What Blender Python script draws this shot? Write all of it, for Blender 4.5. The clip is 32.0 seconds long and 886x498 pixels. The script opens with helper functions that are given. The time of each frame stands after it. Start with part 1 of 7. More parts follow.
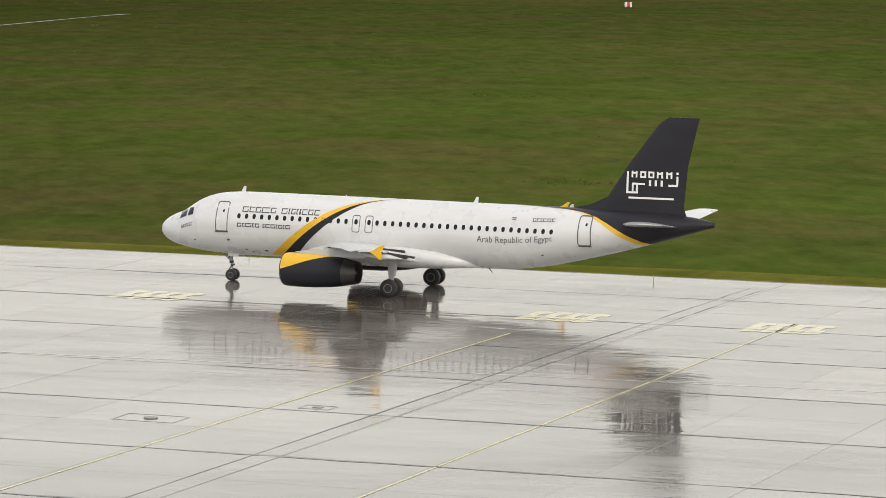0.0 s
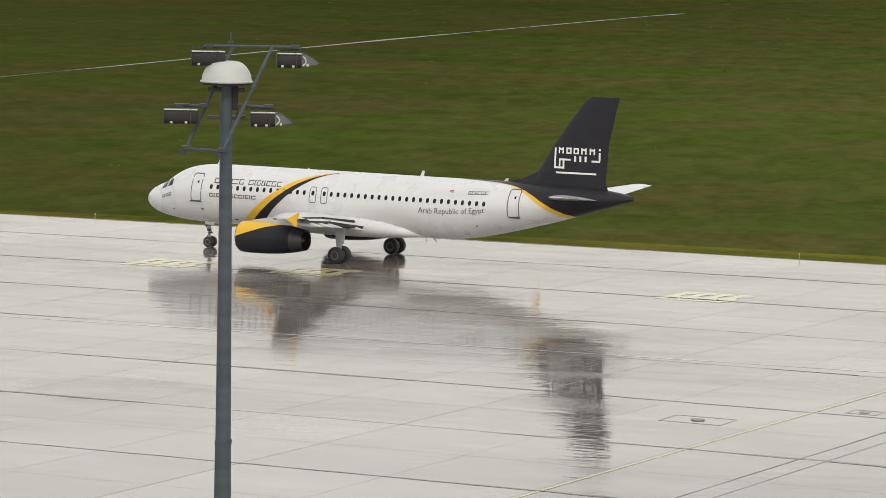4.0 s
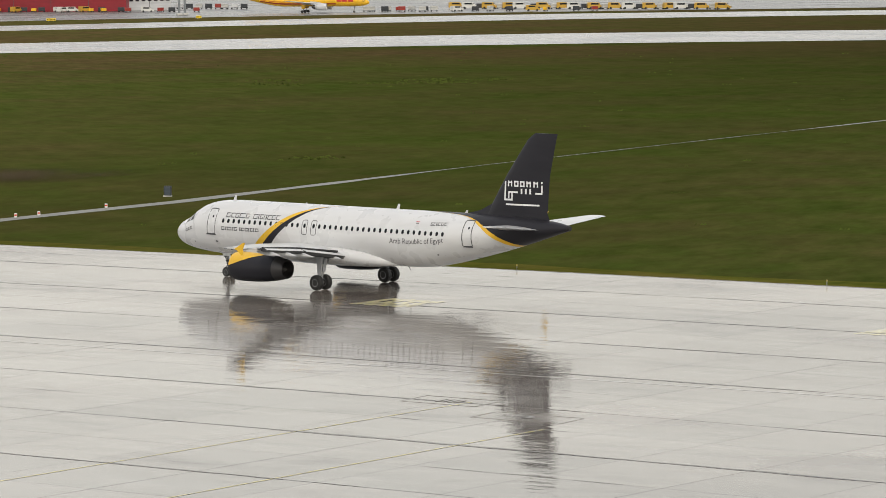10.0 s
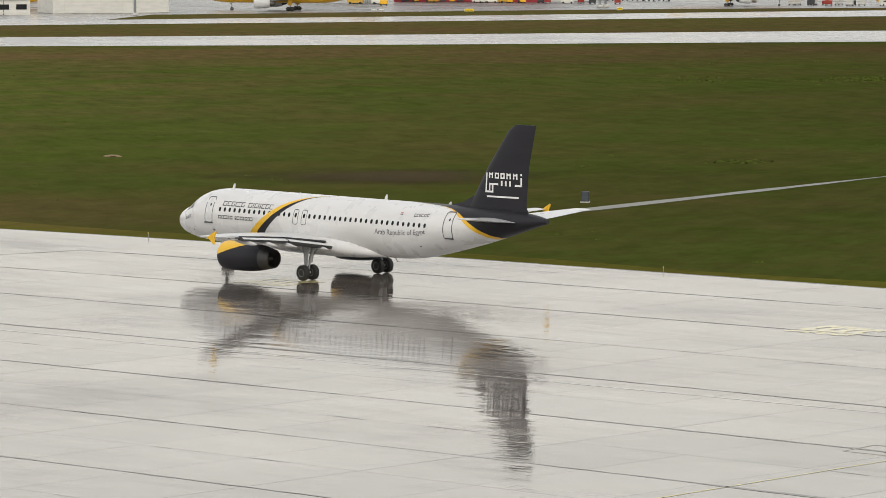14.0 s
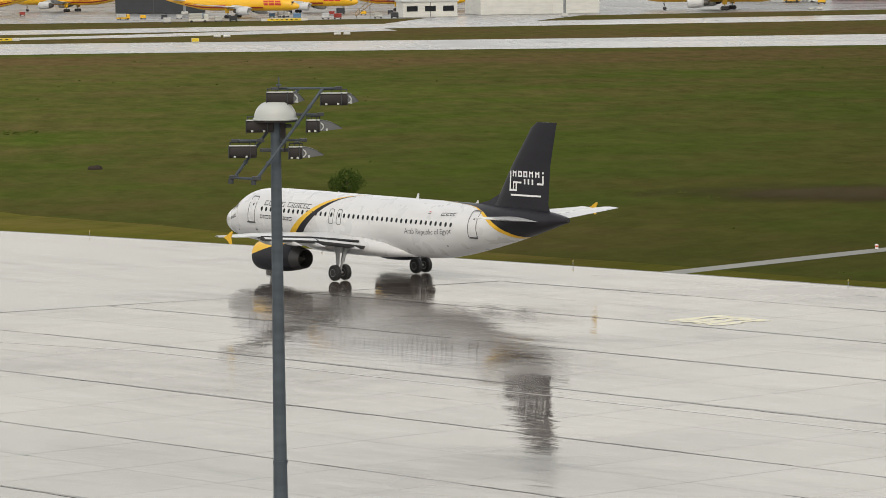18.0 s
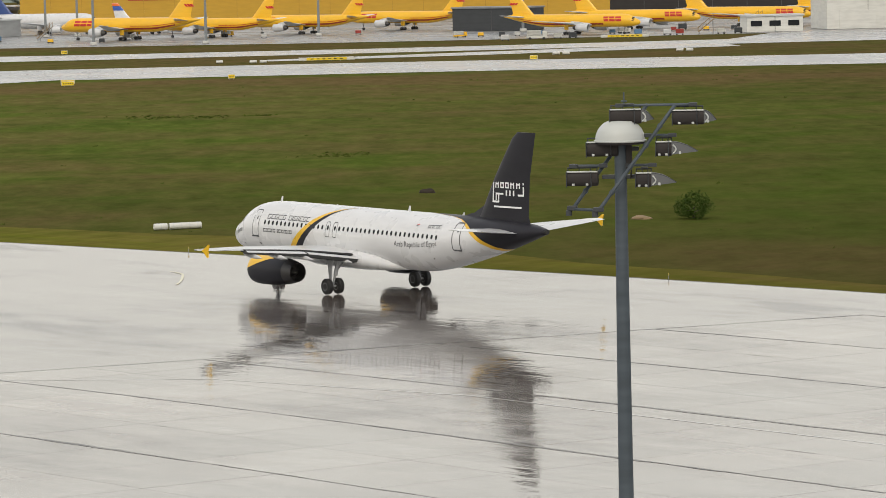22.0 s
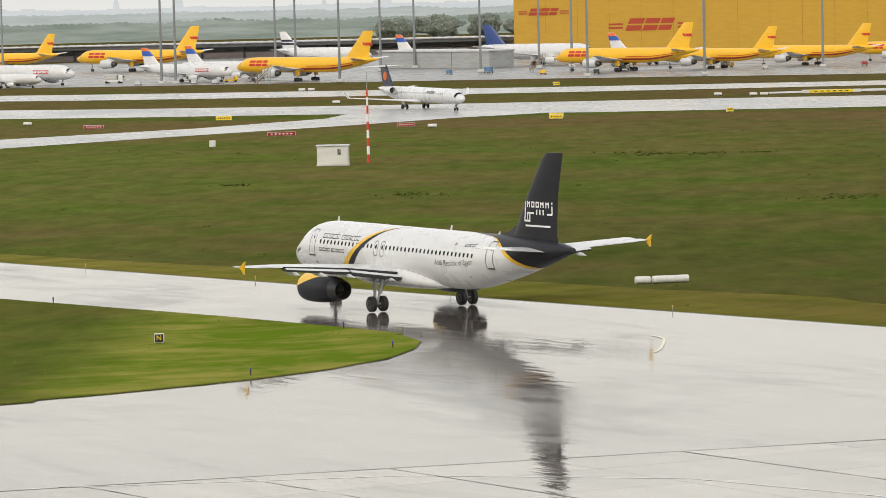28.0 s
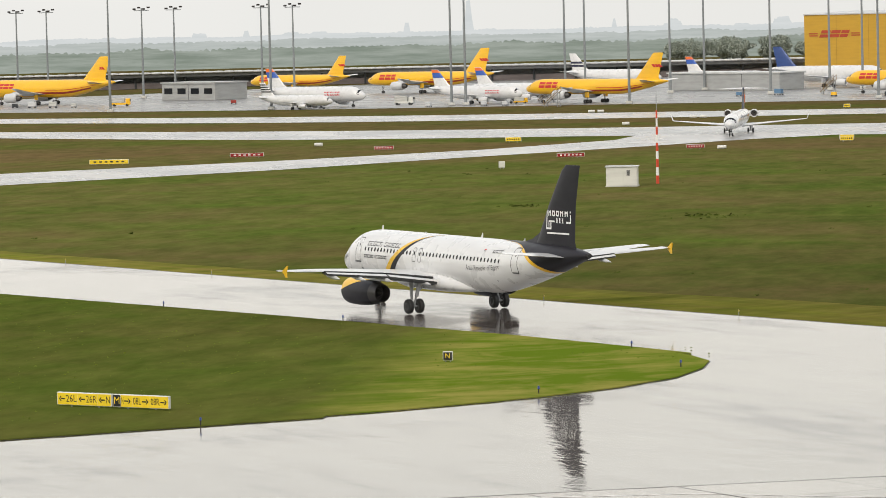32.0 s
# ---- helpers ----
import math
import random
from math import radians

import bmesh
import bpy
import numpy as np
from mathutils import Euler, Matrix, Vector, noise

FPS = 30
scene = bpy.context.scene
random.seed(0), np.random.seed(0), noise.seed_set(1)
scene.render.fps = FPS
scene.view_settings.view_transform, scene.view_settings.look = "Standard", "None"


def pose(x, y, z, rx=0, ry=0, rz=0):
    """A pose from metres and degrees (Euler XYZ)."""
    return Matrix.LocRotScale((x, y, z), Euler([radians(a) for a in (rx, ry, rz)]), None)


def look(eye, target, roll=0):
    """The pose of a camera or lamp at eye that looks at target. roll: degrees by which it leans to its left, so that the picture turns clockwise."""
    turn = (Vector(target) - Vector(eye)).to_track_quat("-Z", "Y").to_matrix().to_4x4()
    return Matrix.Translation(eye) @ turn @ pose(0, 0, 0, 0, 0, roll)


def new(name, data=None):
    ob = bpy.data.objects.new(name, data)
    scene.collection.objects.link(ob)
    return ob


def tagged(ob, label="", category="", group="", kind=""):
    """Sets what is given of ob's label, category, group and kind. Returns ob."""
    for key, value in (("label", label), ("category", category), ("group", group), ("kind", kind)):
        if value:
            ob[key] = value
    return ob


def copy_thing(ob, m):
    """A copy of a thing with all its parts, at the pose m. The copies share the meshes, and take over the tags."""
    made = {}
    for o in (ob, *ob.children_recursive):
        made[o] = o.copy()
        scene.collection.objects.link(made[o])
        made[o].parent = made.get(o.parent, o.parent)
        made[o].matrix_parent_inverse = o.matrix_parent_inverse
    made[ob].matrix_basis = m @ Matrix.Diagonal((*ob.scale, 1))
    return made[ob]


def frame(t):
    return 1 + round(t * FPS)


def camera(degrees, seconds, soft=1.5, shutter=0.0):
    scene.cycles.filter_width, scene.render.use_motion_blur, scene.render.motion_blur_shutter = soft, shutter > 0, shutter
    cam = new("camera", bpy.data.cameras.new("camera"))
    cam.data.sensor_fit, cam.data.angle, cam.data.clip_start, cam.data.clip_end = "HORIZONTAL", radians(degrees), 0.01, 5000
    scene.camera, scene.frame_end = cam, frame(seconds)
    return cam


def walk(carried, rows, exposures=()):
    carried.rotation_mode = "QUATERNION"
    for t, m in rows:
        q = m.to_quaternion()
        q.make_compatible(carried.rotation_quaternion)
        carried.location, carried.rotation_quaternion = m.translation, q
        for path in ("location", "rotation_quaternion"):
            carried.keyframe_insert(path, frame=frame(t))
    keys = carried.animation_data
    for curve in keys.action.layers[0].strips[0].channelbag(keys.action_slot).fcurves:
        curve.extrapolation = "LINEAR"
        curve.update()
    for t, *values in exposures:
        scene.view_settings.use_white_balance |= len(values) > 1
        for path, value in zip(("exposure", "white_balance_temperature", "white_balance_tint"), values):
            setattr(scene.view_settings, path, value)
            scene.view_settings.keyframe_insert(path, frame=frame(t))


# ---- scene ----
def look_pose(x, y, z, yaw, pitch, roll):
    """A camera pose from a turn to the left, a tilt upwards and a lean."""
    return pose(x, y, z, 0, 0, yaw) @ pose(0, 0, 0, 90 + pitch) @ pose(0, 0, 0, 0, 0, roll)


cam = camera(13.209, 32.0, soft=0.85)
# seconds, x, y, z, yaw, pitch, roll
PATH = [
    (0.0, 25.03, -44.37, 26.86, 0.000, -5.655, 0.963),
    (0.5, 25.05, -44.41, 27.00, 1.170, -5.687, 0.843),
    (1.0, 25.07, -44.46, 27.10, 2.197, -5.625, 0.854),
    (1.5, 25.05, -44.55, 27.12, 3.329, -5.559, 0.911),
    (2.0, 25.08, -44.65, 27.12, 4.638, -5.585, 0.834),
    (2.5, 25.12, -44.77, 27.11, 5.750, -5.744, 0.758),
    (3.0, 25.15, -44.88, 27.13, 6.605, -5.850, 0.830),
    (3.5, 25.20, -44.99, 27.16, 7.430, -5.858, 0.933),
    (5.5, 25.28, -45.39, 27.14, 11.131, -5.517, 0.369),
    (6.0, 25.28, -45.45, 27.15, 12.129, -5.377, 0.259),
    (6.5, 25.27, -45.43, 27.13, 13.160, -5.268, 0.285),
    (7.0, 25.24, -45.27, 27.13, 14.135, -5.191, 0.245),
    (7.5, 25.12, -44.87, 27.16, 14.962, -5.134, 0.362),
    (8.0, 24.85, -44.14, 27.25, 15.677, -5.142, 0.205),
    (8.5, 24.44, -43.10, 27.31, 16.421, -5.172, -0.146),
    (9.0, 23.96, -41.79, 27.32, 17.286, -5.140, -0.219),
    (9.5, 23.27, -40.23, 27.30, 18.153, -5.080, -0.223),
    (10.0, 22.46, -38.43, 27.32, 19.043, -5.031, -0.383),
    (10.5, 21.61, -36.40, 27.26, 19.928, -5.010, -0.443),
    (11.0, 20.73, -34.18, 27.17, 20.730, -5.026, -0.529),
    (11.5, 19.75, -31.78, 27.15, 21.447, -5.063, -0.490),
    (12.0, 18.70, -29.19, 27.12, 22.266, -5.051, -0.667),
    (12.5, 17.58, -26.43, 27.06, 23.163, -5.016, -0.644),
    (13.0, 16.36, -23.49, 26.97, 23.974, -5.041, -0.321),
    (13.5, 14.95, -20.37, 26.94, 24.576, -5.092, -0.119),
    (15.5, 5.80, -2.62, 27.43, 27.955, -5.176, 0.211),
    (16.0, 3.77, 0.95, 27.17, 28.739, -5.115, 0.087),
    (16.5, 2.05, 3.72, 26.94, 29.411, -5.098, -0.262),
    (17.0, 0.68, 5.95, 26.85, 30.099, -5.109, -0.535),
    (17.5, -0.35, 7.93, 26.73, 30.917, -5.102, -0.412),
    (18.0, -1.27, 9.84, 26.68, 31.789, -5.146, -0.582),
    (18.5, -2.24, 11.74, 26.65, 32.589, -5.203, -0.802),
    (19.0, -3.44, 13.54, 26.56, 33.205, -5.204, -0.887),
    (19.5, -4.76, 15.30, 26.49, 33.725, -5.202, -0.882),
    (20.0, -6.09, 17.13, 26.33, 34.290, -5.124, -0.934),
    (20.5, -7.53, 19.21, 26.17, 34.950, -5.007, -0.937),
    (21.0, -9.25, 21.64, 25.92, 35.622, -4.892, -1.028),
    (21.5, -11.36, 24.52, 25.71, 36.278, -4.807, -1.070),
    (22.0, -13.83, 27.97, 25.59, 36.898, -4.794, -1.225),
    (22.5, -16.69, 31.98, 25.56, 37.476, -4.863, -1.172),
    (23.0, -19.78, 36.21, 25.32, 37.903, -4.940, -0.966),
    (23.5, -22.77, 40.44, 25.13, 38.309, -5.029, -1.236),
    (24.0, -25.45, 44.41, 24.95, 38.879, -5.031, -1.631),
    (24.5, -27.85, 47.77, 24.87, 39.610, -4.992, -1.390),
    (25.0, -29.91, 50.47, 24.81, 40.398, -4.908, -1.183),
    (25.5, -31.81, 52.43, 24.95, 41.137, -4.834, -1.293),
    (27.5, -37.72, 57.88, 24.25, 43.760, -4.256, -1.385),
    (28.0, -38.01, 58.03, 24.29, 44.411, -4.150, -1.320),
    (28.5, -38.03, 58.09, 24.24, 45.177, -4.113, -1.430),
    (29.0, -37.93, 58.02, 24.18, 45.911, -4.153, -1.639),
    (29.5, -37.80, 57.92, 24.20, 46.463, -4.215, -1.419),
    (30.0, -37.72, 57.79, 24.26, 46.851, -4.251, -1.521),
    (30.5, -37.66, 57.70, 24.26, 47.289, -4.186, -1.531),
    (31.0, -37.65, 57.68, 24.25, 47.806, -4.032, -1.576),
    (31.5, -37.69, 57.73, 24.19, 48.310, -3.865, -1.612),
    (32.0, -37.75, 57.82, 24.06, 48.738, -3.709, -1.364),
]
walk(cam, [(t, look_pose(x, y, z, a, b, c)) for t, x, y, z, a, b, c in PATH],
     exposures=[(0.0, 0.13), (3.0, 0.06), (6.0, -0.01), (13.0, -0.04), (19.0, -0.05), (25.0, -0.02), (28.0, 0.11), (32.0, 0.16)])

# ---- world and light: an overcast, wet day ----
world = bpy.data.worlds.new("overcast_sky")
scene.world = world
world.use_nodes = True
wn, wl = world.node_tree.nodes, world.node_tree.links
wn.clear()
sky = wn.new("ShaderNodeTexSky")
sky.sky_type = "NISHITA"
sky.sun_disc = False
sky.sun_elevation = radians(48)
sky.sun_rotation = radians(150)
sky.dust_density = 6.0
sky.air_density = 2.0
skybg = wn.new("ShaderNodeBackground")
skybg.inputs[1].default_value = 0.05
wl.new(sky.outputs[0], skybg.inputs[0])
tc = wn.new("ShaderNodeTexCoord")
sep = wn.new("ShaderNodeSeparateXYZ")
wl.new(tc.outputs["Generated"], sep.inputs[0])
ramp = wn.new("ShaderNodeValToRGB")
ramp.color_ramp.elements[0].position = 0.0
ramp.color_ramp.elements[0].color = (0.74, 0.735, 0.71, 1)
for pos_, col_ in ((0.03, (0.86, 0.84, 0.80)), (0.20, (0.96, 0.925, 0.875))):
    ramp.color_ramp.elements.new(pos_).color = (*col_, 1)
ramp.color_ramp.elements[3].position = 0.5
ramp.color_ramp.elements[3].color = (0.60, 0.595, 0.59, 1)
wl.new(sep.outputs[2], ramp.inputs[0])
cl = wn.new("ShaderNodeTexNoise")
cl.inputs["Scale"].default_value = 2.2
cl.inputs["Detail"].default_value = 5
wl.new(tc.outputs["Generated"], cl.inputs["Vector"])
clr = wn.new("ShaderNodeMapRange")
clr.inputs[1].default_value, clr.inputs[2].default_value = 0.3, 0.7
clr.inputs[3].default_value, clr.inputs[4].default_value = 0.92, 1.08
wl.new(cl.outputs[0], clr.inputs[0])
cloudbg = wn.new("ShaderNodeBackground")
wl.new(ramp.outputs[0], cloudbg.inputs[0])
wl.new(clr.outputs[0], cloudbg.inputs[1])
addw = wn.new("ShaderNodeAddShader")
wl.new(skybg.outputs[0], addw.inputs[0])
wl.new(cloudbg.outputs[0], addw.inputs[1])
wout = wn.new("ShaderNodeOutputWorld")
wl.new(addw.outputs[0], wout.inputs[0])

sun = new("sun", bpy.data.lights.new("sun", "SUN"))
sun.data.energy = 0.7
sun.data.angle = radians(25)
sun.data.color = (1.0, 0.97, 0.92)
sun.matrix_world = look((60, -200, 220), (0, 60, 0))
scene.view_settings.exposure = 0.0


# ---- materials ----
def mat(name, color=(0.5, 0.5, 0.5), rough=0.5, metal=0.0, spec=0.5, coat=0.0, emit=None):
    m = bpy.data.materials.new(name)
    m.use_nodes = True
    b = m.node_tree.nodes["Principled BSDF"]
    b.inputs["Base Color"].default_value = (*color, 1)
    b.inputs["Roughness"].default_value = rough
    b.inputs["Metallic"].default_value = metal
    b.inputs["Specular IOR Level"].default_value = spec
    b.inputs["Coat Weight"].default_value = coat
    b.inputs["Coat Roughness"].default_value = 0.08
    if emit:
        b.inputs["Emission Color"].default_value = (*emit[:3], 1)
        b.inputs["Emission Strength"].default_value = emit[3]
    return m


def bsdf(m):
    return m.node_tree.nodes["Principled BSDF"]


def coords(m, kind="Object", scale=(1, 1, 1), turn=0.0):
    n, l = m.node_tree.nodes, m.node_tree.links
    if kind == "Position":
        src = n.new("ShaderNodeNewGeometry").outputs["Position"]
    else:
        src = n.new("ShaderNodeTexCoord").outputs[kind]
    if turn:
        mr = n.new("ShaderNodeMapping")
        mr.inputs["Rotation"].default_value = (0, 0, radians(-turn))
        l.new(src, mr.inputs["Vector"])
        src = mr.outputs[0]
    mp = n.new("ShaderNodeMapping")
    mp.inputs["Scale"].default_value = scale
    l.new(src, mp.inputs["Vector"])
    return mp.outputs[0]


def noise_tex(m, vec, scale, detail=4, rough=0.55, dist=0.0):
    n = m.node_tree.nodes.new("ShaderNodeTexNoise")
    n.inputs["Scale"].default_value = scale
    n.inputs["Detail"].default_value = detail
    n.inputs["Roughness"].default_value = rough
    n.inputs["Distortion"].default_value = dist
    m.node_tree.links.new(vec, n.inputs["Vector"])
    return n.outputs[0]


def rng(m, val, a, b, c, d):
    n = m.node_tree.nodes.new("ShaderNodeMapRange")
    for i, v in enumerate((a, b, c, d)):
        n.inputs[i + 1].default_value = v
    m.node_tree.links.new(val, n.inputs[0])
    return n.outputs[0]


def mix_col(m, fac, a, b):
    n = m.node_tree.nodes.new("ShaderNodeMix")
    n.data_type = "RGBA"
    l = m.node_tree.links
    if isinstance(fac, float):
        n.inputs[0].default_value = fac
    else:
        l.new(fac, n.inputs[0])
    for v, s in ((a, n.inputs[6]), (b, n.inputs[7])):
        if isinstance(v, tuple):
            s.default_value = (*v, 1)
        else:
            l.new(v, s)
    return n.outputs[2]


def math_node(m, op, a, b=0.0):
    n = m.node_tree.nodes.new("ShaderNodeMath")
    n.operation = op
    for v, s in ((a, n.inputs[0]), (b, n.inputs[1])):
        if isinstance(v, (int, float)):
            s.default_value = v
        else:
            m.node_tree.links.new(v, s)
    return n.outputs[0]


def bump(m, height, strength, dist=0.02, socket="Normal"):
    n = m.node_tree.nodes.new("ShaderNodeBump")
    n.inputs["Strength"].default_value = strength
    n.inputs["Distance"].default_value = dist
    m.node_tree.links.new(height, n.inputs["Height"])
    m.node_tree.links.new(n.outputs[0], bsdf(m).inputs[socket])
    return n.outputs[0]


def set_in(m, name, val):
    m.node_tree.links.new(val, bsdf(m).inputs[name])


def wet_pavement(name, dark, light, wet=1.0, grain=1.0, rough=(0.015, 0.26), sw=0.06, thin=0.84):
    """Rain-soaked concrete: a dull brownish slab under an uneven film of water, smooth where it pools and dull between."""
    m = mat(name, light, 0.6, spec=0.2)
    p = coords(m, "Position")
    streak = coords(m, "Position", (0.07, 0.30, 1), -9)
    fine = coords(m, "Position", (0.5, 2.4, 1), -9)
    big = noise_tex(m, p, 0.035, 3)
    med = noise_tex(m, p, 0.5, 5)
    st = noise_tex(m, streak, 1.0, 3, 0.5, 0.4)
    fi = noise_tex(m, fine, 1.0, 4, 0.6)
    rip = noise_tex(m, coords(m, "Position", (0.16, 0.42, 1), -14), 1.0, 3, 0.55, 0.6)
    pool = noise_tex(m, coords(m, "Position", (0.035, 0.06, 1), -12), 1.0, 4, 0.6, 0.5)
    info = m.node_tree.nodes.new("ShaderNodeObjectInfo")
    geo = m.node_tree.nodes.new("ShaderNodeNewGeometry")
    each = math_node(m, "FRACT", math_node(m, "ADD", info.outputs["Random"], geo.outputs["Random Per Island"]))
    v = math_node(m, "ADD", math_node(m, "MULTIPLY", big, 0.66 - sw), math_node(m, "MULTIPLY", med, 0.14))
    v = math_node(m, "ADD", v, math_node(m, "MULTIPLY", st, sw))
    v = math_node(m, "ADD", v, math_node(m, "MULTIPLY", each, 0.16))
    set_in(m, "Base Color", mix_col(m, rng(m, v, 0.36, 0.68, 0, 1), dark, light))
    b = bsdf(m)
    b.inputs["Coat IOR"].default_value = 3.0
    puddle = math_node(m, "ADD", math_node(m, "MULTIPLY", st, 0.36), math_node(m, "MULTIPLY", big, 0.34))
    puddle = math_node(m, "ADD", math_node(m, "MULTIPLY", puddle, 0.42), math_node(m, "MULTIPLY", rip, 0.14))
    puddle = math_node(m, "ADD", puddle, math_node(m, "MULTIPLY", pool, 0.56))
    set_in(m, "Coat Weight", rng(m, puddle, 0.40, 0.62, wet, thin * wet))
    set_in(m, "Coat Roughness", rng(m, puddle, 0.47, 0.60, *rough))
    wave = math_node(m, "ADD", math_node(m, "MULTIPLY", rip, 1.6), math_node(m, "MULTIPLY", st, 1.0))
    bump(m, math_node(m, "ADD", wave, math_node(m, "MULTIPLY", fi, 0.3)), 1.0 * grain, 0.03, "Coat Normal")
    bump(m, med, 0.15, 0.01)
    return m


M_SLAB = wet_pavement("wet_concrete", (0.082, 0.066, 0.052), (0.245, 0.214, 0.184), 1.0, 0.5, (0.015, 0.19))
M_JOINT = wet_pavement("wet_joint_filler", (0.045, 0.040, 0.035), (0.10, 0.09, 0.08), 0.66, 0.6, (0.12, 0.35))
M_ASPHALT = wet_pavement("wet_asphalt", (0.062, 0.046, 0.037), (0.095, 0.078, 0.067), 1.0, 0.45, (0.015, 0.22), 0.04, 0.92)
M_STRIP = wet_pavement("strip_concrete", (0.15, 0.15, 0.125), (0.25, 0.247, 0.215), 0.2, 0.5, (0.3, 0.5))
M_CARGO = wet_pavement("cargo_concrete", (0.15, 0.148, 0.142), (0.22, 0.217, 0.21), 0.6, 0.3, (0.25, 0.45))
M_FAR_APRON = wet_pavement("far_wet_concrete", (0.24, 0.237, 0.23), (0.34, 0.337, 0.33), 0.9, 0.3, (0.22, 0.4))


def painted_ground(name, col, wet=0.8):
    m = mat(name, col, 0.5)
    p = coords(m, "Position")
    w = noise_tex(m, p, 2.5, 5)
    set_in(m, "Base Color", mix_col(m, rng(m, w, 0.35, 0.6, 0, 1), (0.34, 0.33, 0.29), col))
    b = bsdf(m)
    b.inputs["Coat IOR"].default_value = 1.33
    b.inputs["Coat Weight"].default_value = wet
    b.inputs["Coat Roughness"].default_value = 0.12
    return m


M_YLINE = painted_ground("worn_yellow_line_paint", (0.70, 0.60, 0.19), 0.5)
M_YMARK = painted_ground("yellow_stand_marking_paint", (0.66, 0.58, 0.23))
M_WLINE = painted_ground("worn_white_line_paint", (0.66, 0.66, 0.64))


def grass_mat(name, a, b, brown, west=None, lie=(3, 38), long=(0.015, 0.021, 1)):
    """Meadow: long drifts of green and brown, broken up by clumps; west: how much lighter the stretch further along is.
    """
    m = mat(name, a, 1.0, spec=0.0)
    p = coords(m, "Position")
    sep_ = m.node_tree.nodes.new("ShaderNodeSeparateXYZ")
    m.node_tree.links.new(p, sep_.inputs[0])
    turn = rng(m, sep_.outputs[0], -40, -260, 0, 1)

    def lay(scale, detail, rough, lift=1.0):
        """Growth that lies along the apron in the east and along the far runway in the west."""
        e = noise_tex(m, coords(m, "Position", scale, lie[0]), lift, detail, rough, 0.3)
        w = noise_tex(m, coords(m, "Position", scale, lie[1]), lift, detail, rough, 0.3)
        return math_node(m, "ADD", math_node(m, "MULTIPLY", e, math_node(m, "SUBTRACT", 1.0, turn)), math_node(m, "MULTIPLY", w, turn))
    s1 = lay(long, 5, 0.6)
    s2 = lay((0.20, 0.10, 1), 5, 0.62)
    s3 = lay((0.32, 0.13, 1), 4, 0.6)
    s4 = lay(long, 5, 0.6, 1.7)
    s5 = lay((1.0, 0.42, 1), 4, 0.65)
    c = mix_col(m, rng(m, math_node(m, "ADD", math_node(m, "MULTIPLY", s1, 0.55), math_node(m, "MULTIPLY", s2, 0.45)), 0.38, 0.64, 0, 1), a, b)
    drift = math_node(m, "ADD", math_node(m, "MULTIPLY", s4, 0.6), math_node(m, "MULTIPLY", s2, 0.4))
    if west:
        drift = math_node(m, "ADD", drift, rng(m, sep_.outputs[0], 60, -300, -0.015, 0.035))
        # reddish ground in a belt beside the pavement and in another short of the far taxiway
        wob = math_node(m, "MULTIPLY", noise_tex(m, p, 0.03, 4, 0.6), 34.0)
        u = math_node(m, "ADD", math_node(m, "ADD", sep_.outputs[1], math_node(m, "MULTIPLY", sep_.outputs[0], 0.081)), math_node(m, "SUBTRACT", wob, 260.2))
        near = math_node(m, "MULTIPLY", math_node(m, "MULTIPLY", rng(m, u, 0, 8, 0, 1), rng(m, u, 28, 48, 1, 0)), math_node(m, "MULTIPLY", rng(m, sep_.outputs[0], -95, -150, 0, 1), rng(m, sep_.outputs[0], -190, -235, 1, 0.25)))
        v = math_node(m, "ADD", math_node(m, "SUBTRACT", math_node(m, "MULTIPLY", sep_.outputs[0], 0.697), sep_.outputs[1]), math_node(m, "SUBTRACT", 869.7 - 17.0, math_node(m, "MULTIPLY", wob, -1.0)))
        far_ = math_node(m, "MULTIPLY", rng(m, v, 6, 22, 0, 1), rng(m, v, 60, 125, 1, 0))
        drift = math_node(m, "ADD", drift, math_node(m, "ADD", math_node(m, "MULTIPLY", near, 0.085), math_node(m, "ADD", math_node(m, "MULTIPLY", far_, 0.16), rng(m, v, -40, -8, 0.13, 0.0))))
    c = mix_col(m, rng(m, drift, 0.42, 0.74, 0, 0.8), c, brown)
    sh = rng(m, math_node(m, "ADD", math_node(m, "MULTIPLY", s3, 0.65), math_node(m, "MULTIPLY", s5, 0.35)), 0.32, 0.68, 0.76, 1.24)
    if west:
        sh = math_node(m, "MULTIPLY", sh, math_node(m, "MULTIPLY", rng(m, sep_.outputs[0], -130, -380, 1.0, west), rng(m, sep_.outputs[0], 50, -70, 1.42, 1.0)))
        sh = math_node(m, "MULTIPLY", sh, rng(m, sep_.outputs[1], 380, 680, 1.0, 0.72))
    g = m.node_tree.nodes.new("ShaderNodeCombineColor")
    for i in range(3):
        m.node_tree.links.new(sh, g.inputs[i])
    d = m.node_tree.nodes.new("ShaderNodeMix")
    d.data_type, d.blend_type = "RGBA", "MULTIPLY"
    d.inputs[0].default_value = 1.0
    m.node_tree.links.new(c, d.inputs[6])
    m.node_tree.links.new(g.outputs[0], d.inputs[7])
    set_in(m, "Base Color", d.outputs[2])
    bump(m, math_node(m, "ADD", s3, s2), 0.6, 0.2)
    return m


M_GRASS = grass_mat("meadow_grass", (0.040, 0.053, 0.0110), (0.051, 0.074, 0.0120), (0.084, 0.055, 0.027), 1.88)
M_MOWN = grass_mat("mown_verge_grass", (0.056, 0.066, 0.011), (0.105, 0.105, 0.016), (0.11, 0.080, 0.030), 2.1, (-16, -5), (0.012, 0.22, 1))
M_ISLAND = grass_mat("island_grass", (0.060, 0.084, 0.014), (0.086, 0.114, 0.019), (0.12, 0.098, 0.034))


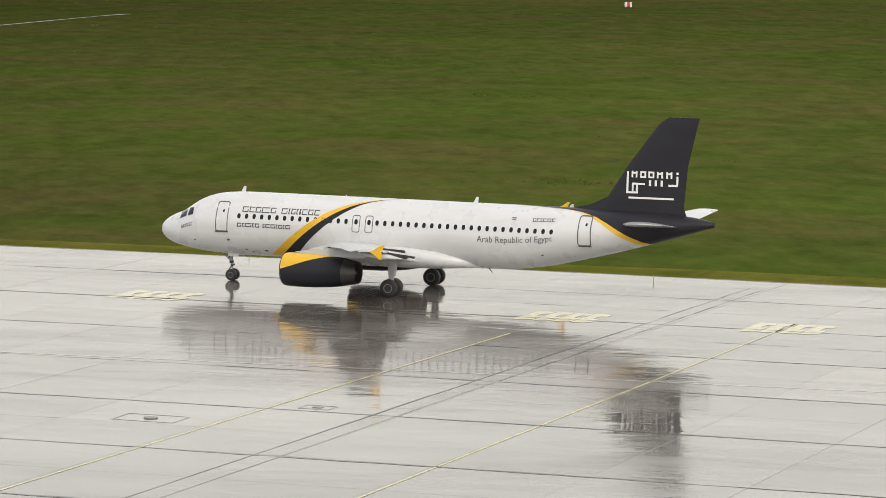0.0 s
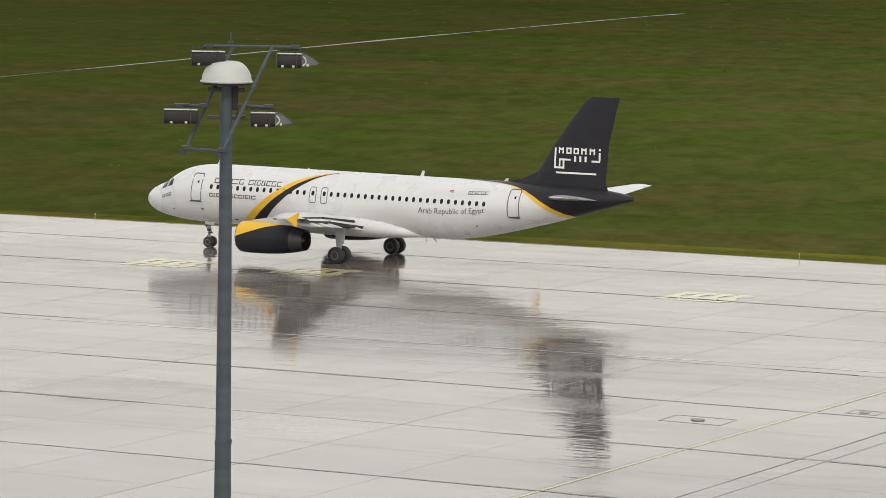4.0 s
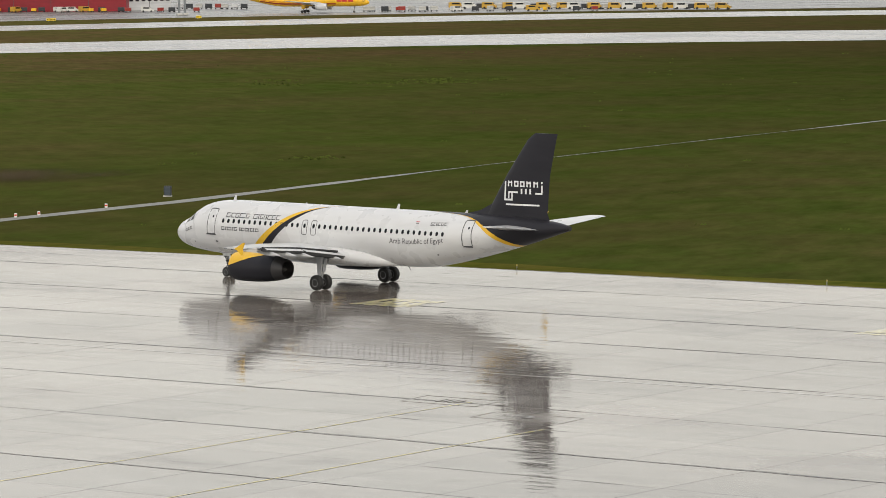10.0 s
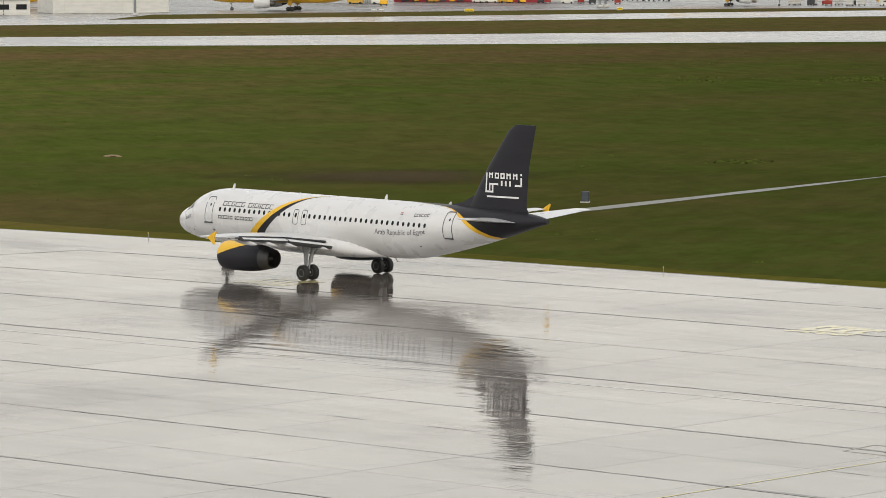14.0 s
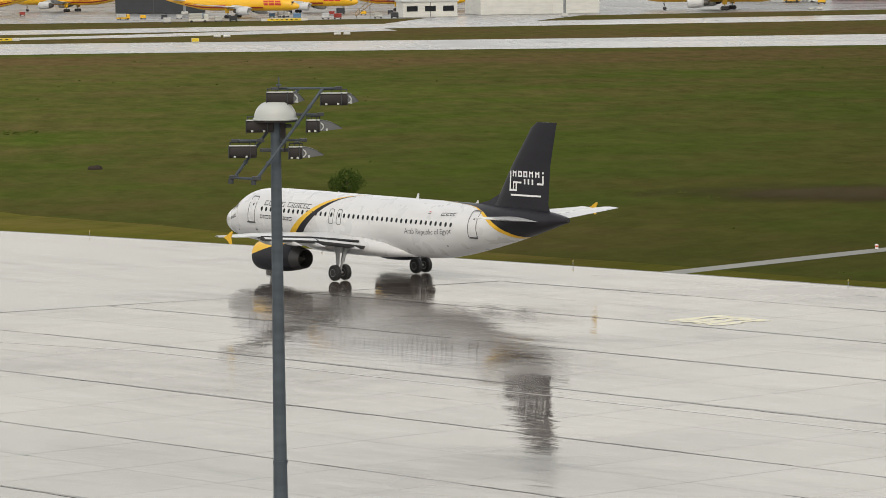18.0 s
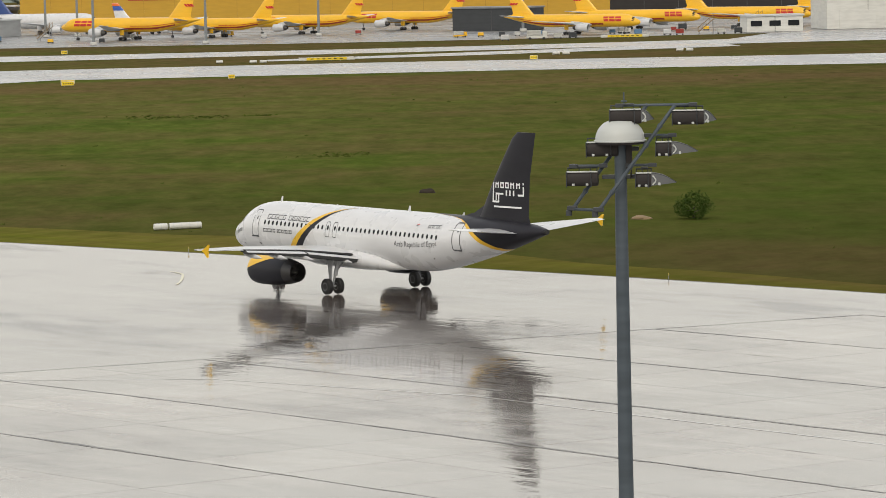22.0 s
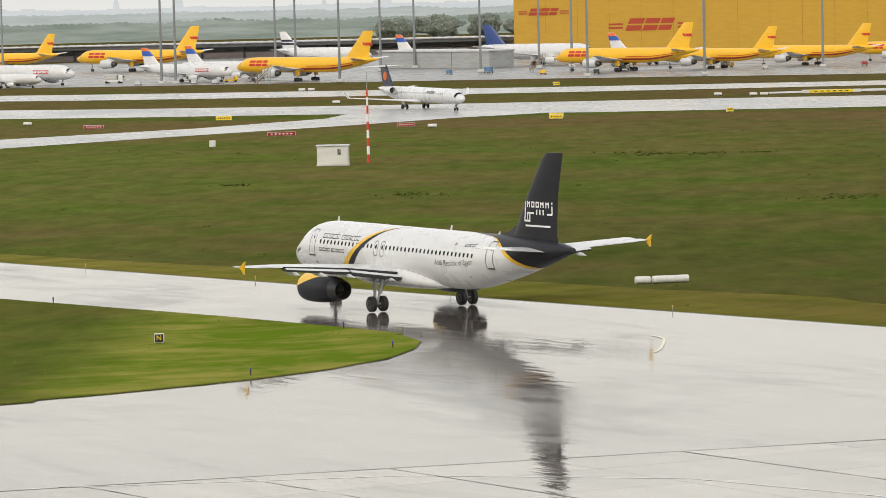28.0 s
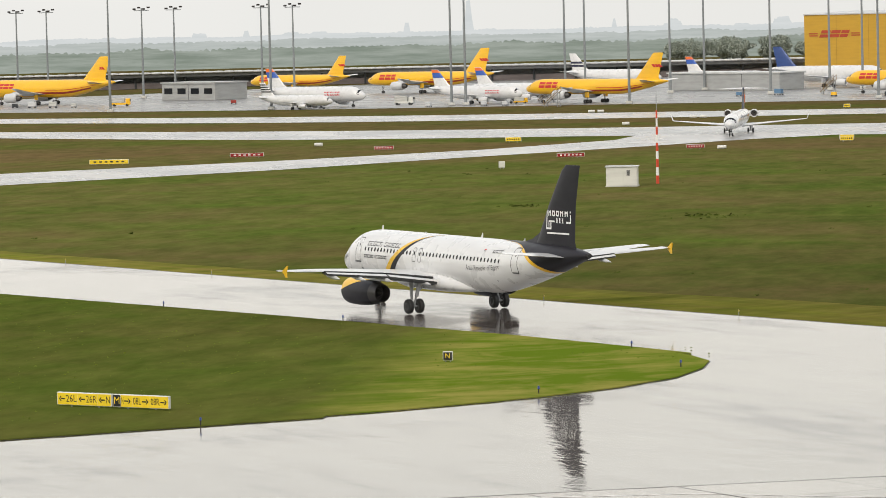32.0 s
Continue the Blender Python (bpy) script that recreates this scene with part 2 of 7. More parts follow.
def mown_tip(m, pale, straw):
    """The freshly mown eastern part of the island, fading into the longer grass."""
    p = coords(m, "Position")
    sp_ = m.node_tree.nodes.new("ShaderNodeSeparateXYZ")
    m.node_tree.links.new(p, sp_.inputs[0])
    d = math_node(m, "ADD", math_node(m, "MULTIPLY", sp_.outputs[0], 0.748), math_node(m, "MULTIPLY", sp_.outputs[1], 0.665))
    d = math_node(m, "ADD", math_node(m, "SUBTRACT", d, -160.07 + 135.0), math_node(m, "MULTIPLY", noise_tex(m, p, 0.16, 4), 9.0))
    sweep = noise_tex(m, coords(m, "Position", (0.10, 0.20, 1), 60), 1.0, 4, 0.6, 1.2)
    mott = noise_tex(m, coords(m, "Position", (0.22, 0.16, 1), 20), 1.0, 5, 0.65)
    fresh = mix_col(m, rng(m, math_node(m, "ADD", math_node(m, "MULTIPLY", sweep, 0.6), math_node(m, "MULTIPLY", mott, 0.4)), 0.44, 0.64, 0, 1), pale, straw)
    old = bsdf(m).inputs["Base Color"].links[0].from_socket
    mx = m.node_tree.nodes.new("ShaderNodeMix")
    mx.data_type = "RGBA"
    m.node_tree.links.new(rng(m, d, 2.0, 8.5, 0, 0.85), mx.inputs[0])
    m.node_tree.links.new(old, mx.inputs[6])
    m.node_tree.links.new(fresh, mx.inputs[7])
    set_in(m, "Base Color", mx.outputs[2])


mown_tip(M_ISLAND, (0.108, 0.165, 0.013), (0.27, 0.25, 0.06))


def paint(name, col, rough=0.3, coat=0.3, dirt=0.12, spec=0.5):
    m = mat(name, col, rough, coat=coat, spec=spec)
    p = coords(m, "Object")
    w = noise_tex(m, coords(m, "Object", (0.3, 0.3, 1.5)), 0.9, 2)
    dk = tuple(c * (1 - dirt) for c in col)
    set_in(m, "Base Color", mix_col(m, rng(m, w, 0.4, 0.65, 0, 1), col, dk))
    set_in(m, "Roughness", rng(m, noise_tex(m, p, 0.8, 2), 0.3, 0.7, rough * 0.9, min(1, rough * 1.15)))
    return m


M_WHITE = paint("aircraft_white_paint", (0.66, 0.665, 0.67), 0.28, 0.4, 0.07)
M_DGREY = paint("aircraft_charcoal_paint", (0.024, 0.0235, 0.029), 0.42, 0.03, 0.12, 0.18)
M_YELLOW = paint("aircraft_yellow_paint", (0.78, 0.46, 0.015), 0.3, 0.3)
M_LGREY = paint("aircraft_light_grey_paint", (0.58, 0.59, 0.60), 0.35, 0.2)
M_WINGTOP = paint("wing_grey_paint", (0.62, 0.63, 0.63), 0.35, 0.2)
M_CFREE = paint("cargo_yellow_paint", (0.82, 0.46, 0.012), 0.35, 0.3, 0.06)
M_RED = paint("logo_red_paint", (0.55, 0.025, 0.02), 0.4, 0.1)
M_SIGNRED = paint("wall_sign_red", (0.40, 0.045, 0.012), 0.5, 0.0)
M_MAROON = paint("dull_red_paint", (0.30, 0.03, 0.02), 0.4, 0.1)
M_BLUE = paint("tail_blue_paint", (0.03, 0.10, 0.42), 0.4, 0.2)
M_TAILBLUE = paint("deep_blue_tail_paint", (0.022, 0.06, 0.22), 0.4, 0.2)
M_ORANGE = paint("tail_orange_paint", (0.80, 0.16, 0.03), 0.4, 0.2)
M_NAVY = paint("tail_navy_paint", (0.012, 0.016, 0.045), 0.4, 0.2)
M_GLASS = mat("dark_window_glass", (0.012, 0.014, 0.017), 0.12, spec=0.3)
M_RUBBER = mat("wet_tyre_rubber", (0.018, 0.018, 0.018), 0.55)
M_METAL = mat("bare_aluminium", (0.55, 0.55, 0.55), 0.3, metal=0.9)
M_STEEL = paint("gear_grey_steel", (0.30, 0.31, 0.32), 0.45, 0.0)
M_DARKMETAL = mat("sooty_exhaust_metal", (0.10, 0.095, 0.09), 0.45, metal=0.6)
M_NOZZLE = mat("nozzle_metal", (0.075, 0.07, 0.068), 0.4, metal=0.6)
# underside grey, taken far darker to paint in the shade below the wing
M_WINGLOW = paint("shaded_wing_underside_grey", (0.085, 0.088, 0.09), 0.6, 0.0, 0.12, 0.2)
# near-black that stands for the shade inside gaps and openings
M_HOLLOWSHADE = mat("hollow_shade_dark", (0.02, 0.02, 0.021), 0.7)
M_INK = mat("dark_grey_lettering", (0.055, 0.055, 0.062), 0.5)
M_LINE = mat("panel_line_grey", (0.075, 0.075, 0.08), 0.5)
M_LETTER_W = mat("white_lettering", (0.78, 0.78, 0.78), 0.4)
M_MAST = paint("galvanised_mast_steel", (0.075, 0.093, 0.11), 0.5, 0.0, 0.3, 0.25)
M_LAMPBODY = paint("floodlight_housing", (0.040, 0.036, 0.035), 0.6, 0.0, 0.12, 0.15)
M_LAMPGLASS = mat("floodlight_glass", (0.16, 0.17, 0.18), 0.12, spec=0.7)
M_VISOR = mat("grey_visor_sheet", (0.09, 0.094, 0.098), 0.45)
M_DOME = paint("dome_grey_plastic", (0.50, 0.52, 0.50), 0.45, 0.1)
M_SIGNY = mat("sign_yellow_face", (0.80, 0.58, 0.02), 0.4)
M_SIGNK = mat("sign_black_face", (0.012, 0.012, 0.012), 0.4)
M_SIGNR = mat("sign_red_face", (0.25, 0.018, 0.018), 0.5, spec=0.2)
M_CABIN = paint("cabinet_pale_paint", (0.66, 0.66, 0.62), 0.5, 0.0)
M_CONC = paint("concrete_block_grey", (0.55, 0.55, 0.52), 0.8, 0.0, 0.3)
M_LEAF = mat("bush_leaves", (0.050, 0.082, 0.015), 0.9, spec=0.1)
M_STONE = paint("dark_boulder", (0.050, 0.041, 0.032), 0.9, 0.0, 0.4, 0.05)
M_EARTH = paint("bare_earth", (0.26, 0.185, 0.10), 0.9, 0.0, 0.4)
M_MUD = paint("bare_muddy_ground", (0.074, 0.050, 0.020), 0.9, 0.0, 0.35, 0.05)
_p = coords(M_MUD, "Object")
_d = M_MUD.node_tree.nodes.new("ShaderNodeVectorMath")
_d.operation = "LENGTH"
M_MUD.node_tree.links.new(_p, _d.inputs[0])
_w = math_node(M_MUD, "ADD", math_node(M_MUD, "MULTIPLY", noise_tex(M_MUD, coords(M_MUD, "Position", (0.12, 0.06, 1)), 1.0, 5, 0.6), 1.1), _d.outputs["Value"])
set_in(M_MUD, "Alpha", rng(M_MUD, _w, 0.75, 1.3, 0.7, 0.0))
M_EARTHDARK = paint("soaked_dark_earth", (0.055, 0.05, 0.03), 0.6, 0.2, 0.4)
M_PATCH = wet_pavement("patched_concrete", (0.095, 0.084, 0.07), (0.19, 0.172, 0.15), 0.95)
M_HALLY = paint("hall_yellow_cladding", (0.50, 0.29, 0.02), 0.5, 0.0, 0.08)
M_SEAM = paint("yellow_cladding_joint", (0.36, 0.20, 0.014), 0.5, 0.0)
# crate blue made paler for the haze across the far apron
M_CRATE = paint("hazed_blue_crate", (0.10, 0.20, 0.33), 0.5, 0.0)
M_YELLOWVAN = paint("van_ochre_paint", (0.55, 0.33, 0.04), 0.4, 0.1)
M_HALLR = paint("hall_red_cladding", (0.26, 0.012, 0.022), 0.5, 0.0, 0.15)
M_HALLGREY = paint("dull_grey_cladding", (0.36, 0.37, 0.37), 0.5, 0.0, 0.15)
M_ROOFW = paint("pale_roof_sheet", (0.55, 0.56, 0.56), 0.5, 0.0, 0.15)
M_PIERDARK = paint("pier_dark_cladding", (0.20, 0.21, 0.22), 0.5, 0.0, 0.2)
M_PIERGLASS = paint("pier_hazy_glazing", (0.30, 0.32, 0.33), 0.3, 0.2, 0.25)
M_PIERBROWN = paint("pier_brown_wall", (0.16, 0.135, 0.135), 0.6, 0.0, 0.25)
M_FARMAST = paint("mast_grey_paint", (0.22, 0.24, 0.25), 0.5, 0.0, 0.15)
M_STRIPER = paint("signal_red_paint", (0.60, 0.06, 0.02), 0.5, 0.0)
M_LAMPBODY2 = paint("dark_grey_sheet", (0.055, 0.06, 0.065), 0.5, 0.0, 0.12, 0.2)
M_BARK = paint("bark", (0.08, 0.06, 0.045), 0.9, 0.0)
# leaf green greyed and lightened to paint in the distance haze
M_LEAFFAR = mat("hazed_tree_leaves", (0.30, 0.335, 0.29), 0.9, spec=0.0)
M_SPRIG = mat("island_sprigs", (0.15, 0.19, 0.03), 0.9, spec=0.0)
M_WEED = mat("weed_leaves", (0.068, 0.088, 0.018), 0.9, spec=0.0)


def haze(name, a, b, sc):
    """Distant layers with the rain haze mixed into their own glowing colours."""
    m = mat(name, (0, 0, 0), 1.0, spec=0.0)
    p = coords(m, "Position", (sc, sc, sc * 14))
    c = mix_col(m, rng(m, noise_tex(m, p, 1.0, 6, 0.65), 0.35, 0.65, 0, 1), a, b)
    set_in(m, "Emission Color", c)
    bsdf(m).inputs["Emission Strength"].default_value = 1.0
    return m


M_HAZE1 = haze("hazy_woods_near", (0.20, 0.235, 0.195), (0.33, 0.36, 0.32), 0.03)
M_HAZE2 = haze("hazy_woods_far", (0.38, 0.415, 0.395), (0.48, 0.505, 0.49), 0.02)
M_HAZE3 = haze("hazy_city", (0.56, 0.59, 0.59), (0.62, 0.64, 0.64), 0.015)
M_GUM = mat("blue_lens", (0.02, 0.05, 0.2), 0.3)
M_AMBER = mat("yellow_marker_paint", (0.55, 0.42, 0.10), 0.4)


# ---- small building kit ----
def bisect(xs, x):
    return sum(1 for v in xs if v <= x)


def mesh_of(name, bm, material, smooth=False):
    me = bpy.data.meshes.new(name)
    bmesh.ops.recalc_face_normals(bm, faces=bm.faces)
    bm.to_mesh(me)
    bm.free()
    for mm in (material if isinstance(material, (list, tuple)) else [material]):
        me.materials.append(mm)
    if smooth:
        me.shade_smooth()
        if smooth != "all":
            me.set_sharp_from_angle(angle=radians(40))
    return me


def part(name, bm, material, parent=None, label="", smooth=False):
    ob = new(name, mesh_of(name, bm, material, smooth))
    if parent:
        ob.parent = parent
    if label:
        tagged(ob, label)
    return ob


def empty(name, m=None):
    ob = new(name)
    if m is not None:
        ob.matrix_world = m
    return ob


def box(bm, c, s, m=None, bevel=0.0):
    r = bmesh.ops.create_cube(bm, size=1.0)
    v = r["verts"]
    bmesh.ops.scale(bm, vec=s, verts=v)
    if bevel:
        es = list({e for x in v for e in x.link_edges})
        r = bmesh.ops.bevel(bm, geom=es, offset=bevel, segments=2, affect="EDGES", profile=0.5)
        v = list({x for f in r["faces"] for x in f.verts})
        seen, todo = set(v), list(v)
        while todo:
            x = todo.pop()
            for e in x.link_edges:
                o = e.other_vert(x)
                if o not in seen:
                    seen.add(o)
                    todo.append(o)
        v = list(seen)
    bmesh.ops.translate(bm, vec=c, verts=v)
    if m is not None:
        bmesh.ops.transform(bm, matrix=m, verts=v)
    return v


def rod(bm, a, b, r, r2=None, seg=10):
    a, b = Vector(a), Vector(b)
    d = b - a
    q = d.to_track_quat("Z", "Y").to_matrix().to_4x4()
    bmesh.ops.create_cone(bm, cap_ends=True, segments=seg, radius1=r, radius2=r if r2 is None else r2, depth=d.length,
                          matrix=Matrix.Translation((a + b) / 2) @ q)


def loft(bm, rings, close=True, cap=True):
    """Skin rings of equal length."""
    vs = [[bm.verts.new(p) for p in r] for r in rings]
    n = len(vs[0])
    for a, b in zip(vs, vs[1:]):
        for i in range(n if close else n - 1):
            j = (i + 1) % n
            bm.faces.new((a[i], a[j], b[j], b[i]))
    if cap and close:
        bm.faces.new(vs[0])
        bm.faces.new(list(reversed(vs[-1])))
    return vs


def lathe(bm, profile, axis_m, seg=24, cap=False):
    """Turn (distance along, radius) pairs about the local x axis."""
    rings = [[axis_m @ Vector((x, r * math.cos(2 * math.pi * k / seg), r * math.sin(2 * math.pi * k / seg))) for k in range(seg)] for x, r in profile]
    loft(bm, rings, True, cap)


def lerp(nodes, x):
    """Piecewise linear look-up in (x, y...) nodes."""
    xs = [n[0] for n in nodes]
    if x <= xs[0]:
        return nodes[0][1:] if len(nodes[0]) > 2 else nodes[0][1]
    if x >= xs[-1]:
        return nodes[-1][1:] if len(nodes[0]) > 2 else nodes[-1][1]
    i = bisect(xs, x)
    a, b = nodes[i - 1], nodes[i]
    k = (x - a[0]) / (b[0] - a[0])
    v = tuple(p + (q - p) * k for p, q in zip(a[1:], b[1:]))
    return v if len(v) > 1 else v[0]


def smooth_nodes(nodes, x):
    """Like lerp, with a rounded course through the nodes."""
    xs = [n[0] for n in nodes]
    if x <= xs[0] or x >= xs[-1]:
        return lerp(nodes, x)
    i = bisect(xs, x)
    p1, p2 = nodes[i - 1], nodes[i]
    p0 = nodes[i - 2] if i > 1 else p1
    p3 = nodes[i + 1] if i + 1 < len(nodes) else p2
    h = p2[0] - p1[0]
    k = (x - p1[0]) / h
    out = []
    for j in range(1, len(p1)):
        m1 = (p2[j] - p0[j]) / max(1e-6, p2[0] - p0[0]) * h
        m2 = (p3[j] - p1[j]) / max(1e-6, p3[0] - p1[0]) * h
        out.append((2 * k**3 - 3 * k**2 + 1) * p1[j] + (k**3 - 2 * k**2 + k) * m1 + (-2 * k**3 + 3 * k**2) * p2[j] + (k**3 - k**2) * m2)
    return tuple(out) if len(out) > 1 else out[0]


def text_mesh(s, size, depth=0.01):
    """A bmesh of lettering in Blender's own font, centred, in the local xy plane."""
    cu = bpy.data.curves.new("lettering", "FONT")
    cu.body = s
    cu.size = size
    cu.align_x, cu.align_y = "CENTER", "CENTER"
    cu.resolution_u = 2
    cu.extrude = depth
    tmp = new("lettering", cu)
    me = bpy.data.meshes.new_from_object(tmp)
    bm = bmesh.new()
    bm.from_mesh(me)
    bpy.data.objects.remove(tmp)
    bpy.data.curves.remove(cu)
    bpy.data.meshes.remove(me)
    return bm


# ---- aircraft ----
# Local space of an aircraft: x ahead, y to its left, z up; the origin on the ground between the main wheels.
# Stations s are metres behind the nose tip.
class Hull:
    def __init__(self, nodes, s0):
        self.nodes, self.s0 = nodes, s0

    def sec(self, s):
        return smooth_nodes(self.nodes, s)

    def at(self, s, th, off=0.0):
        zt, zb, hw = self.sec(s)
        zc, hz = (zt + zb) / 2, (zt - zb) / 2
        n = Vector((0, math.sin(th) / max(hw, 0.05), math.cos(th) / max(hz, 0.05))).normalized()
        return Vector((self.s0 - s, hw * math.sin(th), zc + hz * math.cos(th))) + n * off

    def theta(self, s, z):
        zt, zb, hw = self.sec(s)
        c = (z - (zt + zb) / 2) / ((zt - zb) / 2)
        return math.acos(max(-1, min(1, c)))


def hull_mesh(h, stations, seg=32):
    bm = bmesh.new()
    rings = [[h.at(s, 2 * math.pi * k / seg) for k in range(seg)] for s in stations]
    loft(bm, rings)
    return bm


def foil(chord, thick, n=9, camber=0.012):
    """A closed wing section as (back from the leading edge, up) pairs."""
    up, lo = [], []
    for i in range(n):
        x = 0.5 - 0.5 * math.cos(math.pi * i / (n - 1))
        t = thick * 5 * (0.2969 * math.sqrt(x) - 0.126 * x - 0.3516 * x * x + 0.2843 * x**3 - 0.1036 * x**4)
        up.append((x * chord, (t * (1.15 if camber else 1.0) + camber * math.sin(math.pi * x)) * chord))
        lo.append((x * chord, (-t * (0.85 if camber else 1.0) + camber * math.sin(math.pi * x)) * chord))
    return up + lo[-2:0:-1]


def wing_mesh(s0, stations, side, upright=False, rise=0.0):
    """stations: (span, leading edge station, chord, height, thickness)."""
    bm = bmesh.new()
    rings = []
    for y, le, ch, z, t in stations:
        r = []
        for bx, uz in foil(ch, t, 9, 0.0 if upright else 0.012):
            uz += rise * bx
            r.append((s0 - le - bx, uz if upright else side * y, (z + y) if upright else z + uz))
        rings.append(r)
    loft(bm, rings)
    return bm


def decal(h, curve_a, curve_b, ths, off=0.006, nx=1, side=1):
    """A thin skin on the hull between two station curves over the angles ths."""
    bm = bmesh.new()
    rows = []
    for th in ths:
        a, b = curve_a(th), curve_b(th)
        rows.append([h.at(a + (b - a) * i / nx, side * th, off) for i in range(nx + 1)])
    loft(bm, rows, close=False, cap=False)
    return bm


def oval(h, s, th, w, ht, off=0.008, n=10, power=3.0):
    """A rounded pane that follows the hull."""
    bm = bmesh.new()
    zt, zb, hw = h.sec(s)
    r = (hw + (zt - zb) / 2) / 2
    pts = []
    for k in range(n):
        a = 2 * math.pi * (k + 0.5) / n
        c, d = math.cos(a), math.sin(a)
        q = (abs(c) ** power + abs(d) ** power) ** (-1 / power)
        pts.append(bm.verts.new(h.at(s + c * q * w / 2, th + d * q * ht / 2 / r, off)))
    bm.faces.new(pts)
    return bm


def frame_lines(h, s1, s2, z1, z2, w, side=1, off=0.007, rad=0.16):
    """The outline of a door with rounded corners, as a thin ring on the hull; the sill is thicker."""
    bm = bmesh.new()
    outer, inner = [], []
    for cx, cy, a0 in ((s2 - rad, z2 - rad, 0), (s1 + rad, z2 - rad, 90), (s1 + rad, z1 + rad, 180), (s2 - rad, z1 + rad, 270)):
        for k in range(4):
            a = math.radians(a0 + 30 * k)
            for lst, r in ((outer, rad), (inner, rad - w)):
                lst.append((cx + r * math.cos(a), cy + r * math.sin(a)))
    ro, ri = [], []
    n = len(outer)
    for i in range(n):
        for k in range(4):
            f = k / 4
            for lst, dst in ((outer, ro), (inner, ri)):
                p, q = lst[i], lst[(i + 1) % n]
                dst.append((p[0] + (q[0] - p[0]) * f, p[1] + (q[1] - p[1]) * f))
    loft(bm, [[h.at(a, side * h.theta(a, b), off) for a, b in r] for r in (ro, ri)], True, False)
    return bm


def wrap_flat(bm, h, s, z, off=0.01):
    """Lay a flat bmesh (x along the hull to the rear, y up) on the left side of the hull."""
    th0 = h.theta(s, z)
    zt, zb, hw = h.sec(s)
    r = (zt - zb) / 2
    for v in bm.verts:
        v.co = h.at(s + v.co.x, th0 - v.co.y / r, off)
    return bm


def logo_blocks(widths, height, gap):
    """Plain slanted blocks, each split by a slit, in place of a company mark."""
    bm = bmesh.new()
    x = -(sum(widths) + gap * (len(widths) - 1)) / 2
    for w in widths:
        for y0, y1 in ((-0.5, -0.07), (0.07, 0.5)):
            n = max(1, int(w / 0.4))
            for i in range(n):
                a, b = x + w * i / n, x + w * (i + 1) / n
                bm.faces.new([bm.verts.new((p + q * height * 0.22, q * height, 0)) for p, q in ((a, y0), (b, y0), (b, y1), (a, y1))])
        x += w + gap
    return bm


def letter_bars(widths, height, gap, stroke=0.06):
    """Plain bars that stand in for lettering: for each letter an upright and a top and bottom stroke."""
    bm = bmesh.new()
    total = sum(widths) + gap * (len(widths) - 1)
    x = -total / 2

    def quad(x0, y0, x1, y1):
        nx = max(1, int(abs(x1 - x0) / 0.3))
        for i in range(nx):
            a, b = x0 + (x1 - x0) * i / nx, x0 + (x1 - x0) * (i + 1) / nx
            bm.faces.new([bm.verts.new((p, q, 0)) for p, q in ((a, y0), (b, y0), (b, y1), (a, y1))])
    for i, w in enumerate(widths):
        if w > 0:
            quad(x, -height / 2, x + stroke, height / 2)
            quad(x + stroke, height / 2 - stroke, x + w, height / 2)
            quad(x + stroke, -height / 2, x + w, -height / 2 + stroke)
            if i % 2 == 0:
                quad(x + w - stroke, -height / 2 + stroke, x + w, 0)
        x += abs(w) + gap
    return bm


def wheel_mesh(r, w, hub):
    bm = bmesh.new()
    prof = [(-w * 0.5, r * 0.55), (-w * 0.5, r * 0.86), (-w * 0.38, r * 0.97), (-w * 0.15, r), (w * 0.15, r), (w * 0.38, r * 0.97), (w * 0.5, r * 0.86), (w * 0.5, r * 0.55)]
    lathe(bm, prof, Matrix.Rotation(radians(90), 4, "Z"), 20, True)
    return bm


def rim_mesh(r, w):
    bm = bmesh.new()
    for sgn in (-1, 1):
        prof = [(sgn * w * 0.52, r * 0.5), (sgn * w * 0.50, r * 0.44), (sgn * w * 0.34, r * 0.38), (sgn * w * 0.30, r * 0.18), (sgn * w * 0.40, r * 0.12), (sgn * w * 0.42, 0.01)]
        lathe(bm, prof, Matrix.Rotation(radians(90), 4, "Z"), 14, False)
    return bm


def axle_with_wheels(parent, x, y, r, w, gap, name="axle"):
    """An axle part that turns, with two wheels on it."""
    bm = bmesh.new()
    rod(bm, (0, -gap / 2, 0), (0, gap / 2, 0), 0.08, seg=8)
    ax = part(name, bm, M_STEEL, parent)
    ax.location = (x, y, r)
    me, rm = None, None
    for sgn in (-1, 1):
        if me is None:
            wh = part("wheel", wheel_mesh(r, w, 0.3), M_RUBBER, ax, "black rubber tyre with a grey hub", smooth=True)
            me = wh.data
            rb = rim_mesh(r, w)
            me2 = mesh_of("wheel_rim", rb, M_STEEL, True)
            # tyre and hub are one wheel: join the two meshes
            bm2 = bmesh.new()
            bm2.from_mesh(me)
            for f in bm2.faces:
                f.material_index = 0
            n0 = len(bm2.faces)
            bm2.from_mesh(me2)
            bm2.faces.ensure_lookup_table()
            for f in bm2.faces[n0:]:
                f.material_index = 1
            bm2.to_mesh(me)
            bm2.free()
            me.materials.append(M_STEEL)
            wh.location = (0, sgn * gap / 2, 0)
        else:
            wh = new("wheel", me)
            wh.parent = ax
            wh.location = (0, sgn * gap / 2, 0)
    return ax


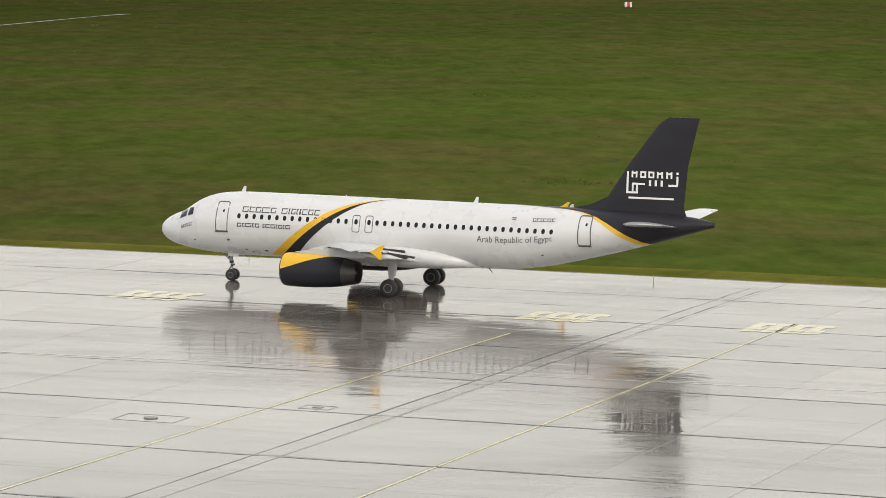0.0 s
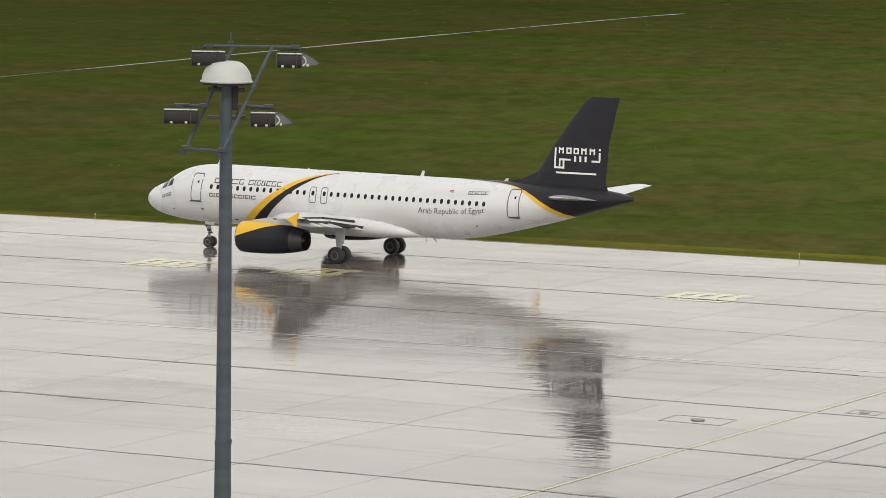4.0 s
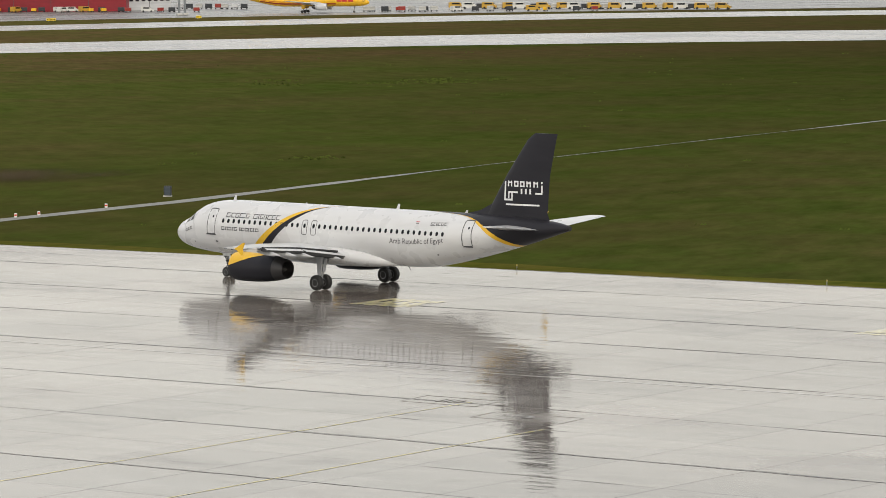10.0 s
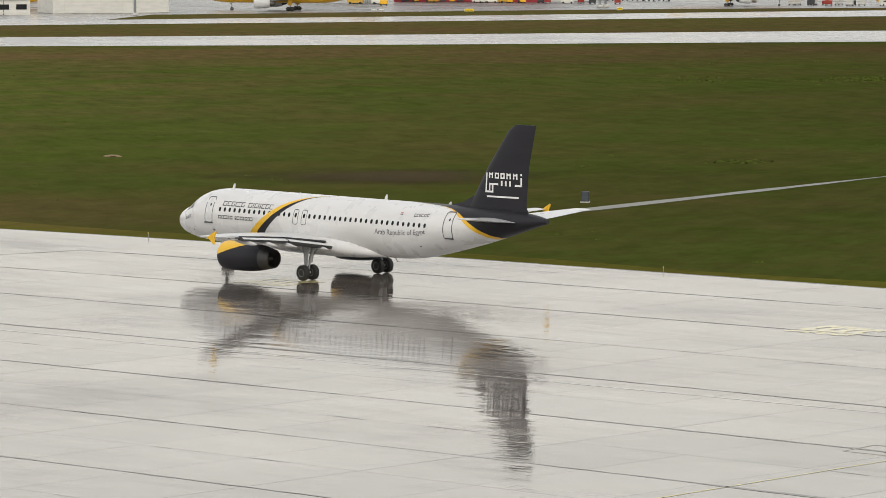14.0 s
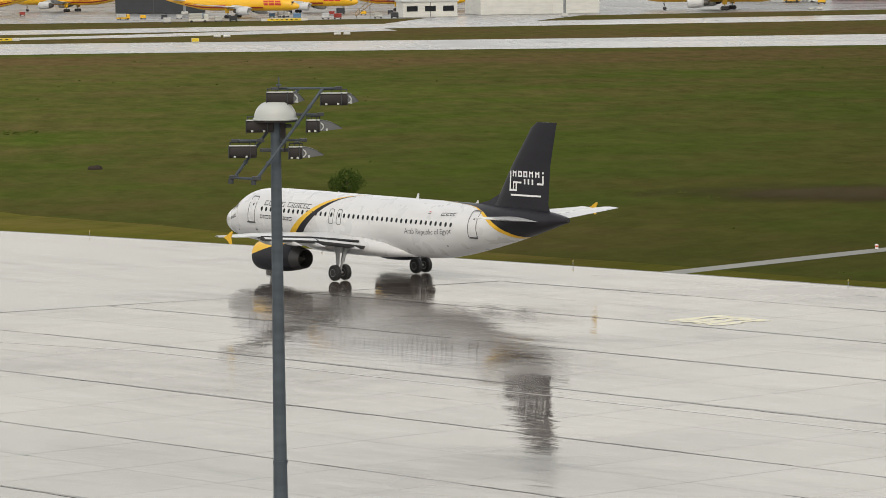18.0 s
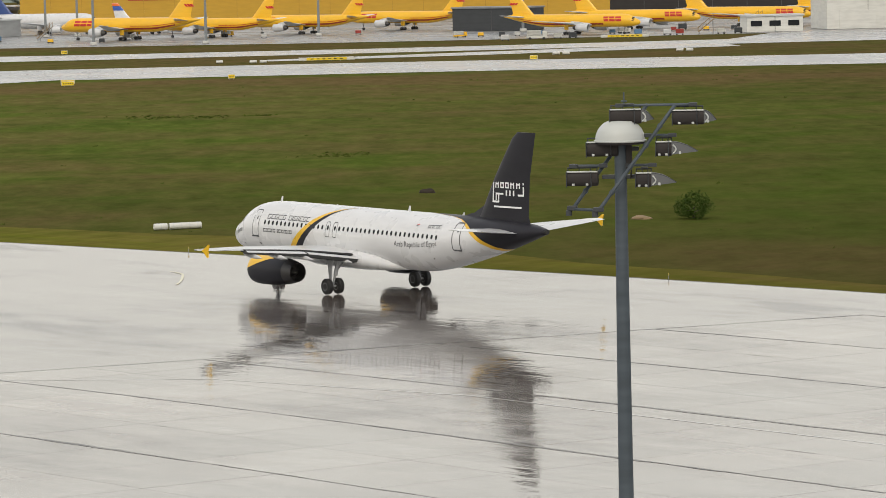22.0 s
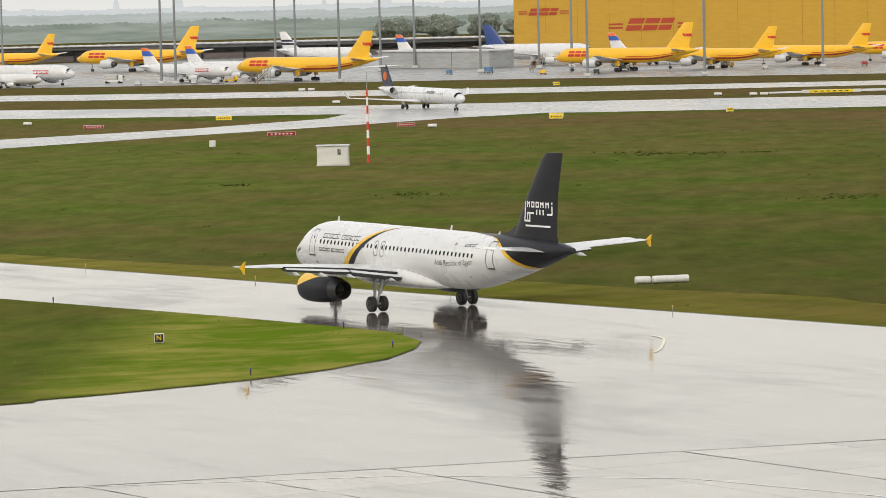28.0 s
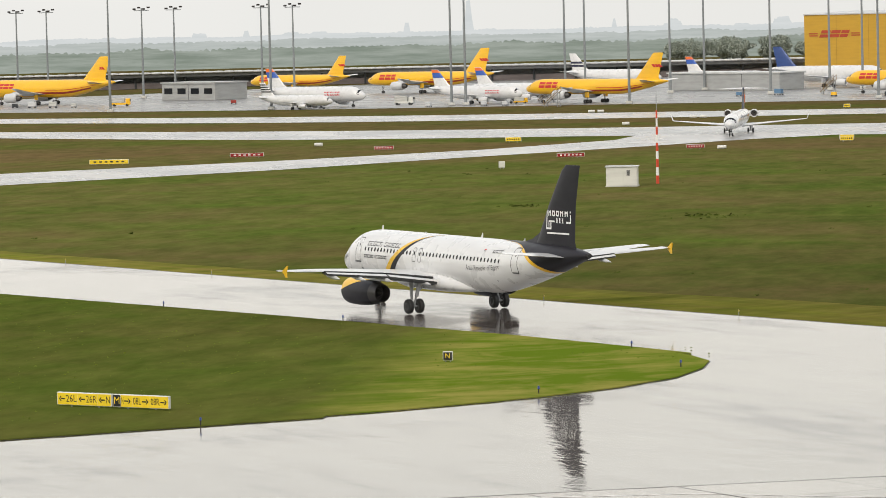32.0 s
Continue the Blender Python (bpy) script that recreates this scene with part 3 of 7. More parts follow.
def nacelle(parent, s0, s1, length, y, z, r, mat_cowl, core=0.35, label="", seg=28):
    """An engine pod: cowl with a real intake, fan, and core nozzle."""
    m = Matrix.Translation((s0 - s1, y, z)) @ Matrix.Rotation(math.pi, 4, "Z")
    L = length * (1 - core)
    bm = bmesh.new()
    lathe(bm, [(0.9, r * 0.72), (0.25, r * 0.76), (0.05, r * 0.82), (0.0, r * 0.88), (0.08, r * 0.94), (0.35, r * 0.985), (1.0, r), (L * 0.55, r * 0.985), (L * 0.8, r * 0.9), (L, r * 0.76), (L - 0.02, r * 0.70), (L - 0.6, r * 0.66)], m, seg)
    cowl = part("engine_cowl", bm, mat_cowl, parent, label, smooth="all")
    bm = bmesh.new()
    lathe(bm, [(0.06, r * 0.80), (0.0, r * 0.88), (0.10, r * 0.95)], m, seg)
    part("intake_lip", bm, M_METAL, cowl, smooth="all")
    bmesh_fan = bmesh.new()
    lathe(bmesh_fan, [(0.88, r * 0.72), (0.86, r * 0.3), (0.45, 0.02)], m, seg)
    part("fan", bmesh_fan, M_DARKMETAL, cowl, smooth=True)
    bm = bmesh.new()
    lathe(bm, [(L - 0.65, r * 0.66), (L - 0.5, r * 0.60), (L, r * 0.60), (L + (length - L) * 0.5, r * 0.52), (length * 0.96, r * 0.36), (length * 0.955, r * 0.3), (L, r * 0.26), (length, 0.03)], m, seg)
    part("exhaust_nozzle", bm, M_DARKMETAL, cowl, smooth=True)
    return cowl


def mixed_nacelle(parent, s0, s1, L, y, z, r, label):
    """A long engine pod with one common open nozzle at the rear."""
    m = Matrix.Translation((s0 - s1, y, z)) @ Matrix.Rotation(math.pi, 4, "Z")
    bm = bmesh.new()
    lathe(bm, [(0.9, r * 0.72), (0.25, r * 0.76), (0.05, r * 0.82), (0.0, r * 0.88), (0.08, r * 0.94), (0.35, r * 0.985), (1.0, r), (L * 0.42, r * 0.99), (L * 0.62, r * 0.93), (L * 0.82, r * 0.81)], m, 32)
    cowl = part("engine_cowl", bm, M_DGREY, parent, label, smooth="all")
    bm = bmesh.new()
    lathe(bm, [(0.06, r * 0.80), (0.0, r * 0.88), (0.10, r * 0.95)], m, 32)
    part("intake_lip", bm, M_METAL, cowl, smooth="all")
    bm = bmesh.new()
    lathe(bm, [(0.88, r * 0.72), (0.86, r * 0.3), (0.45, 0.02)], m, 32)
    part("fan", bm, M_DARKMETAL, cowl, smooth=True)
    bm = bmesh.new()
    lathe(bm, [(L * 0.81, r * 0.808), (L * 0.9, r * 0.73), (L, r * 0.63), (L - 0.02, r * 0.60), (L - 0.9, r * 0.54)], m, 32)
    noz = part("exhaust_nozzle", bm, M_NOZZLE, cowl, "dark metal nozzle ring", smooth=True)
    bm = bmesh.new()
    lathe(bm, [(L - 0.9, r * 0.56), (L - 0.85, r * 0.34), (L - 0.3, r * 0.18), (L - 0.1, 0.02)], m, 24)
    part("exhaust_cone", bm, M_DARKMETAL, noz, smooth=True)
    return cowl


def side_gear(parent, x, y, r, w, gap, top, lean=0.0):
    """A main gear leg with brace, door and a turning axle."""
    bm = bmesh.new()
    rod(bm, (x, y, r), (x - 0.05, y - lean * 0.2, top * 0.55), 0.085, seg=10)
    rod(bm, (x - 0.05, y - lean * 0.2, top * 0.5), (x - 0.1, y - lean * 0.5, top), 0.15, seg=10)
    rod(bm, (x + 0.1, y, r + 0.2), (x + 0.22, y, top * 0.45), 0.035, seg=6)
    leg = part("main_gear_leg", bm, M_STEEL, parent, smooth=True)
    bm = bmesh.new()
    rod(bm, (x - 0.06, y - lean * 0.3, top * 0.62), (x + 0.2, y - lean * 1.4, top * 0.95), 0.045, seg=8)
    part("side_brace", bm, M_STEEL, leg)
    bm = bmesh.new()
    loft(bm, [[(x - 0.1 + dx, y + lean * (0.20 + dy), z) for dx, z in ((-0.42, top * 0.98), (0.46, top * 0.98), (0.28, top * 0.74), (0.2, top * 0.42), (-0.1, top * 0.42), (-0.2, top * 0.74))] for dy in (0.0, 0.05)])
    part("gear_door", bm, M_STEEL, leg)
    return axle_with_wheels(parent, x, y, r, w, gap)


def nose_gear(parent, x, r, w, gap, top, doors=True):
    bm = bmesh.new()
    rod(bm, (x, 0, r), (x + 0.05, 0, top * 0.6), 0.06, seg=8)
    rod(bm, (x + 0.05, 0, top * 0.5), (x + 0.12, 0, top), 0.1, seg=8)
    rod(bm, (x + 0.05, 0, top * 0.6), (x + 0.9, 0, top), 0.045, seg=6)
    leg = part("nose_gear_leg", bm, M_STEEL, parent, smooth=True)
    for sgn in (-1, 1):
        bm = bmesh.new()
        rod(bm, (x + 0.18, sgn * 0.14, top * 0.78), (x + 0.24, sgn * 0.14, top * 0.78), 0.09, seg=10)
        part("taxi_lamp", bm, M_LAMPGLASS, leg)
    bm = bmesh.new()
    rod(bm, (x - 0.02, -0.2, top * 0.52), (x - 0.02, 0.2, top * 0.52), 0.07, seg=8)
    box(bm, (x + 0.08, 0, top * 0.62), (0.22, 0.3, 0.16), bevel=0.03)
    rod(bm, (x + 0.16, 0, r + 0.1), (x + 0.26, 0, top * 0.36), 0.04, seg=6)
    rod(bm, (x + 0.26, 0, top * 0.36), (x + 0.06, 0, top * 0.5), 0.04, seg=6)
    part("steering_link", bm, M_LAMPBODY2, leg)
    if doors:
        for sgn in (-1, 1):
            bm = bmesh.new()
            box(bm, (x - 0.25, sgn * 0.48, top - 0.12), (0.75, 0.03, 0.42), bevel=0.01)
            part("nose_gear_door", bm, M_WHITE, leg)
    return axle_with_wheels(parent, x, 0, r, w, gap)


def blade(h, s, height, chord, sweep, th=0.0):
    bm = bmesh.new()
    p = h.at(s, th, -0.05)
    rings = []
    for k, (f, c) in enumerate(((0, chord), (1, chord * 0.5))):
        z = p.z + f * height
        x = p.x - f * sweep
        rings.append([(x, p.y + 0.0, z), (x - c * 0.4, p.y + 0.04, z), (x - c, p.y, z), (x - c * 0.4, p.y - 0.04, z)])
    loft(bm, rings)
    return bm


A320 = Hull([(0.0, 3.22, 3.10, 0.04), (0.12, 3.52, 2.84, 0.34), (0.45, 3.86, 2.54, 0.68), (1.0, 4.18, 2.28, 1.03), (1.7, 4.47, 2.09, 1.33), (2.1, 4.72, 2.02, 1.47), (2.7, 5.12, 1.93, 1.64), (3.4, 5.46, 1.85, 1.78), (4.3, 5.70, 1.79, 1.90), (5.4, 5.82, 1.75, 1.96), (6.8, 5.86, 1.73, 1.975),
             (23.5, 5.86, 1.73, 1.975), (25.0, 5.86, 1.80, 1.972), (26.5, 5.86, 2.00, 1.96), (28.0, 5.86, 2.30, 1.92), (30.0, 5.85, 2.78, 1.80), (32.0, 5.83, 3.30, 1.58), (34.0, 5.77, 3.88, 1.25), (36.0, 5.62, 4.50, 0.80), (37.0, 5.48, 4.82, 0.50), (37.57, 5.36, 4.98, 0.30)], 17.71)


def a320():
    """The taxiing airliner, with its livery laid on as thin skins."""
    ac = empty("airliner")
    tagged(ac, "white twin-engined airliner with charcoal tail and yellow stripes taxiing", "airplane")
    h = A320
    st = sorted(set([0.0, 0.05, 0.12, 0.25, 0.45, 0.7, 1.0, 1.35, 1.7, 1.9, 2.1, 2.4, 2.7, 3.05, 3.4, 3.85, 4.3, 4.85, 5.4, 6.1, 6.8] + [6.8 + i * 1.67 for i in range(11)] + [24.2 + 0.75 * i for i in range(17)] + [36.6, 37.0, 37.3, 37.57]))
    body = part("fuselage", hull_mesh(h, st, 40), M_WHITE, ac, "glossy white fuselage skin", smooth="all")
    body.data.materials.append(M_DGREY)
    for f in body.data.polygons:
        if f.center.x < -19.7:
            f.material_index = 1
    # belly fairing
    bm = bmesh.new()
    rings = []
    for s, w, zt, zb in ((10.2, 0.6, 2.2, 1.80), (11.2, 1.75, 2.75, 1.66), (12.6, 2.25, 3.1, 1.56), (15.0, 2.35, 3.2, 1.52), (18.0, 2.3, 3.15, 1.52), (20.0, 2.1, 2.95, 1.58), (21.4, 1.6, 2.6, 1.68), (22.6, 0.7, 2.25, 1.76)):
        r = []
        for k in range(24):
            a = 2 * math.pi * k / 24
            c, d = math.cos(a), math.sin(a)
            q = (abs(c) ** 2.6 + abs(d) ** 2.6) ** (-1 / 2.6)
            r.append((h.s0 - s, w * q * d, (zt + zb) / 2 + (zt - zb) / 2 * q * c))
        rings.append(r)
    loft(bm, rings)
    part("belly_fairing", bm, M_WHITE, ac, smooth="all")
    # tail paint and stripes
    tail = [(math.radians(d), s) for d, s in ((0, 25.0), (8, 26.2), (16, 28.0), (28, 29.35), (44, 30.35), (64, 31.2), (90, 32.1), (120, 33.0), (150, 33.6), (180, 33.8))]
    ths = [math.pi * i / 40 for i in range(41)]
    for side in (1, -1):
        part("tail_paint", decal(h, lambda t: lerp(tail, t), lambda t: 37.56, ths, 0.006, 18, side), M_DGREY, body, "charcoal paint on the tail cone", smooth="all")
        wid = [(0, 0.05), (0.3, 0.10), (0.8, 0.30), (1.6, 0.46), (2.6, 0.42), (3.2, 0.4)]
        part("tail_stripe", decal(h, lambda t: lerp(tail, t) - lerp(wid, t), lambda t: lerp(tail, t) + 0.02, ths, 0.009, 2, side), M_YELLOW, body, "yellow stripe before the tail", smooth="all")
        front = [(math.radians(d), s) for d, s in ((6, 17.2), (14, 16.0), (24, 14.95), (35, 13.95), (50, 12.85), (70, 11.65), (90, 10.62), (110, 9.72), (135, 8.8), (155, 8.2))]
        wy = [(math.radians(d), s) for d, s in ((6, 0.02), (14, 0.12), (24, 0.28), (35, 0.42), (50, 0.55), (70, 0.62), (90, 0.66), (120, 0.70), (155, 0.75))]
        wg = [(math.radians(d), s) for d, s in ((6, 0.02), (14, 0.08), (24, 0.16), (35, 0.28), (50, 0.48), (70, 0.62), (90, 0.72), (120, 0.85), (155, 1.0))]
        tt = [math.radians(6 + 149 * i / 36) for i in range(37)]
        part("front_stripe", decal(h, lambda t: smooth_nodes(front, t), lambda t: smooth_nodes(front, t) + lerp(wy, t), tt, 0.007, 2, side), M_YELLOW, body, "curved yellow stripe", smooth="all")
        part("front_stripe", decal(h, lambda t: smooth_nodes(front, t) + lerp(wy, t), lambda t: smooth_nodes(front, t) + lerp(wy, t) + lerp(wg, t), tt, 0.006, 2, side), M_DGREY, body, "curved charcoal stripe", smooth="all")
    # cabin windows: one pane mesh, set along the straight hull
    thw = h.theta(15, 4.42)
    base = part("cabin_window", oval(h, 15.0, thw, 0.235, 0.335), M_GLASS, body)
    me = base.data
    first = True
    s = 6.3
    while s < 27.75:
        if not (14.05 < s < 15.75):
            if s > 23.4 or s < 6.9:
                part("cabin_window", oval(h, s, h.theta(s, 4.42), 0.235, 0.335), M_GLASS, body)
            elif first:
                base.location = (15.0 - s, 0, 0)
                first = False
            else:
                ob = new("cabin_window", me)
                ob.parent = body
                ob.location = (15.0 - s, 0, 0)
        s += 0.5335
    for s in (14.46, 15.35):
        part("exit_window", oval(h, s, thw, 0.235, 0.335, 0.009), M_GLASS, body)
        bm = frame_lines(h, s - 0.27, s + 0.27, 3.75, 4.85, 0.05)
        part("exit_frame", bm, M_LINE, body, "outline of an overwing exit")
    for s1, s2, z1, z2 in ((4.64, 5.52, 3.36, 5.28), (29.35, 30.22, 3.62, 5.5)):
        for side in (1, -1):
            part("door_outline", frame_lines(h, s1, s2, z1, z2, 0.065, side, 0.007 if s1 < 10 else 0.022), M_LINE, body)
        part("door_window", oval(h, (s1 + s2) / 2 + 0.1, h.theta(s1, z1 + 1.3), 0.14, 0.22, 0.009), M_GLASS, body)
        bm = bmesh.new()
        p = h.at((s1 + s2) / 2, h.theta((s1 + s2) / 2, z1), 0.02)
        box(bm, p, (s2 - s1 + 0.05, 0.05, 0.09), bevel=0.01)
        part("door_sill", bm, M_INK, body)
    # cockpit panes
    for side in (1, -1):
        for pts in (((1.78, 37), (1.76, 55), (2.30, 58), (2.24, 31)), ((2.40, 33), (2.42, 60), (2.86, 62), (2.80, 43)), ((1.58, 4), (1.66, 34), (2.10, 27), (2.04, 4))):
            bm = bmesh.new()
            n = 4
            a, b, c, d = [(s, math.radians(t) * side) for s, t in pts]
            rows = []
            for i in range(n + 1):
                u = i / n
                l0 = (a[0] + (b[0] - a[0]) * u, a[1] + (b[1] - a[1]) * u)
                l1 = (d[0] + (c[0] - d[0]) * u, d[1] + (c[1] - d[1]) * u)
                rows.append([h.at(l0[0] + (l1[0] - l0[0]) * j / n, l0[1] + (l1[1] - l0[1]) * j / n, 0.012) for j in range(n + 1)])
            loft(bm, rows, False, False)
            part("cockpit_window", bm, M_GLASS, body, smooth="all")
    # lettering on the left side
    tagged(part("title_lettering", wrap_flat(letter_bars((0.42, 0.36, 0.36, 0.56, 0.36, -0.25, 0.42, 0.12, 0.3, 0.12, 0.12, 0.36, 0.36, 0.36), 0.40, 0.07, 0.065), h, 8.92, 4.86), M_INK, body), "dark grey bars in place of the airline title", kind="stuff")
    tagged(part("title_lettering", wrap_flat(letter_bars((0.3, 0.14, 0.45, 0.14, 0.3, -0.12, 0.14, 0.3, 0.3, 0.12, 0.25, 0.12, 0.35), 0.26, 0.06, 0.06), h, 7.95, 3.86), M_INK, body), "dark grey bars in place of a second title", kind="stuff")
    t = text_mesh("Arab Republic of Egypt", 0.56, 0.0)
    xs = [v.co.x for v in t.verts]
    k = 5.0 / (max(xs) - min(xs))
    for v in t.verts:
        v.co.x *= k
    tagged(part("country_lettering", wrap_flat(t, h, 25.2, 3.78), M_INK, body), "dark grey lettering Arab Republic of Egypt", kind="stuff")
    part("registration_bars", wrap_flat(letter_bars((0.2, 0.2, 0.12, 0.24, 0.24, 0.22), 0.26, 0.05, 0.05), h, 27.05, 5.1), M_INK, body, "dark bars in place of a registration")
    part("nose_lettering", wrap_flat(letter_bars((0.15, 0.12, 0.1, 0.1, 0.12, 0.12), 0.22, 0.04, 0.04), h, 2.45, 3.62, 0.012), M_LINE, body, "grey bars in place of a small name")
    for z, mm in ((5.19, M_RED), (5.09, M_INK)):
        bm = bmesh.new()
        loft(bm, [[h.at(24.9, h.theta(24.9, z), 0.01), h.at(24.9, h.theta(24.9, z - 0.05), 0.01)], [h.at(25.2, h.theta(25, z), 0.01), h.at(25.2, h.theta(25, z - 0.05), 0.01)]], False, False)
        part("flag_bar", bm, mm, body)
    for s, th, r in ((5.5, 118, 0.1), (3.0, 122, 0.07), (6.6, 140, 0.09), (8.0, 141, 0.12), (7.0, 148, 0.1), (20.5, 150, 0.1), (27.0, 125, 0.08)):
        part("service_panel", oval(h, s, math.radians(th), r * 2.2, r * 1.5, 0.006, 8), M_LINE, body)
    # aerials
    for s, hh in ((5.6, 0.42), (21.7, 0.42), (28.1, 0.25)):
        part("antenna", blade(h, s, hh, 0.34, 0.22), M_WHITE, body)
    bm = bmesh.new()
    rod(bm, h.at(13.0, 0, -0.1), h.at(13.0, 0, 0.07), 0.05, seg=8)
    part("beacon", bm, M_LGREY, body)
    bm = bmesh.new()
    rod(bm, h.at(22.8, math.pi, -0.05), h.at(23.1, math.pi, 0.28), 0.03, seg=6)
    part("drain_mast", bm, M_INK, body)
    # a closed plug, coloured dark for the shade inside the pipe
    bm = bmesh.new()
    rod(bm, (h.s0 - 37.5, 0, 5.17), (h.s0 - 37.72, 0, 5.17), 0.2, 0.16, 14)
    part("apu_exhaust", bm, M_HOLLOWSHADE, body)
    # fin
    fin = part("fin", wing_mesh(h.s0, [(-0.25, 29.75, 6.2, 5.75, 0.09), (0.35, 30.35, 5.35, 5.75, 0.09), (3.0, 32.05, 3.86, 5.75, 0.09), (5.6, 34.0, 2.5, 5.75, 0.09), (6.03, 34.62, 2.0, 5.75, 0.06)], 1, True), M_DGREY, ac, "charcoal tail fin", smooth=True)
    bm = bmesh.new()
    loft(bm, [[(h.s0 - 28.3, 0, 5.83), (h.s0 - 28.4, 0.06, 5.82), (h.s0 - 28.4, -0.06, 5.82)], [(h.s0 - 29.6, 0, 6.12), (h.s0 - 30.2, 0.18, 5.8), (h.s0 - 30.2, -0.18, 5.8)], [(h.s0 - 30.9, 0, 6.75), (h.s0 - 31.0, 0.2, 5.8), (h.s0 - 31.0, -0.2, 5.8)]])
    part("dorsal_fillet", bm, M_DGREY, fin, smooth=True)
    # fin emblem: plain strokes
    bm = bmesh.new()

    def fin_half(s, z):
        le = lerp([(6.1, 30.35), (8.75, 32.05), (11.35, 34.0)], z)
        c = lerp([(6.1, 5.35), (8.75, 3.86), (11.35, 2.5)], z)
        x = max(0.01, min(1.0, (s - le) / c))
        return 0.09 * 5 * c * (0.2969 * math.sqrt(x) - 0.126 * x - 0.3516 * x * x + 0.2843 * x**3 - 0.1036 * x**4)

    def stroke(s1, z1, s2, z2):
        for sgn in (1, -1):
            n = max(1, int((s2 - s1) / 0.25))
            rows = [[(h.s0 - s, sgn * (fin_half(s, z) + 0.03), z) for z in (z1, z2)] for s in [s1 + (s2 - s1) * i / n for i in range(n + 1)]]
            loft(bm, rows, False, False)
    for a, b, c, d in ((31.98, 6.95, 32.12, 8.32), (32.12, 6.95, 32.75, 7.08), (32.62, 7.08, 32.75, 7.62), (32.35, 7.5, 33.2, 7.62), (32.35, 7.1, 32.46, 7.5), (33.45, 7.45, 33.6, 7.82), (33.82, 7.45, 33.97, 7.82), (34.2, 7.45, 34.35, 7.82), (34.7, 7.45, 35.3, 7.58), (35.2, 7.58, 35.33, 8.1), (35.2, 8.22, 35.33, 8.36), (32.15, 6.62, 35.05, 6.74)):
        stroke(a, b, c, d)
    for i, s in enumerate((32.3, 32.87, 33.4, 33.95, 34.55)):
        stroke(s, 7.95, s + 0.11, 8.36)
        stroke(s + 0.28, 7.95, s + 0.39, 8.36)
        if i in (0, 3, 4):
            stroke(s + 0.11, 8.18, s + 0.28, 8.3)
        else:
            stroke(s + 0.11, 8.25, s + 0.28, 8.36)
            stroke(s + 0.11, 7.95, s + 0.28, 8.05)
    part("fin_emblem", bm, M_LETTER_W, fin, "white strokes of an emblem")
    # wings
    for side in (1, -1):
        sts = [(0.9, 11.6, 6.1, 2.5, 0.14), (1.9, 12.1, 5.75, 2.57, 0.13), (4.2, 13.35, 4.4, 2.92, 0.122), (6.4, 14.55, 3.2, 3.22, 0.115), (9.5, 16.24, 2.7, 3.54, 0.11), (13.0, 18.15, 2.05, 3.86, 0.105), (16.2, 19.9, 1.62, 4.06, 0.10), (16.95, 20.35, 1.55, 4.15, 0.09)]
        wing = part("wing", wing_mesh(h.s0, sts, side, rise=0.03), M_WINGTOP, ac, "light grey swept wing", smooth=True)
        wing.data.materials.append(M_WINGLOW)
        # downward faces take the grey with the shade painted in
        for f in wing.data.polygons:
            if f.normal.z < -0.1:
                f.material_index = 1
        for y0, y1 in ((2.2, 6.2), (6.5, 12.7)):
            # solid dark strip in place of the shaded gap behind the wing
            bm = bmesh.new()
            rr = []
            for y in (y0, y1):
                te = lerp([(q[0], q[1] + q[2]) for q in sts], y)
                z = lerp([(q[0], q[3] + 0.03 * q[2]) for q in sts], y)
                rr.append([(h.s0 - te + 0.45, side * y, z - 0.02), (h.s0 - te - 0.10, side * y, z + 0.01), (h.s0 - te - 0.16, side * y, z - 0.10), (h.s0 - te + 0.5, side * y, z - (0.34 if y < 7 else 0.2))])
            loft(bm, rr)
            part("flap_gap_shade", bm, M_HOLLOWSHADE, wing, "dark strip for the shade in the flap gap")
        for y0, y1 in ((2.6, 5.0), (6.6, 9.3), (9.4, 12.2), (12.3, 14.6), (14.7, 16.4)):
            bm = bmesh.new()
            rr = []
            for y in (y0, y1):
                le = lerp([(q[0], q[1]) for q in sts], y)
                z = lerp([(q[0], q[3]) for q in sts], y)
                ch = lerp([(q[0], q[2]) for q in sts], y) * 0.13
                rr.append([(h.s0 - le + 0.06, side * y, z - 0.02), (h.s0 - le - ch * 0.4, side * y, z + ch * 0.36), (h.s0 - le - ch, side * y, z + ch * 0.52), (h.s0 - le - ch, side * y, z + ch * 0.48), (h.s0 - le - ch * 0.3, side * y, z - ch * 0.26)])
            loft(bm, rr)
            part("slat", bm, M_LGREY, wing, smooth=True)
        for nm2, y0, y1, c0, c1 in (("flap", 2.1, 6.3, 1.35, 1.2), ("flap", 6.45, 12.8, 1.15, 0.85), ("aileron", 12.9, 16.0, 0.75, 0.55)):
            bm = bmesh.new()
            rr = []
            drop, back, dr = (0.30, 0.12, 0.14) if nm2 == "flap" else (-0.05, -0.55, 0.06)
            for y, c in ((y0, c0), (y1, c1)):
                te = lerp([(q[0], q[1] + q[2]) for q in sts], y)
                z = lerp([(q[0], q[3]) for q in sts], y) - drop * (c / 1.35 if nm2 == "flap" else 1.0)
                if nm2 == "flap":
                    k = c / 1.35
                    prof = ((0.06, 0.26 * k), (0.30, 0.29 * k), (0.62 * k, 0.22 * k), (0.82 * k, 0.14 * k), (0.84 * k, 0.11 * k), (0.72 * k, 0.05 - 0.15 * k), (0.2, 0.12 - 0.30 * k), (-0.1, -0.02))
                    rr.append([(h.s0 - te - bx, side * y, z + uz) for bx, uz in prof])
                else:
                    rr.append([(h.s0 - te - back - bx, side * y, z + uz - dr * bx) for bx, uz in foil(c, 0.12, 6)])
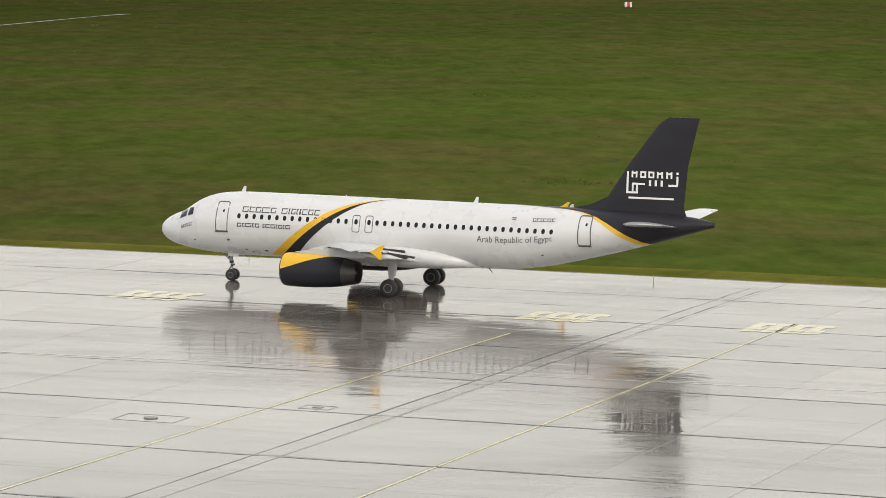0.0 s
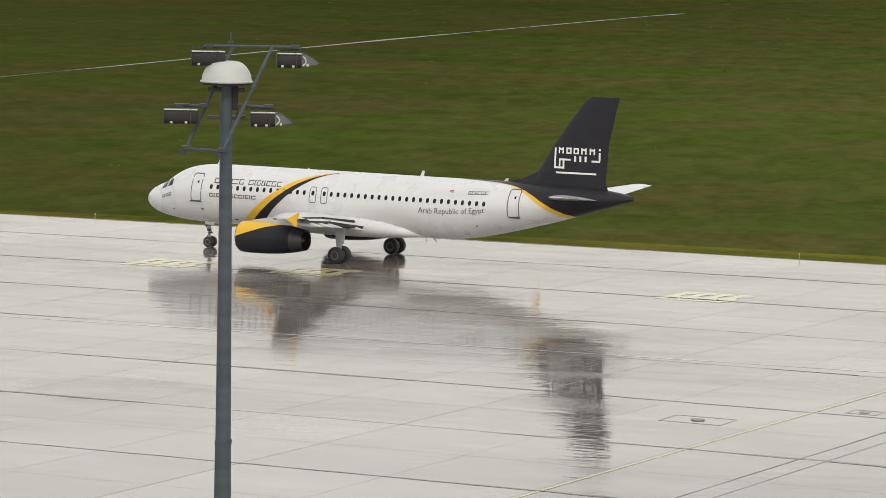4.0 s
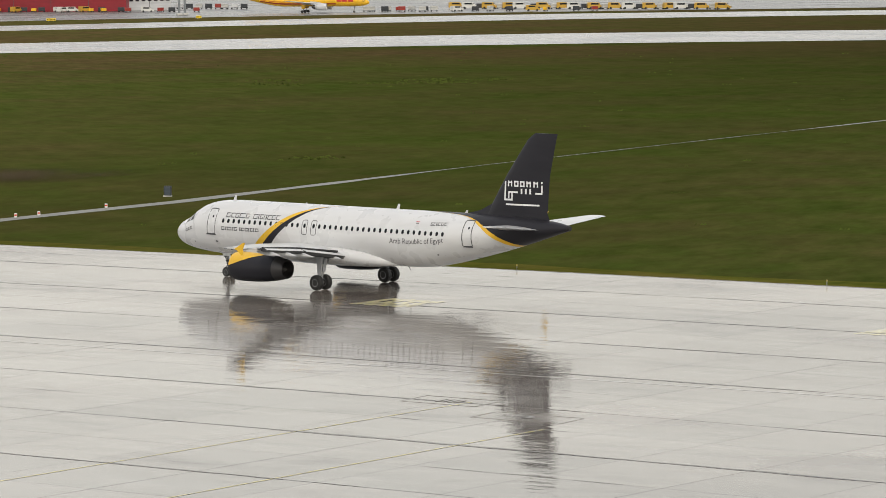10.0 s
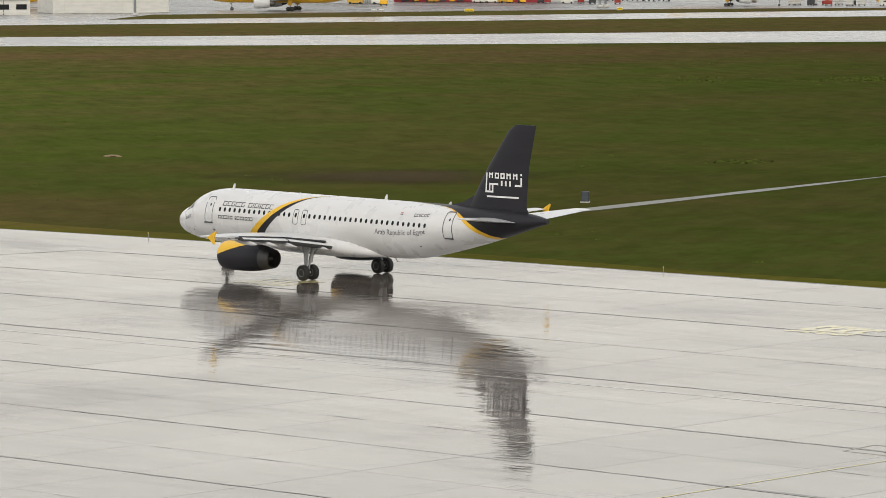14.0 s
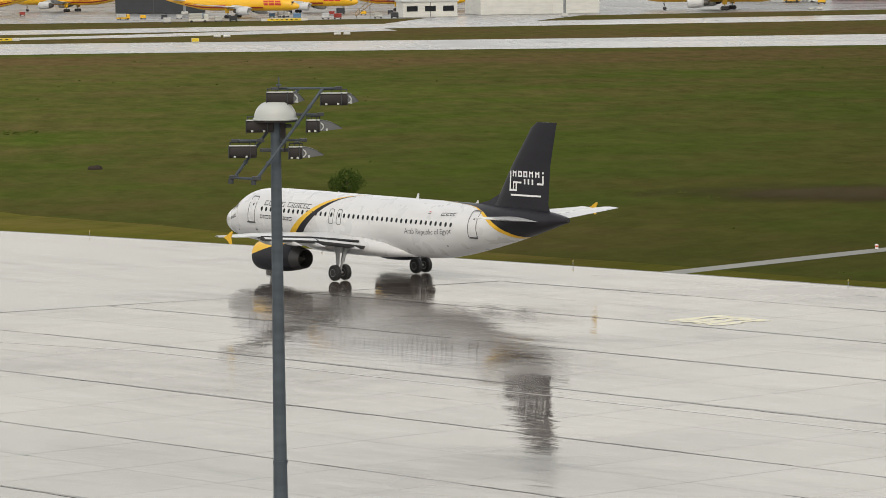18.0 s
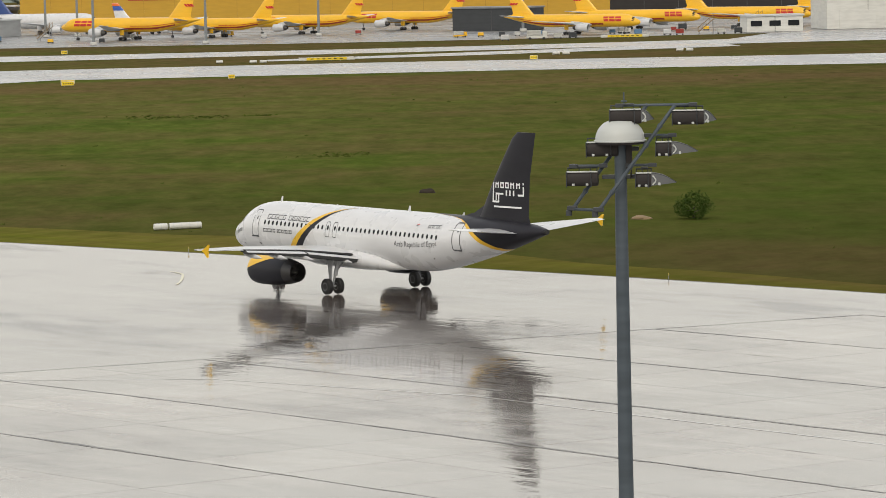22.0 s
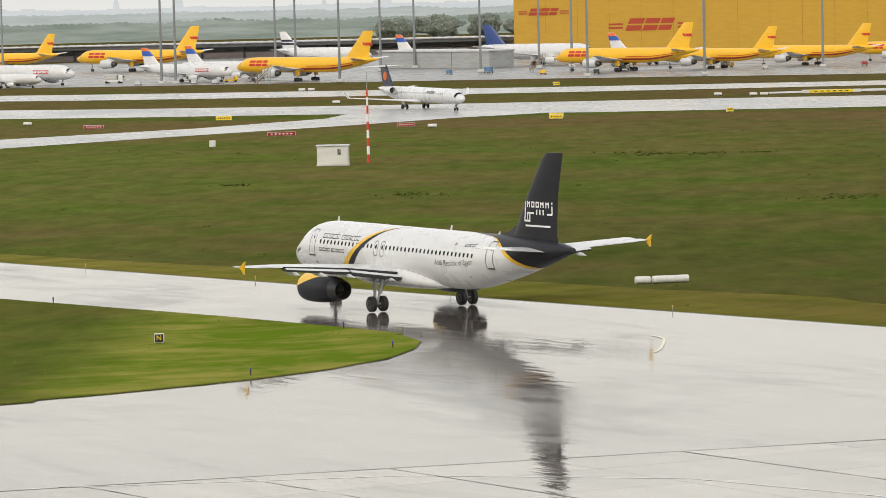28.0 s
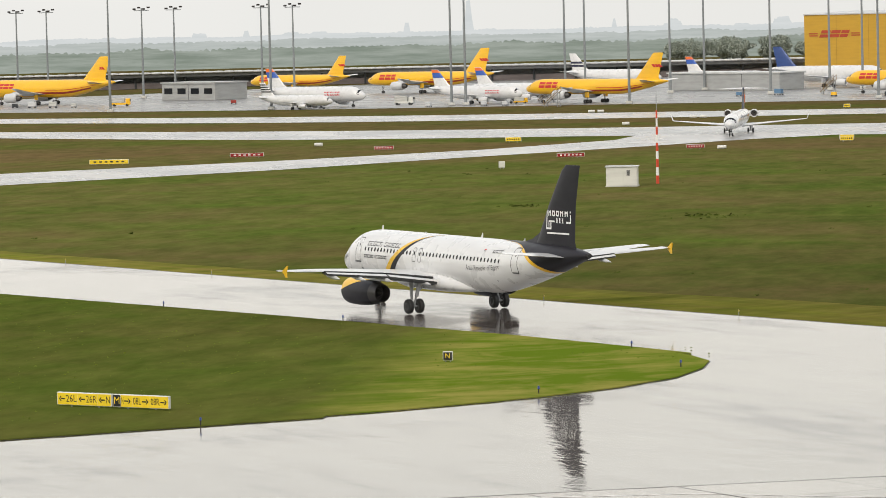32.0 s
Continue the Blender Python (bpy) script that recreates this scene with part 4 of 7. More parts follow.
            loft(bm, rr)
            fl = part(nm2, bm, M_WINGTOP, wing, smooth=True)
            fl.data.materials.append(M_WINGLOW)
            # rear and lower flap faces get the same painted shade
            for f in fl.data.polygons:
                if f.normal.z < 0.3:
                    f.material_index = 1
        for y, ln in ((3.1, 2.4), (6.6, 3.0), (9.4, 2.7), (12.0, 2.3)):
            te = lerp([(q[0], q[1] + q[2]) for q in sts], y)
            z = lerp([(q[0], q[3]) for q in sts], y) - 0.27
            bm = bmesh.new()
            m = Matrix.Translation((h.s0 - te + ln * 0.42, side * y, z)) @ Matrix.Rotation(math.pi, 4, "Z") @ Matrix.Rotation(radians(5), 4, "Y")
            lathe(bm, [(0, 0.02), (ln * 0.12, 0.10), (ln * 0.4, 0.17), (ln * 0.7, 0.15), (ln, 0.02)], m, 12)
            part("flap_fairing", bm, M_LGREY, wing, smooth=True)
        # tip fence
        bm = bmesh.new()
        y = side * 17.0
        for sgn in (0,):
            outline = [(21.42, 4.16), (21.8, 4.34), (22.25, 4.62), (22.42, 4.60), (22.2, 4.18), (22.25, 3.76), (22.1, 3.72), (21.75, 4.02)]
            loft(bm, [[(h.s0 - a, y + dy, z) for a, z in outline] for dy in (-0.035, 0.035)])
        part("wingtip_fence", bm, M_YELLOW, wing, "yellow wingtip fence")
        # engine
        cowl = mixed_nacelle(ac, h.s0, 11.2, 5.05, side * 5.75, 1.59, 1.08, "charcoal engine cowl with a yellow cap")
        mm = Matrix.Translation((h.s0 - 11.2, side * 5.75, 1.59)) @ Matrix.Rotation(math.pi, 4, "Z")
        L, r = 4.485, 1.08
        prof = [(0.08, r * 0.94), (0.35, r * 0.985), (1.0, r), (2.12, r * 0.99), (3.13, r * 0.93), (4.14, r * 0.81)]
        bm = bmesh.new()
        rows = []
        for i in range(25):
            x = 0.1 + (L * 0.92 - 0.1) * i / 24
            lim = lerp([(0.1, 84), (0.8, 72), (1.7, 54), (2.7, 32), (3.7, 3), (4.1, 1)], x)
            rr = lerp(prof, x) + 0.012
            rows.append([mm @ Vector((x, rr * math.sin(math.radians(lim * (2 * j / 16 - 1))), rr * math.cos(math.radians(lim * (2 * j / 16 - 1))))) for j in range(17)])
        loft(bm, rows, False, False)
        part("cowl_cap", bm, M_YELLOW, cowl, "yellow paint over the front of the cowl", smooth="all")
        bm = bmesh.new()
        loft(bm, [[(h.s0 - s, side * (5.75 + dy), z) for s, z in ((11.9, 2.72), (13.2, 2.95), (15.3, 3.15), (17.2, 3.05), (16.6, 2.55), (14.5, 2.55))] for dy in (-0.16, 0.16)])
        part("pylon", bm, M_LGREY, ac)
        # tailplane
        part("tailplane", wing_mesh(h.s0, [(0.5, 31.7, 3.9, 4.98, 0.10), (1.2, 32.05, 3.55, 5.04, 0.10), (3.6, 33.35, 2.5, 5.3, 0.09), (6.0, 34.65, 1.45, 5.56, 0.08), (6.22, 34.9, 1.2, 5.58, 0.06)], side), M_WHITE, ac, "pale tailplane", smooth=True)
        bm = bmesh.new()
        rod(bm, (h.s0 - 20.45, side * 16.97, 4.16), (h.s0 - 20.7, side * 16.97, 4.16), 0.035, seg=8)
        part("position_light", bm, M_LAMPGLASS, wing)
    axles = [side_gear(ac, 0, 3.795, 0.57, 0.40, 0.93, 2.6, 1), side_gear(ac, 0, -3.795, 0.57, 0.40, 0.93, 2.6, -1), nose_gear(ac, 12.64, 0.38, 0.22, 0.5, 1.95)]
    return ac, axles


# ---- ground ----
EDGE = [(-900, 300), (-500.0, 281.0), (-346.0, 271.0), (-249.8, 263.7), (-151.8, 255.5), (-72.0, 240.0), (-6.0, 224.0), (54.0, 206.0), (130.0, 180.0), (300, 115), (700, -60)]


def edge_y(x):
    return smooth_nodes(EDGE, x)


def flat(bm, pts, z):
    return bm.faces.new([bm.verts.new((x, y, z)) for x, y in pts])


def band(bm, low, high, z):
    """A strip between two courses with the same number of points."""
    a = [bm.verts.new((x, y, z)) for x, y in low]
    b = [bm.verts.new((x, y, z)) for x, y in high]
    for i in range(len(a) - 1):
        bm.faces.new((a[i], a[i + 1], b[i + 1], b[i]))


def ribbon(bm, pts, w, z):
    """A strip of width w along a course."""
    lo, hi = [], []
    for i, p in enumerate(pts):
        a, b = pts[max(0, i - 1)], pts[min(len(pts) - 1, i + 1)]
        d = Vector((b[0] - a[0], b[1] - a[1])).normalized()
        lo.append((p[0] + d.y * w / 2, p[1] - d.x * w / 2))
        hi.append((p[0] - d.y * w / 2, p[1] + d.x * w / 2))
    band(bm, lo, hi, z)


def along(nodes, n):
    """n points on a rounded course through (x, y) nodes, by x."""
    x0, x1 = nodes[0][0], nodes[-1][0]
    return [(x0 + (x1 - x0) * i / (n - 1), smooth_nodes(nodes, x0 + (x1 - x0) * i / (n - 1))) for i in range(n)]


bm = bmesh.new()
rings = []
for r, z in ((1, -0.06), (150, -0.06), (300, -0.06), (600, -0.06), (1000, -0.06), (1500, -0.06), (1700, -3.5), (2200, -15), (4300, -70)):
    rings.append([(-200 + r * math.cos(2 * math.pi * k / 72), 300 + r * math.sin(2 * math.pi * k / 72), z) for k in range(72)])
loft(bm, rings, True, True)
ground = tagged(part("ground", bm, M_GRASS, smooth="all"), "green and brown airfield meadow after rain", "grass", kind="structure")

# wet taxiway surface under and beyond the slabs
bm = bmesh.new()
xs = [-900 + 10 * i for i in range(161)]
band(bm, [(x, -400) for x in xs], [(x, edge_y(x)) for x in xs], -0.025)
taxiway = tagged(part("taxiway", bm, M_ASPHALT), "rain-wet smooth grey taxiway surface", "pavement", kind="structure")

# mown verge along the far side of the pavement, with an uneven border
bm = bmesh.new()
xs = [-900 + 4 * i for i in range(300)]
band(bm, [(x, edge_y(x) + 0.35) for x in xs], [(x, edge_y(x) + lerp([(-400, 6), (-290, 7), (-250, 12), (-212, 15), (-180, 8), (-120, 3.6), (-60, 4), (-20, 5), (60, 6.5), (200, 9)], x) + 1.6 * noise.noise((x * 0.05, 3, 0)) + 0.6 * noise.noise((x * 0.3, 8, 0))) for x in xs], -0.045)
tagged(part("verge", bm, M_MOWN), "pale mown grass verge beside the pavement", "grass", kind="structure")
bm = bmesh.new()
band(bm, [(x, edge_y(x) - 0.02) for x in xs], [(x, edge_y(x) + 0.4 + 0.18 * noise.noise((x * 0.7, 1, 0))) for x in xs], -0.03)
tagged(part("pavement_edge", bm, M_EARTHDARK), "dark soaked earth edge of the pavement", "edge", kind="structure")

# grass island
ISL = [(-640, 246), (-400, 245), (-307, 244), (-268, 243.1), (-240, 241.8), (-226, 240.3), (-219.6, 239.4), (-221.0, 239.0), (-218.5, 238.2), (-214.8, 236.2), (-211.8, 232.6), (-209, 227.5), (-207.4, 221), (-207.2, 214), (-208.6, 204), (-209.9, 199.4), (-209.2, 198.6), (-210.7, 194.0), (-215.2, 180.5), (-223, 158), (-240, 120), (-300, 60), (-640, 60)]
pts = []
for i in range(len(ISL)):
    a, b = ISL[i], ISL[(i + 1) % len(ISL)]
    n = max(1, int(math.hypot(b[0] - a[0], b[1] - a[1]) / 1.5)) if i < 19 else 1
    for k in range(n):
        x, y = a[0] + (b[0] - a[0]) * k / n, a[1] + (b[1] - a[1]) * k / n
        j = 0.12 if i < 19 else 0
        pts.append((x + j * noise.noise((x, y, 1)), y + j * noise.noise((x, y, 5))))
bm = bmesh.new()
f = flat(bm, pts, 0.05)
r = bmesh.ops.extrude_face_region(bm, geom=[f])
bmesh.ops.translate(bm, vec=(0, 0, -0.12), verts=[v for v in r["geom"] if isinstance(v, bmesh.types.BMVert)])
tagged(part("grass_island", bm, M_ISLAND), "bright green mown grass island between taxiways", "grass", kind="structure")
bm = bmesh.new()
ribbon(bm, pts[3:-4], 0.22, -0.008)
tagged(part("island_edge", bm, M_EARTHDARK), "dark soaked edge of the grass island", "edge", kind="structure")

# drain strip across the meadow
STRIP = [(-133.2, 249.6), (-127.0, 274.4), (-120.3, 297.3), (-108.5, 355.0), (-99.0, 395.0), (-88.5, 437.0), (-66.5, 528.0), (-37.0, 638.0), (-32.7, 650.0)]
bm = bmesh.new()
sp = []
for i in range(len(STRIP) - 1):
    a, b = STRIP[i], STRIP[i + 1]
    n = 14
    for k in range(n):
        sp.append((a[0] + (b[0] - a[0]) * k / n, a[1] + (b[1] - a[1]) * k / n))
sp.append(STRIP[-1])
vs0, vs1 = [], []
for i, p in enumerate(sp):
    w = lerp([(297, 1.15), (318, 0.85), (338, 0.5), (350, 0.14), (426, 0.12), (440, 0.42), (540, 0.55), (560, 0.3), (650, 0.5)], p[1])
    w = max(0.05, w * (1 + 0.7 * noise.noise((i * 0.21, 2, 0)) + 0.35 * noise.noise((i * 0.9, 2, 0)))) if p[1] > 300 else 1.15
    vs0.append((p[0] - w, p[1]))
    vs1.append((p[0] + w, p[1]))
band(bm, vs0, vs1, -0.035)
tagged(part("drain_strip", bm, M_STRIP), "narrow pale concrete strip across the meadow", "pavement", kind="structure")

# bare muddy drift in the meadow, thinning out into the grass
bm = bmesh.new()
flat(bm, [(1.1 * math.cos(2 * math.pi * k / 32), 1.1 * math.sin(2 * math.pi * k / 32)) for k in range(32)], 0)
mud = tagged(part("bare_ground", bm, M_MUD), "bare brown muddy patch in the meadow", "earth", kind="structure")
mud.matrix_world = pose(-155.8, 325.9, -0.052, 0, 0, 14) @ Matrix.Diagonal((26, 17, 1, 1))

# far runways, connecting taxiways and the cargo apron
RW1_LO = [(-511.5, 513.2), (-470.7, 538.7), (-434.2, 570.0), (-370.7, 613.3), (-316.9, 647.1), (-217.0, 718.0), (-127.0, 763.0), (-57.0, 793.0), (0.0, 808.0), (54.0, 824.0), (150.0, 862.0), (500.0, 1010.0)]
RW1_HI = [(-900.0, 425.0), (-671.0, 496.0), (-603.0, 517.0), (-542.6, 551.4), (-468.0, 612.7), (-396.9, 656.9), (-342.3, 697.9), (-237.0, 783.0), (-140.0, 832.0), (-64.0, 876.0), (0.0, 897.0), (54.0, 916.0), (150.0, 962.0), (500.0, 1120.0)]
C_LO = [(-900.0, 465.0), (-719.0, 530.0), (-645.0, 551.0), (-569.7, 598.4), (-502.8, 658.3), (-437.7, 724.7), (-382.3, 776.4), (-273.0, 888.0), (-166.0, 962.0), (100.0, 1150.0), (400.0, 1340.0)]
C_HI = [(-900.0, 482.0), (-748.0, 550.0), (-675.0, 576.0), (-599.0, 621.7), (-520.7, 682.0), (-455.1, 752.7), (-395.9, 816.8), (-289.0, 938.0), (-173.0, 1003.0), (100.0, 1195.0), (400.0, 1390.0)]
APR = [(-900.0, 545.0), (-791.0, 580.0), (-719.0, 611.0), (-690.0, 631.0), (-615.2, 684.1), (-549.5, 720.6), (-467.3, 791.9), (-377.2, 893.6), (-289.0, 965.0), (-173.0, 1040.0), (100.0, 1230.0), (400.0, 1430.0)]


def pave(name, lo, hi, material, label, z=-0.03):
    n = 60
    bm = bmesh.new()
    band(bm, along(lo, n), along(hi, n), z)
    return tagged(part(name, bm, material), label, "pavement", kind="structure")


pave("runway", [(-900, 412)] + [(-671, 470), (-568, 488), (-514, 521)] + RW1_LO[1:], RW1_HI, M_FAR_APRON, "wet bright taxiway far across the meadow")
bm = bmesh.new()
A_LO = [(-477, 340), (-477, 362), (-474, 408), (-477, 446), (-478, 486), (-481, 515), (-478, 540)]
A_HI = [(-512, 340), (-508, 383), (-499, 431), (-497, 470), (-503, 505), (-514, 521), (-540, 545)]
band(bm, A_LO, A_HI, -0.026)
tagged(part("taxiway_branch", bm, M_FAR_APRON), "wet taxiway branch curving towards the terminal", "pavement", kind="structure")
bm = bmesh.new()
band(bm, [(-474, 345), (-470, 260), (-470, 200)], [(-512, 345), (-500, 260), (-500, 200)], -0.026)
tagged(part("taxiway_branch", bm, M_FAR_APRON), "wet taxiway branch curving towards the terminal", "pavement", kind="structure")
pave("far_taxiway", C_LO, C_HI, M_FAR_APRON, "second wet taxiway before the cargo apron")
bm = bmesh.new()
band(bm, [(-497, 615), (-470, 650), (-440, 700)], [(-503, 622), (-484, 660), (-455, 716)], -0.028)
tagged(part("taxiway_link", bm, M_FAR_APRON), "short wet link between two taxiways", "pavement", kind="structure")
bm = bmesh.new()
band(bm, [(-466, 733), (-440, 750)], [(-486, 792), (-456, 810)], -0.024)
tagged(part("taxiway_link", bm, M_FAR_APRON), "short wet link from the taxiway to the cargo apron", "pavement", kind="structure")
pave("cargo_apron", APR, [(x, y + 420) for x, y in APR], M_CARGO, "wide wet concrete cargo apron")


# ---- apron slabs: joints follow the far edge and cross it at a slant ----
SLANT = 0.384
STEP_A, STEP_B = 6.95, 6.75


def slab_corner(i, j):
    x, o = 131.45 - STEP_A * i, max(0.0, STEP_B * j - 2.2)
    return Vector((x - SLANT * o, edge_y(x) - o - 0.02, 0))


# west of this line the slabs give way to the smooth taxiway
BORDER, BORDER_DIR = Vector((-175, 182, 0)), Vector((33, 57, 0)).normalized()


def inside(p):
    d = p - BORDER
    return d.x * BORDER_DIR.y - d.y * BORDER_DIR.x


def clipped(q):
    """What is left of a polygon on the slab side of the border."""
    out = []
    for a, b in zip(q, q[1:] + q[:1]):
        u, v = inside(a), inside(b)
        if u >= 0:
            out.append(a)
        if u * v < 0:
            out.append(a + (b - a) * (u / (u - v)))
    return out


def slab_geometry(i, j):
    """A slab with a small chamfer; every second cross joint is a wide sealed one."""
    c = [slab_corner(i, j), slab_corner(i, j + 1), slab_corner(i + 1, j + 1), slab_corner(i + 1, j)]
    ex, ey = (c[3] - c[0]).normalized(), (c[1] - c[0]).normalized()
    g0 = 0.05 if j % 2 == 0 else 0.006
    g1 = 0.05 if j % 2 == 1 else 0.006
    ga = 0.016 if i % 3 == 0 else 0.004
    gb = 0.016 if i % 3 == 2 else 0.004
    q = clipped([c[0] + ex * ga + ey * g0, c[1] + ex * ga - ey * g1, c[2] - ex * gb - ey * g1, c[3] - ex * gb + ey * g0])
    if len(q) < 3:
        return None
    n = len(q)
    mid = sum(q, Vector()) / n
    lift = 0.004 * noise.noise((i * 1.7, j * 2.3, 0))
    top = []
    for k, p in enumerate(q):
        d = (mid - p).normalized() * 0.02
        top.append((p.x + d.x, p.y + d.y, lift + 0.003 * noise.noise((i + k * 0.7, j, 4))))
    low = [(p.x, p.y, -0.02) for p in q]
    faces = [tuple(range(n - 1, -1, -1))] + [(k, (k + 1) % n, n + (k + 1) % n, n + k) for k in range(n)]
    return top + low, faces


bm = bmesh.new()
for i in range(50):
    for j in range(25):
        q = clipped([slab_corner(i, j), slab_corner(i, j + 1), slab_corner(i + 1, j + 1), slab_corner(i + 1, j)])
        if len(q) > 2:
            bm.faces.new([bm.verts.new((p.x, p.y, -0.015)) for p in q])
apron = tagged(part("apron", bm, M_JOINT), "rain-wet concrete slab apron with dark joints", "pavement", kind="structure")
rest_v, rest_f = [], []
for i in range(50):
    for j in range(25):
        made = slab_geometry(i, j)
        if not made:
            continue
        v, f = made
        if 8 <= i < 30 and 5 <= j < 18:
            me = bpy.data.meshes.new("slab")
            me.from_pydata(v, [], f)
            me.materials.append(M_SLAB)
            ob = new("slab", me)
            ob.parent = apron
        else:
            n = len(rest_v)
            rest_v += v
            rest_f += [tuple(n + k for k in q) for q in f]
me = bpy.data.meshes.new("slab_field")
me.from_pydata(rest_v, [], rest_f)
me.materials.append(M_SLAB)
ob = new("slab_field", me)
ob.parent = apron
tagged(ob, "outlying wet concrete slabs", kind="stuff")

# ragged dark sealant along the long joints, and along the border of the slabs
def seal(bm, pts, seed, base=0.05, amp=0.24, z=0.012):
    """A ragged strip along a course, broken where the sealant has gone."""
    lo, hi = [], []
    for k, p in enumerate(pts):
        a, b = pts[max(0, k - 1)], pts[min(len(pts) - 1, k + 1)]
        d = (b - a).normalized()
        n = Vector((-d.y, d.x, 0))
        along_ = noise.noise((p.x * 0.045, seed, 1)) + 0.5 * noise.noise((p.x * 0.4, seed, 5))
        w = max(0.0, base + amp * (along_ + 0.12))
        o = 0.10 * noise.noise((p.x * 0.6, seed, 9))
        lo.append(p + n * (o - w / 2 - 0.03 * abs(noise.noise((p.x * 2.1, seed, 2)))))
        hi.append(p + n * (o + w / 2 + 0.03 * abs(noise.noise((p.x * 2.3, seed, 3)))))
    a = [bm.verts.new((p.x, p.y, z)) for p in lo]
    b = [bm.verts.new((p.x, p.y, z)) for p in hi]
    for k in range(len(a) - 1):
        if (lo[k] - hi[k]).length + (lo[k + 1] - hi[k + 1]).length > 0.09:
            bm.faces.new((a[k], a[k + 1], b[k + 1], b[k]))


for j in range(0, 25):
    course = []
    for k in range(0, 500):
        i, f = k // 10, (k % 10) / 10
        p = slab_corner(i, j) * (1 - f) + slab_corner(i + 1, j) * f
        if inside(p) > 0:
            course.append(p)
    if len(course) > 3:
        bm = bmesh.new()
        seal(bm, course, j * 7.3, *((0.11, 0.34) if j % 2 == 0 else (-0.08, 0.2)))
        if bm.faces:
            tagged(part("joint_sealant", bm, M_JOINT, apron), "ragged dark joint sealant")
        else:
            bm.free()
bm = bmesh.new()
seal(bm, [BORDER + BORDER_DIR * (0.8 * k - 90) for k in range(200)], 3.3, 0.2, 0.2)
tagged(part("joint_sealant", bm, M_JOINT, apron), "dark joint where slabs meet the taxiway")

# a patched trench across the apron between two slanted joints
TRENCH = [Vector((-10.3, 58, 0)), Vector((12.6, 117, 0)), Vector((45.6, 204, 0))]
bm = bmesh.new()
ribbon(bm, [tuple(p[:2]) for p in TRENCH], 1.0, 0.009)
tagged(part("trench_patch", bm, M_PATCH), "darker patched strip across the wet apron", "pavement", kind="structure")
for o in (-0.5, 0.5):
    bm = bmesh.new()
    seal(bm, [TRENCH[0].lerp(TRENCH[2], k / 260) + Vector((o, -o * 0.38, 0)) for k in range(261)], o, 0.05 - 0.05 * o, 0.14, 0.014)
    tagged(part("trench_joint", bm, M_JOINT), "dark joint beside the patched strip", "pavement", kind="structure")

# painted lines and stand markings

def slant_line(p, q, w=0.15):
    bm = bmesh.new()
    ribbon(bm, [p, ((p[0] + q[0]) / 2, (p[1] + q[1]) / 2), q], w, 0.012)
    return bm


for p, q in (((1.0, 105), (29.0, 177.5)), ((17.0, 105.5), (46.5, 185)), ((-64, 111), (-45.4, 163)), ((-54.5, 107), (-38.1, 153.3))):
    tagged(part("guide_line", slant_line(p, q), M_YLINE), "thin worn yellow guide line on the apron", "marking", kind="structure")
for p, q in (((60, 152), (-60, 178.5)), ((-60, 178.5), (-138, 195.5)), ((-138, 195.5), (-156, 195)), ((-156, 195), (-168, 188)), ((-168, 188), (-180, 174))):
    tagged(part("white_line", slant_line(p, q, 0.14), M_WLINE), "faint white line on the apron", "marking", kind="structure")
bm = bmesh.new()
arc = [(-204.6, 247.5), (-202.6, 246.4), (-200.6, 244.2), (-198.3, 241.3), (-197.0, 239.3)]
ribbon(bm, along([(-y, x) for x, y in arc], 24), 0.2, 0.004)
for v in bm.verts:
    v.co = Vector((v.co.y, -v.co.x, 0.004))
tagged(part("guide_line", bm, M_YMARK), "short worn yellow hook painted on the taxiway", "marking", kind="structure")
BAR_X, BAR_Y = Vector((0.958, -0.287, 0)), Vector((0.36, 0.933, 0))
for x, y in ((-29.7, 204.2), (-19.4, 201.7), (7.0, 194.2), (32.3, 186.3), (45.6, 182.2), (-67.9, 213.4), (-114.6, 226.0)):
    bm = bmesh.new()
    for k in range(4):
        c = Vector((x, y, 0.012)) + BAR_X * (1.2 * k - 1.8)
        for dx, dy, w, l in ((-0.1, 0, 0.72, 4.8), (0.47, 1.7, 0.42, 1.2), (0.47, -1.1, 0.42, 1.9)):
            o = c + BAR_X * dx + BAR_Y * dy
            bm.faces.new([bm.verts.new(o + BAR_X * (sx * w / 2) + BAR_Y * (sy * l / 2)) for sx, sy in ((-1, -1), (1, -1), (1, 1), (-1, 1))])
    tagged(part("stand_marking", bm, M_YMARK), "yellow painted stand marking bars on wet concrete", "marking", kind="structure")

# drain covers and patched slabs
def drain_cover(x, y, a, w, d, round_lid):
    ob = empty("drain_cover", pose(x, y, 0, 0, 0, a))
    tagged(ob, "dark metal drain cover in a concrete frame", "drain")
    bm = bmesh.new()
    for cx, cy, sx, sy in ((0, d / 2, w, 0.1), (0, -d / 2, w, 0.1), (w / 2, 0, 0.1, d - 0.1), (-w / 2, 0, 0.1, d - 0.1)):
        box(bm, (cx, cy, 0.008), (sx, sy, 0.016))
    part("cover_frame", bm, M_PATCH, ob)
    bm = bmesh.new()
    if round_lid:
        bmesh.ops.create_cone(bm, cap_ends=True, segments=20, radius1=0.36, radius2=0.33, depth=0.04, matrix=Matrix.Translation((0, 0, 0.03)))
    else:
        for k in range(4):
            box(bm, (-w * 0.12 + k * w * 0.08, 0, 0.02), (w * 0.045, d * 0.4, 0.02))
    part("lid", bm, M_PATCH if not round_lid else M_JOINT, ob)
    return ob


drain_cover(10.9, 140.7, -18, 3.2, 2.2, True)
drain_cover(18.9, 145.4, -18, 1.6, 1.3, False)
drain_cover(-40.4, 157.5, -14, 5.6, 2.6, True)
drain_cover(-46.7, 163.1, -14, 5.0, 2.8, False)

AIRLINER, AXLES = a320()


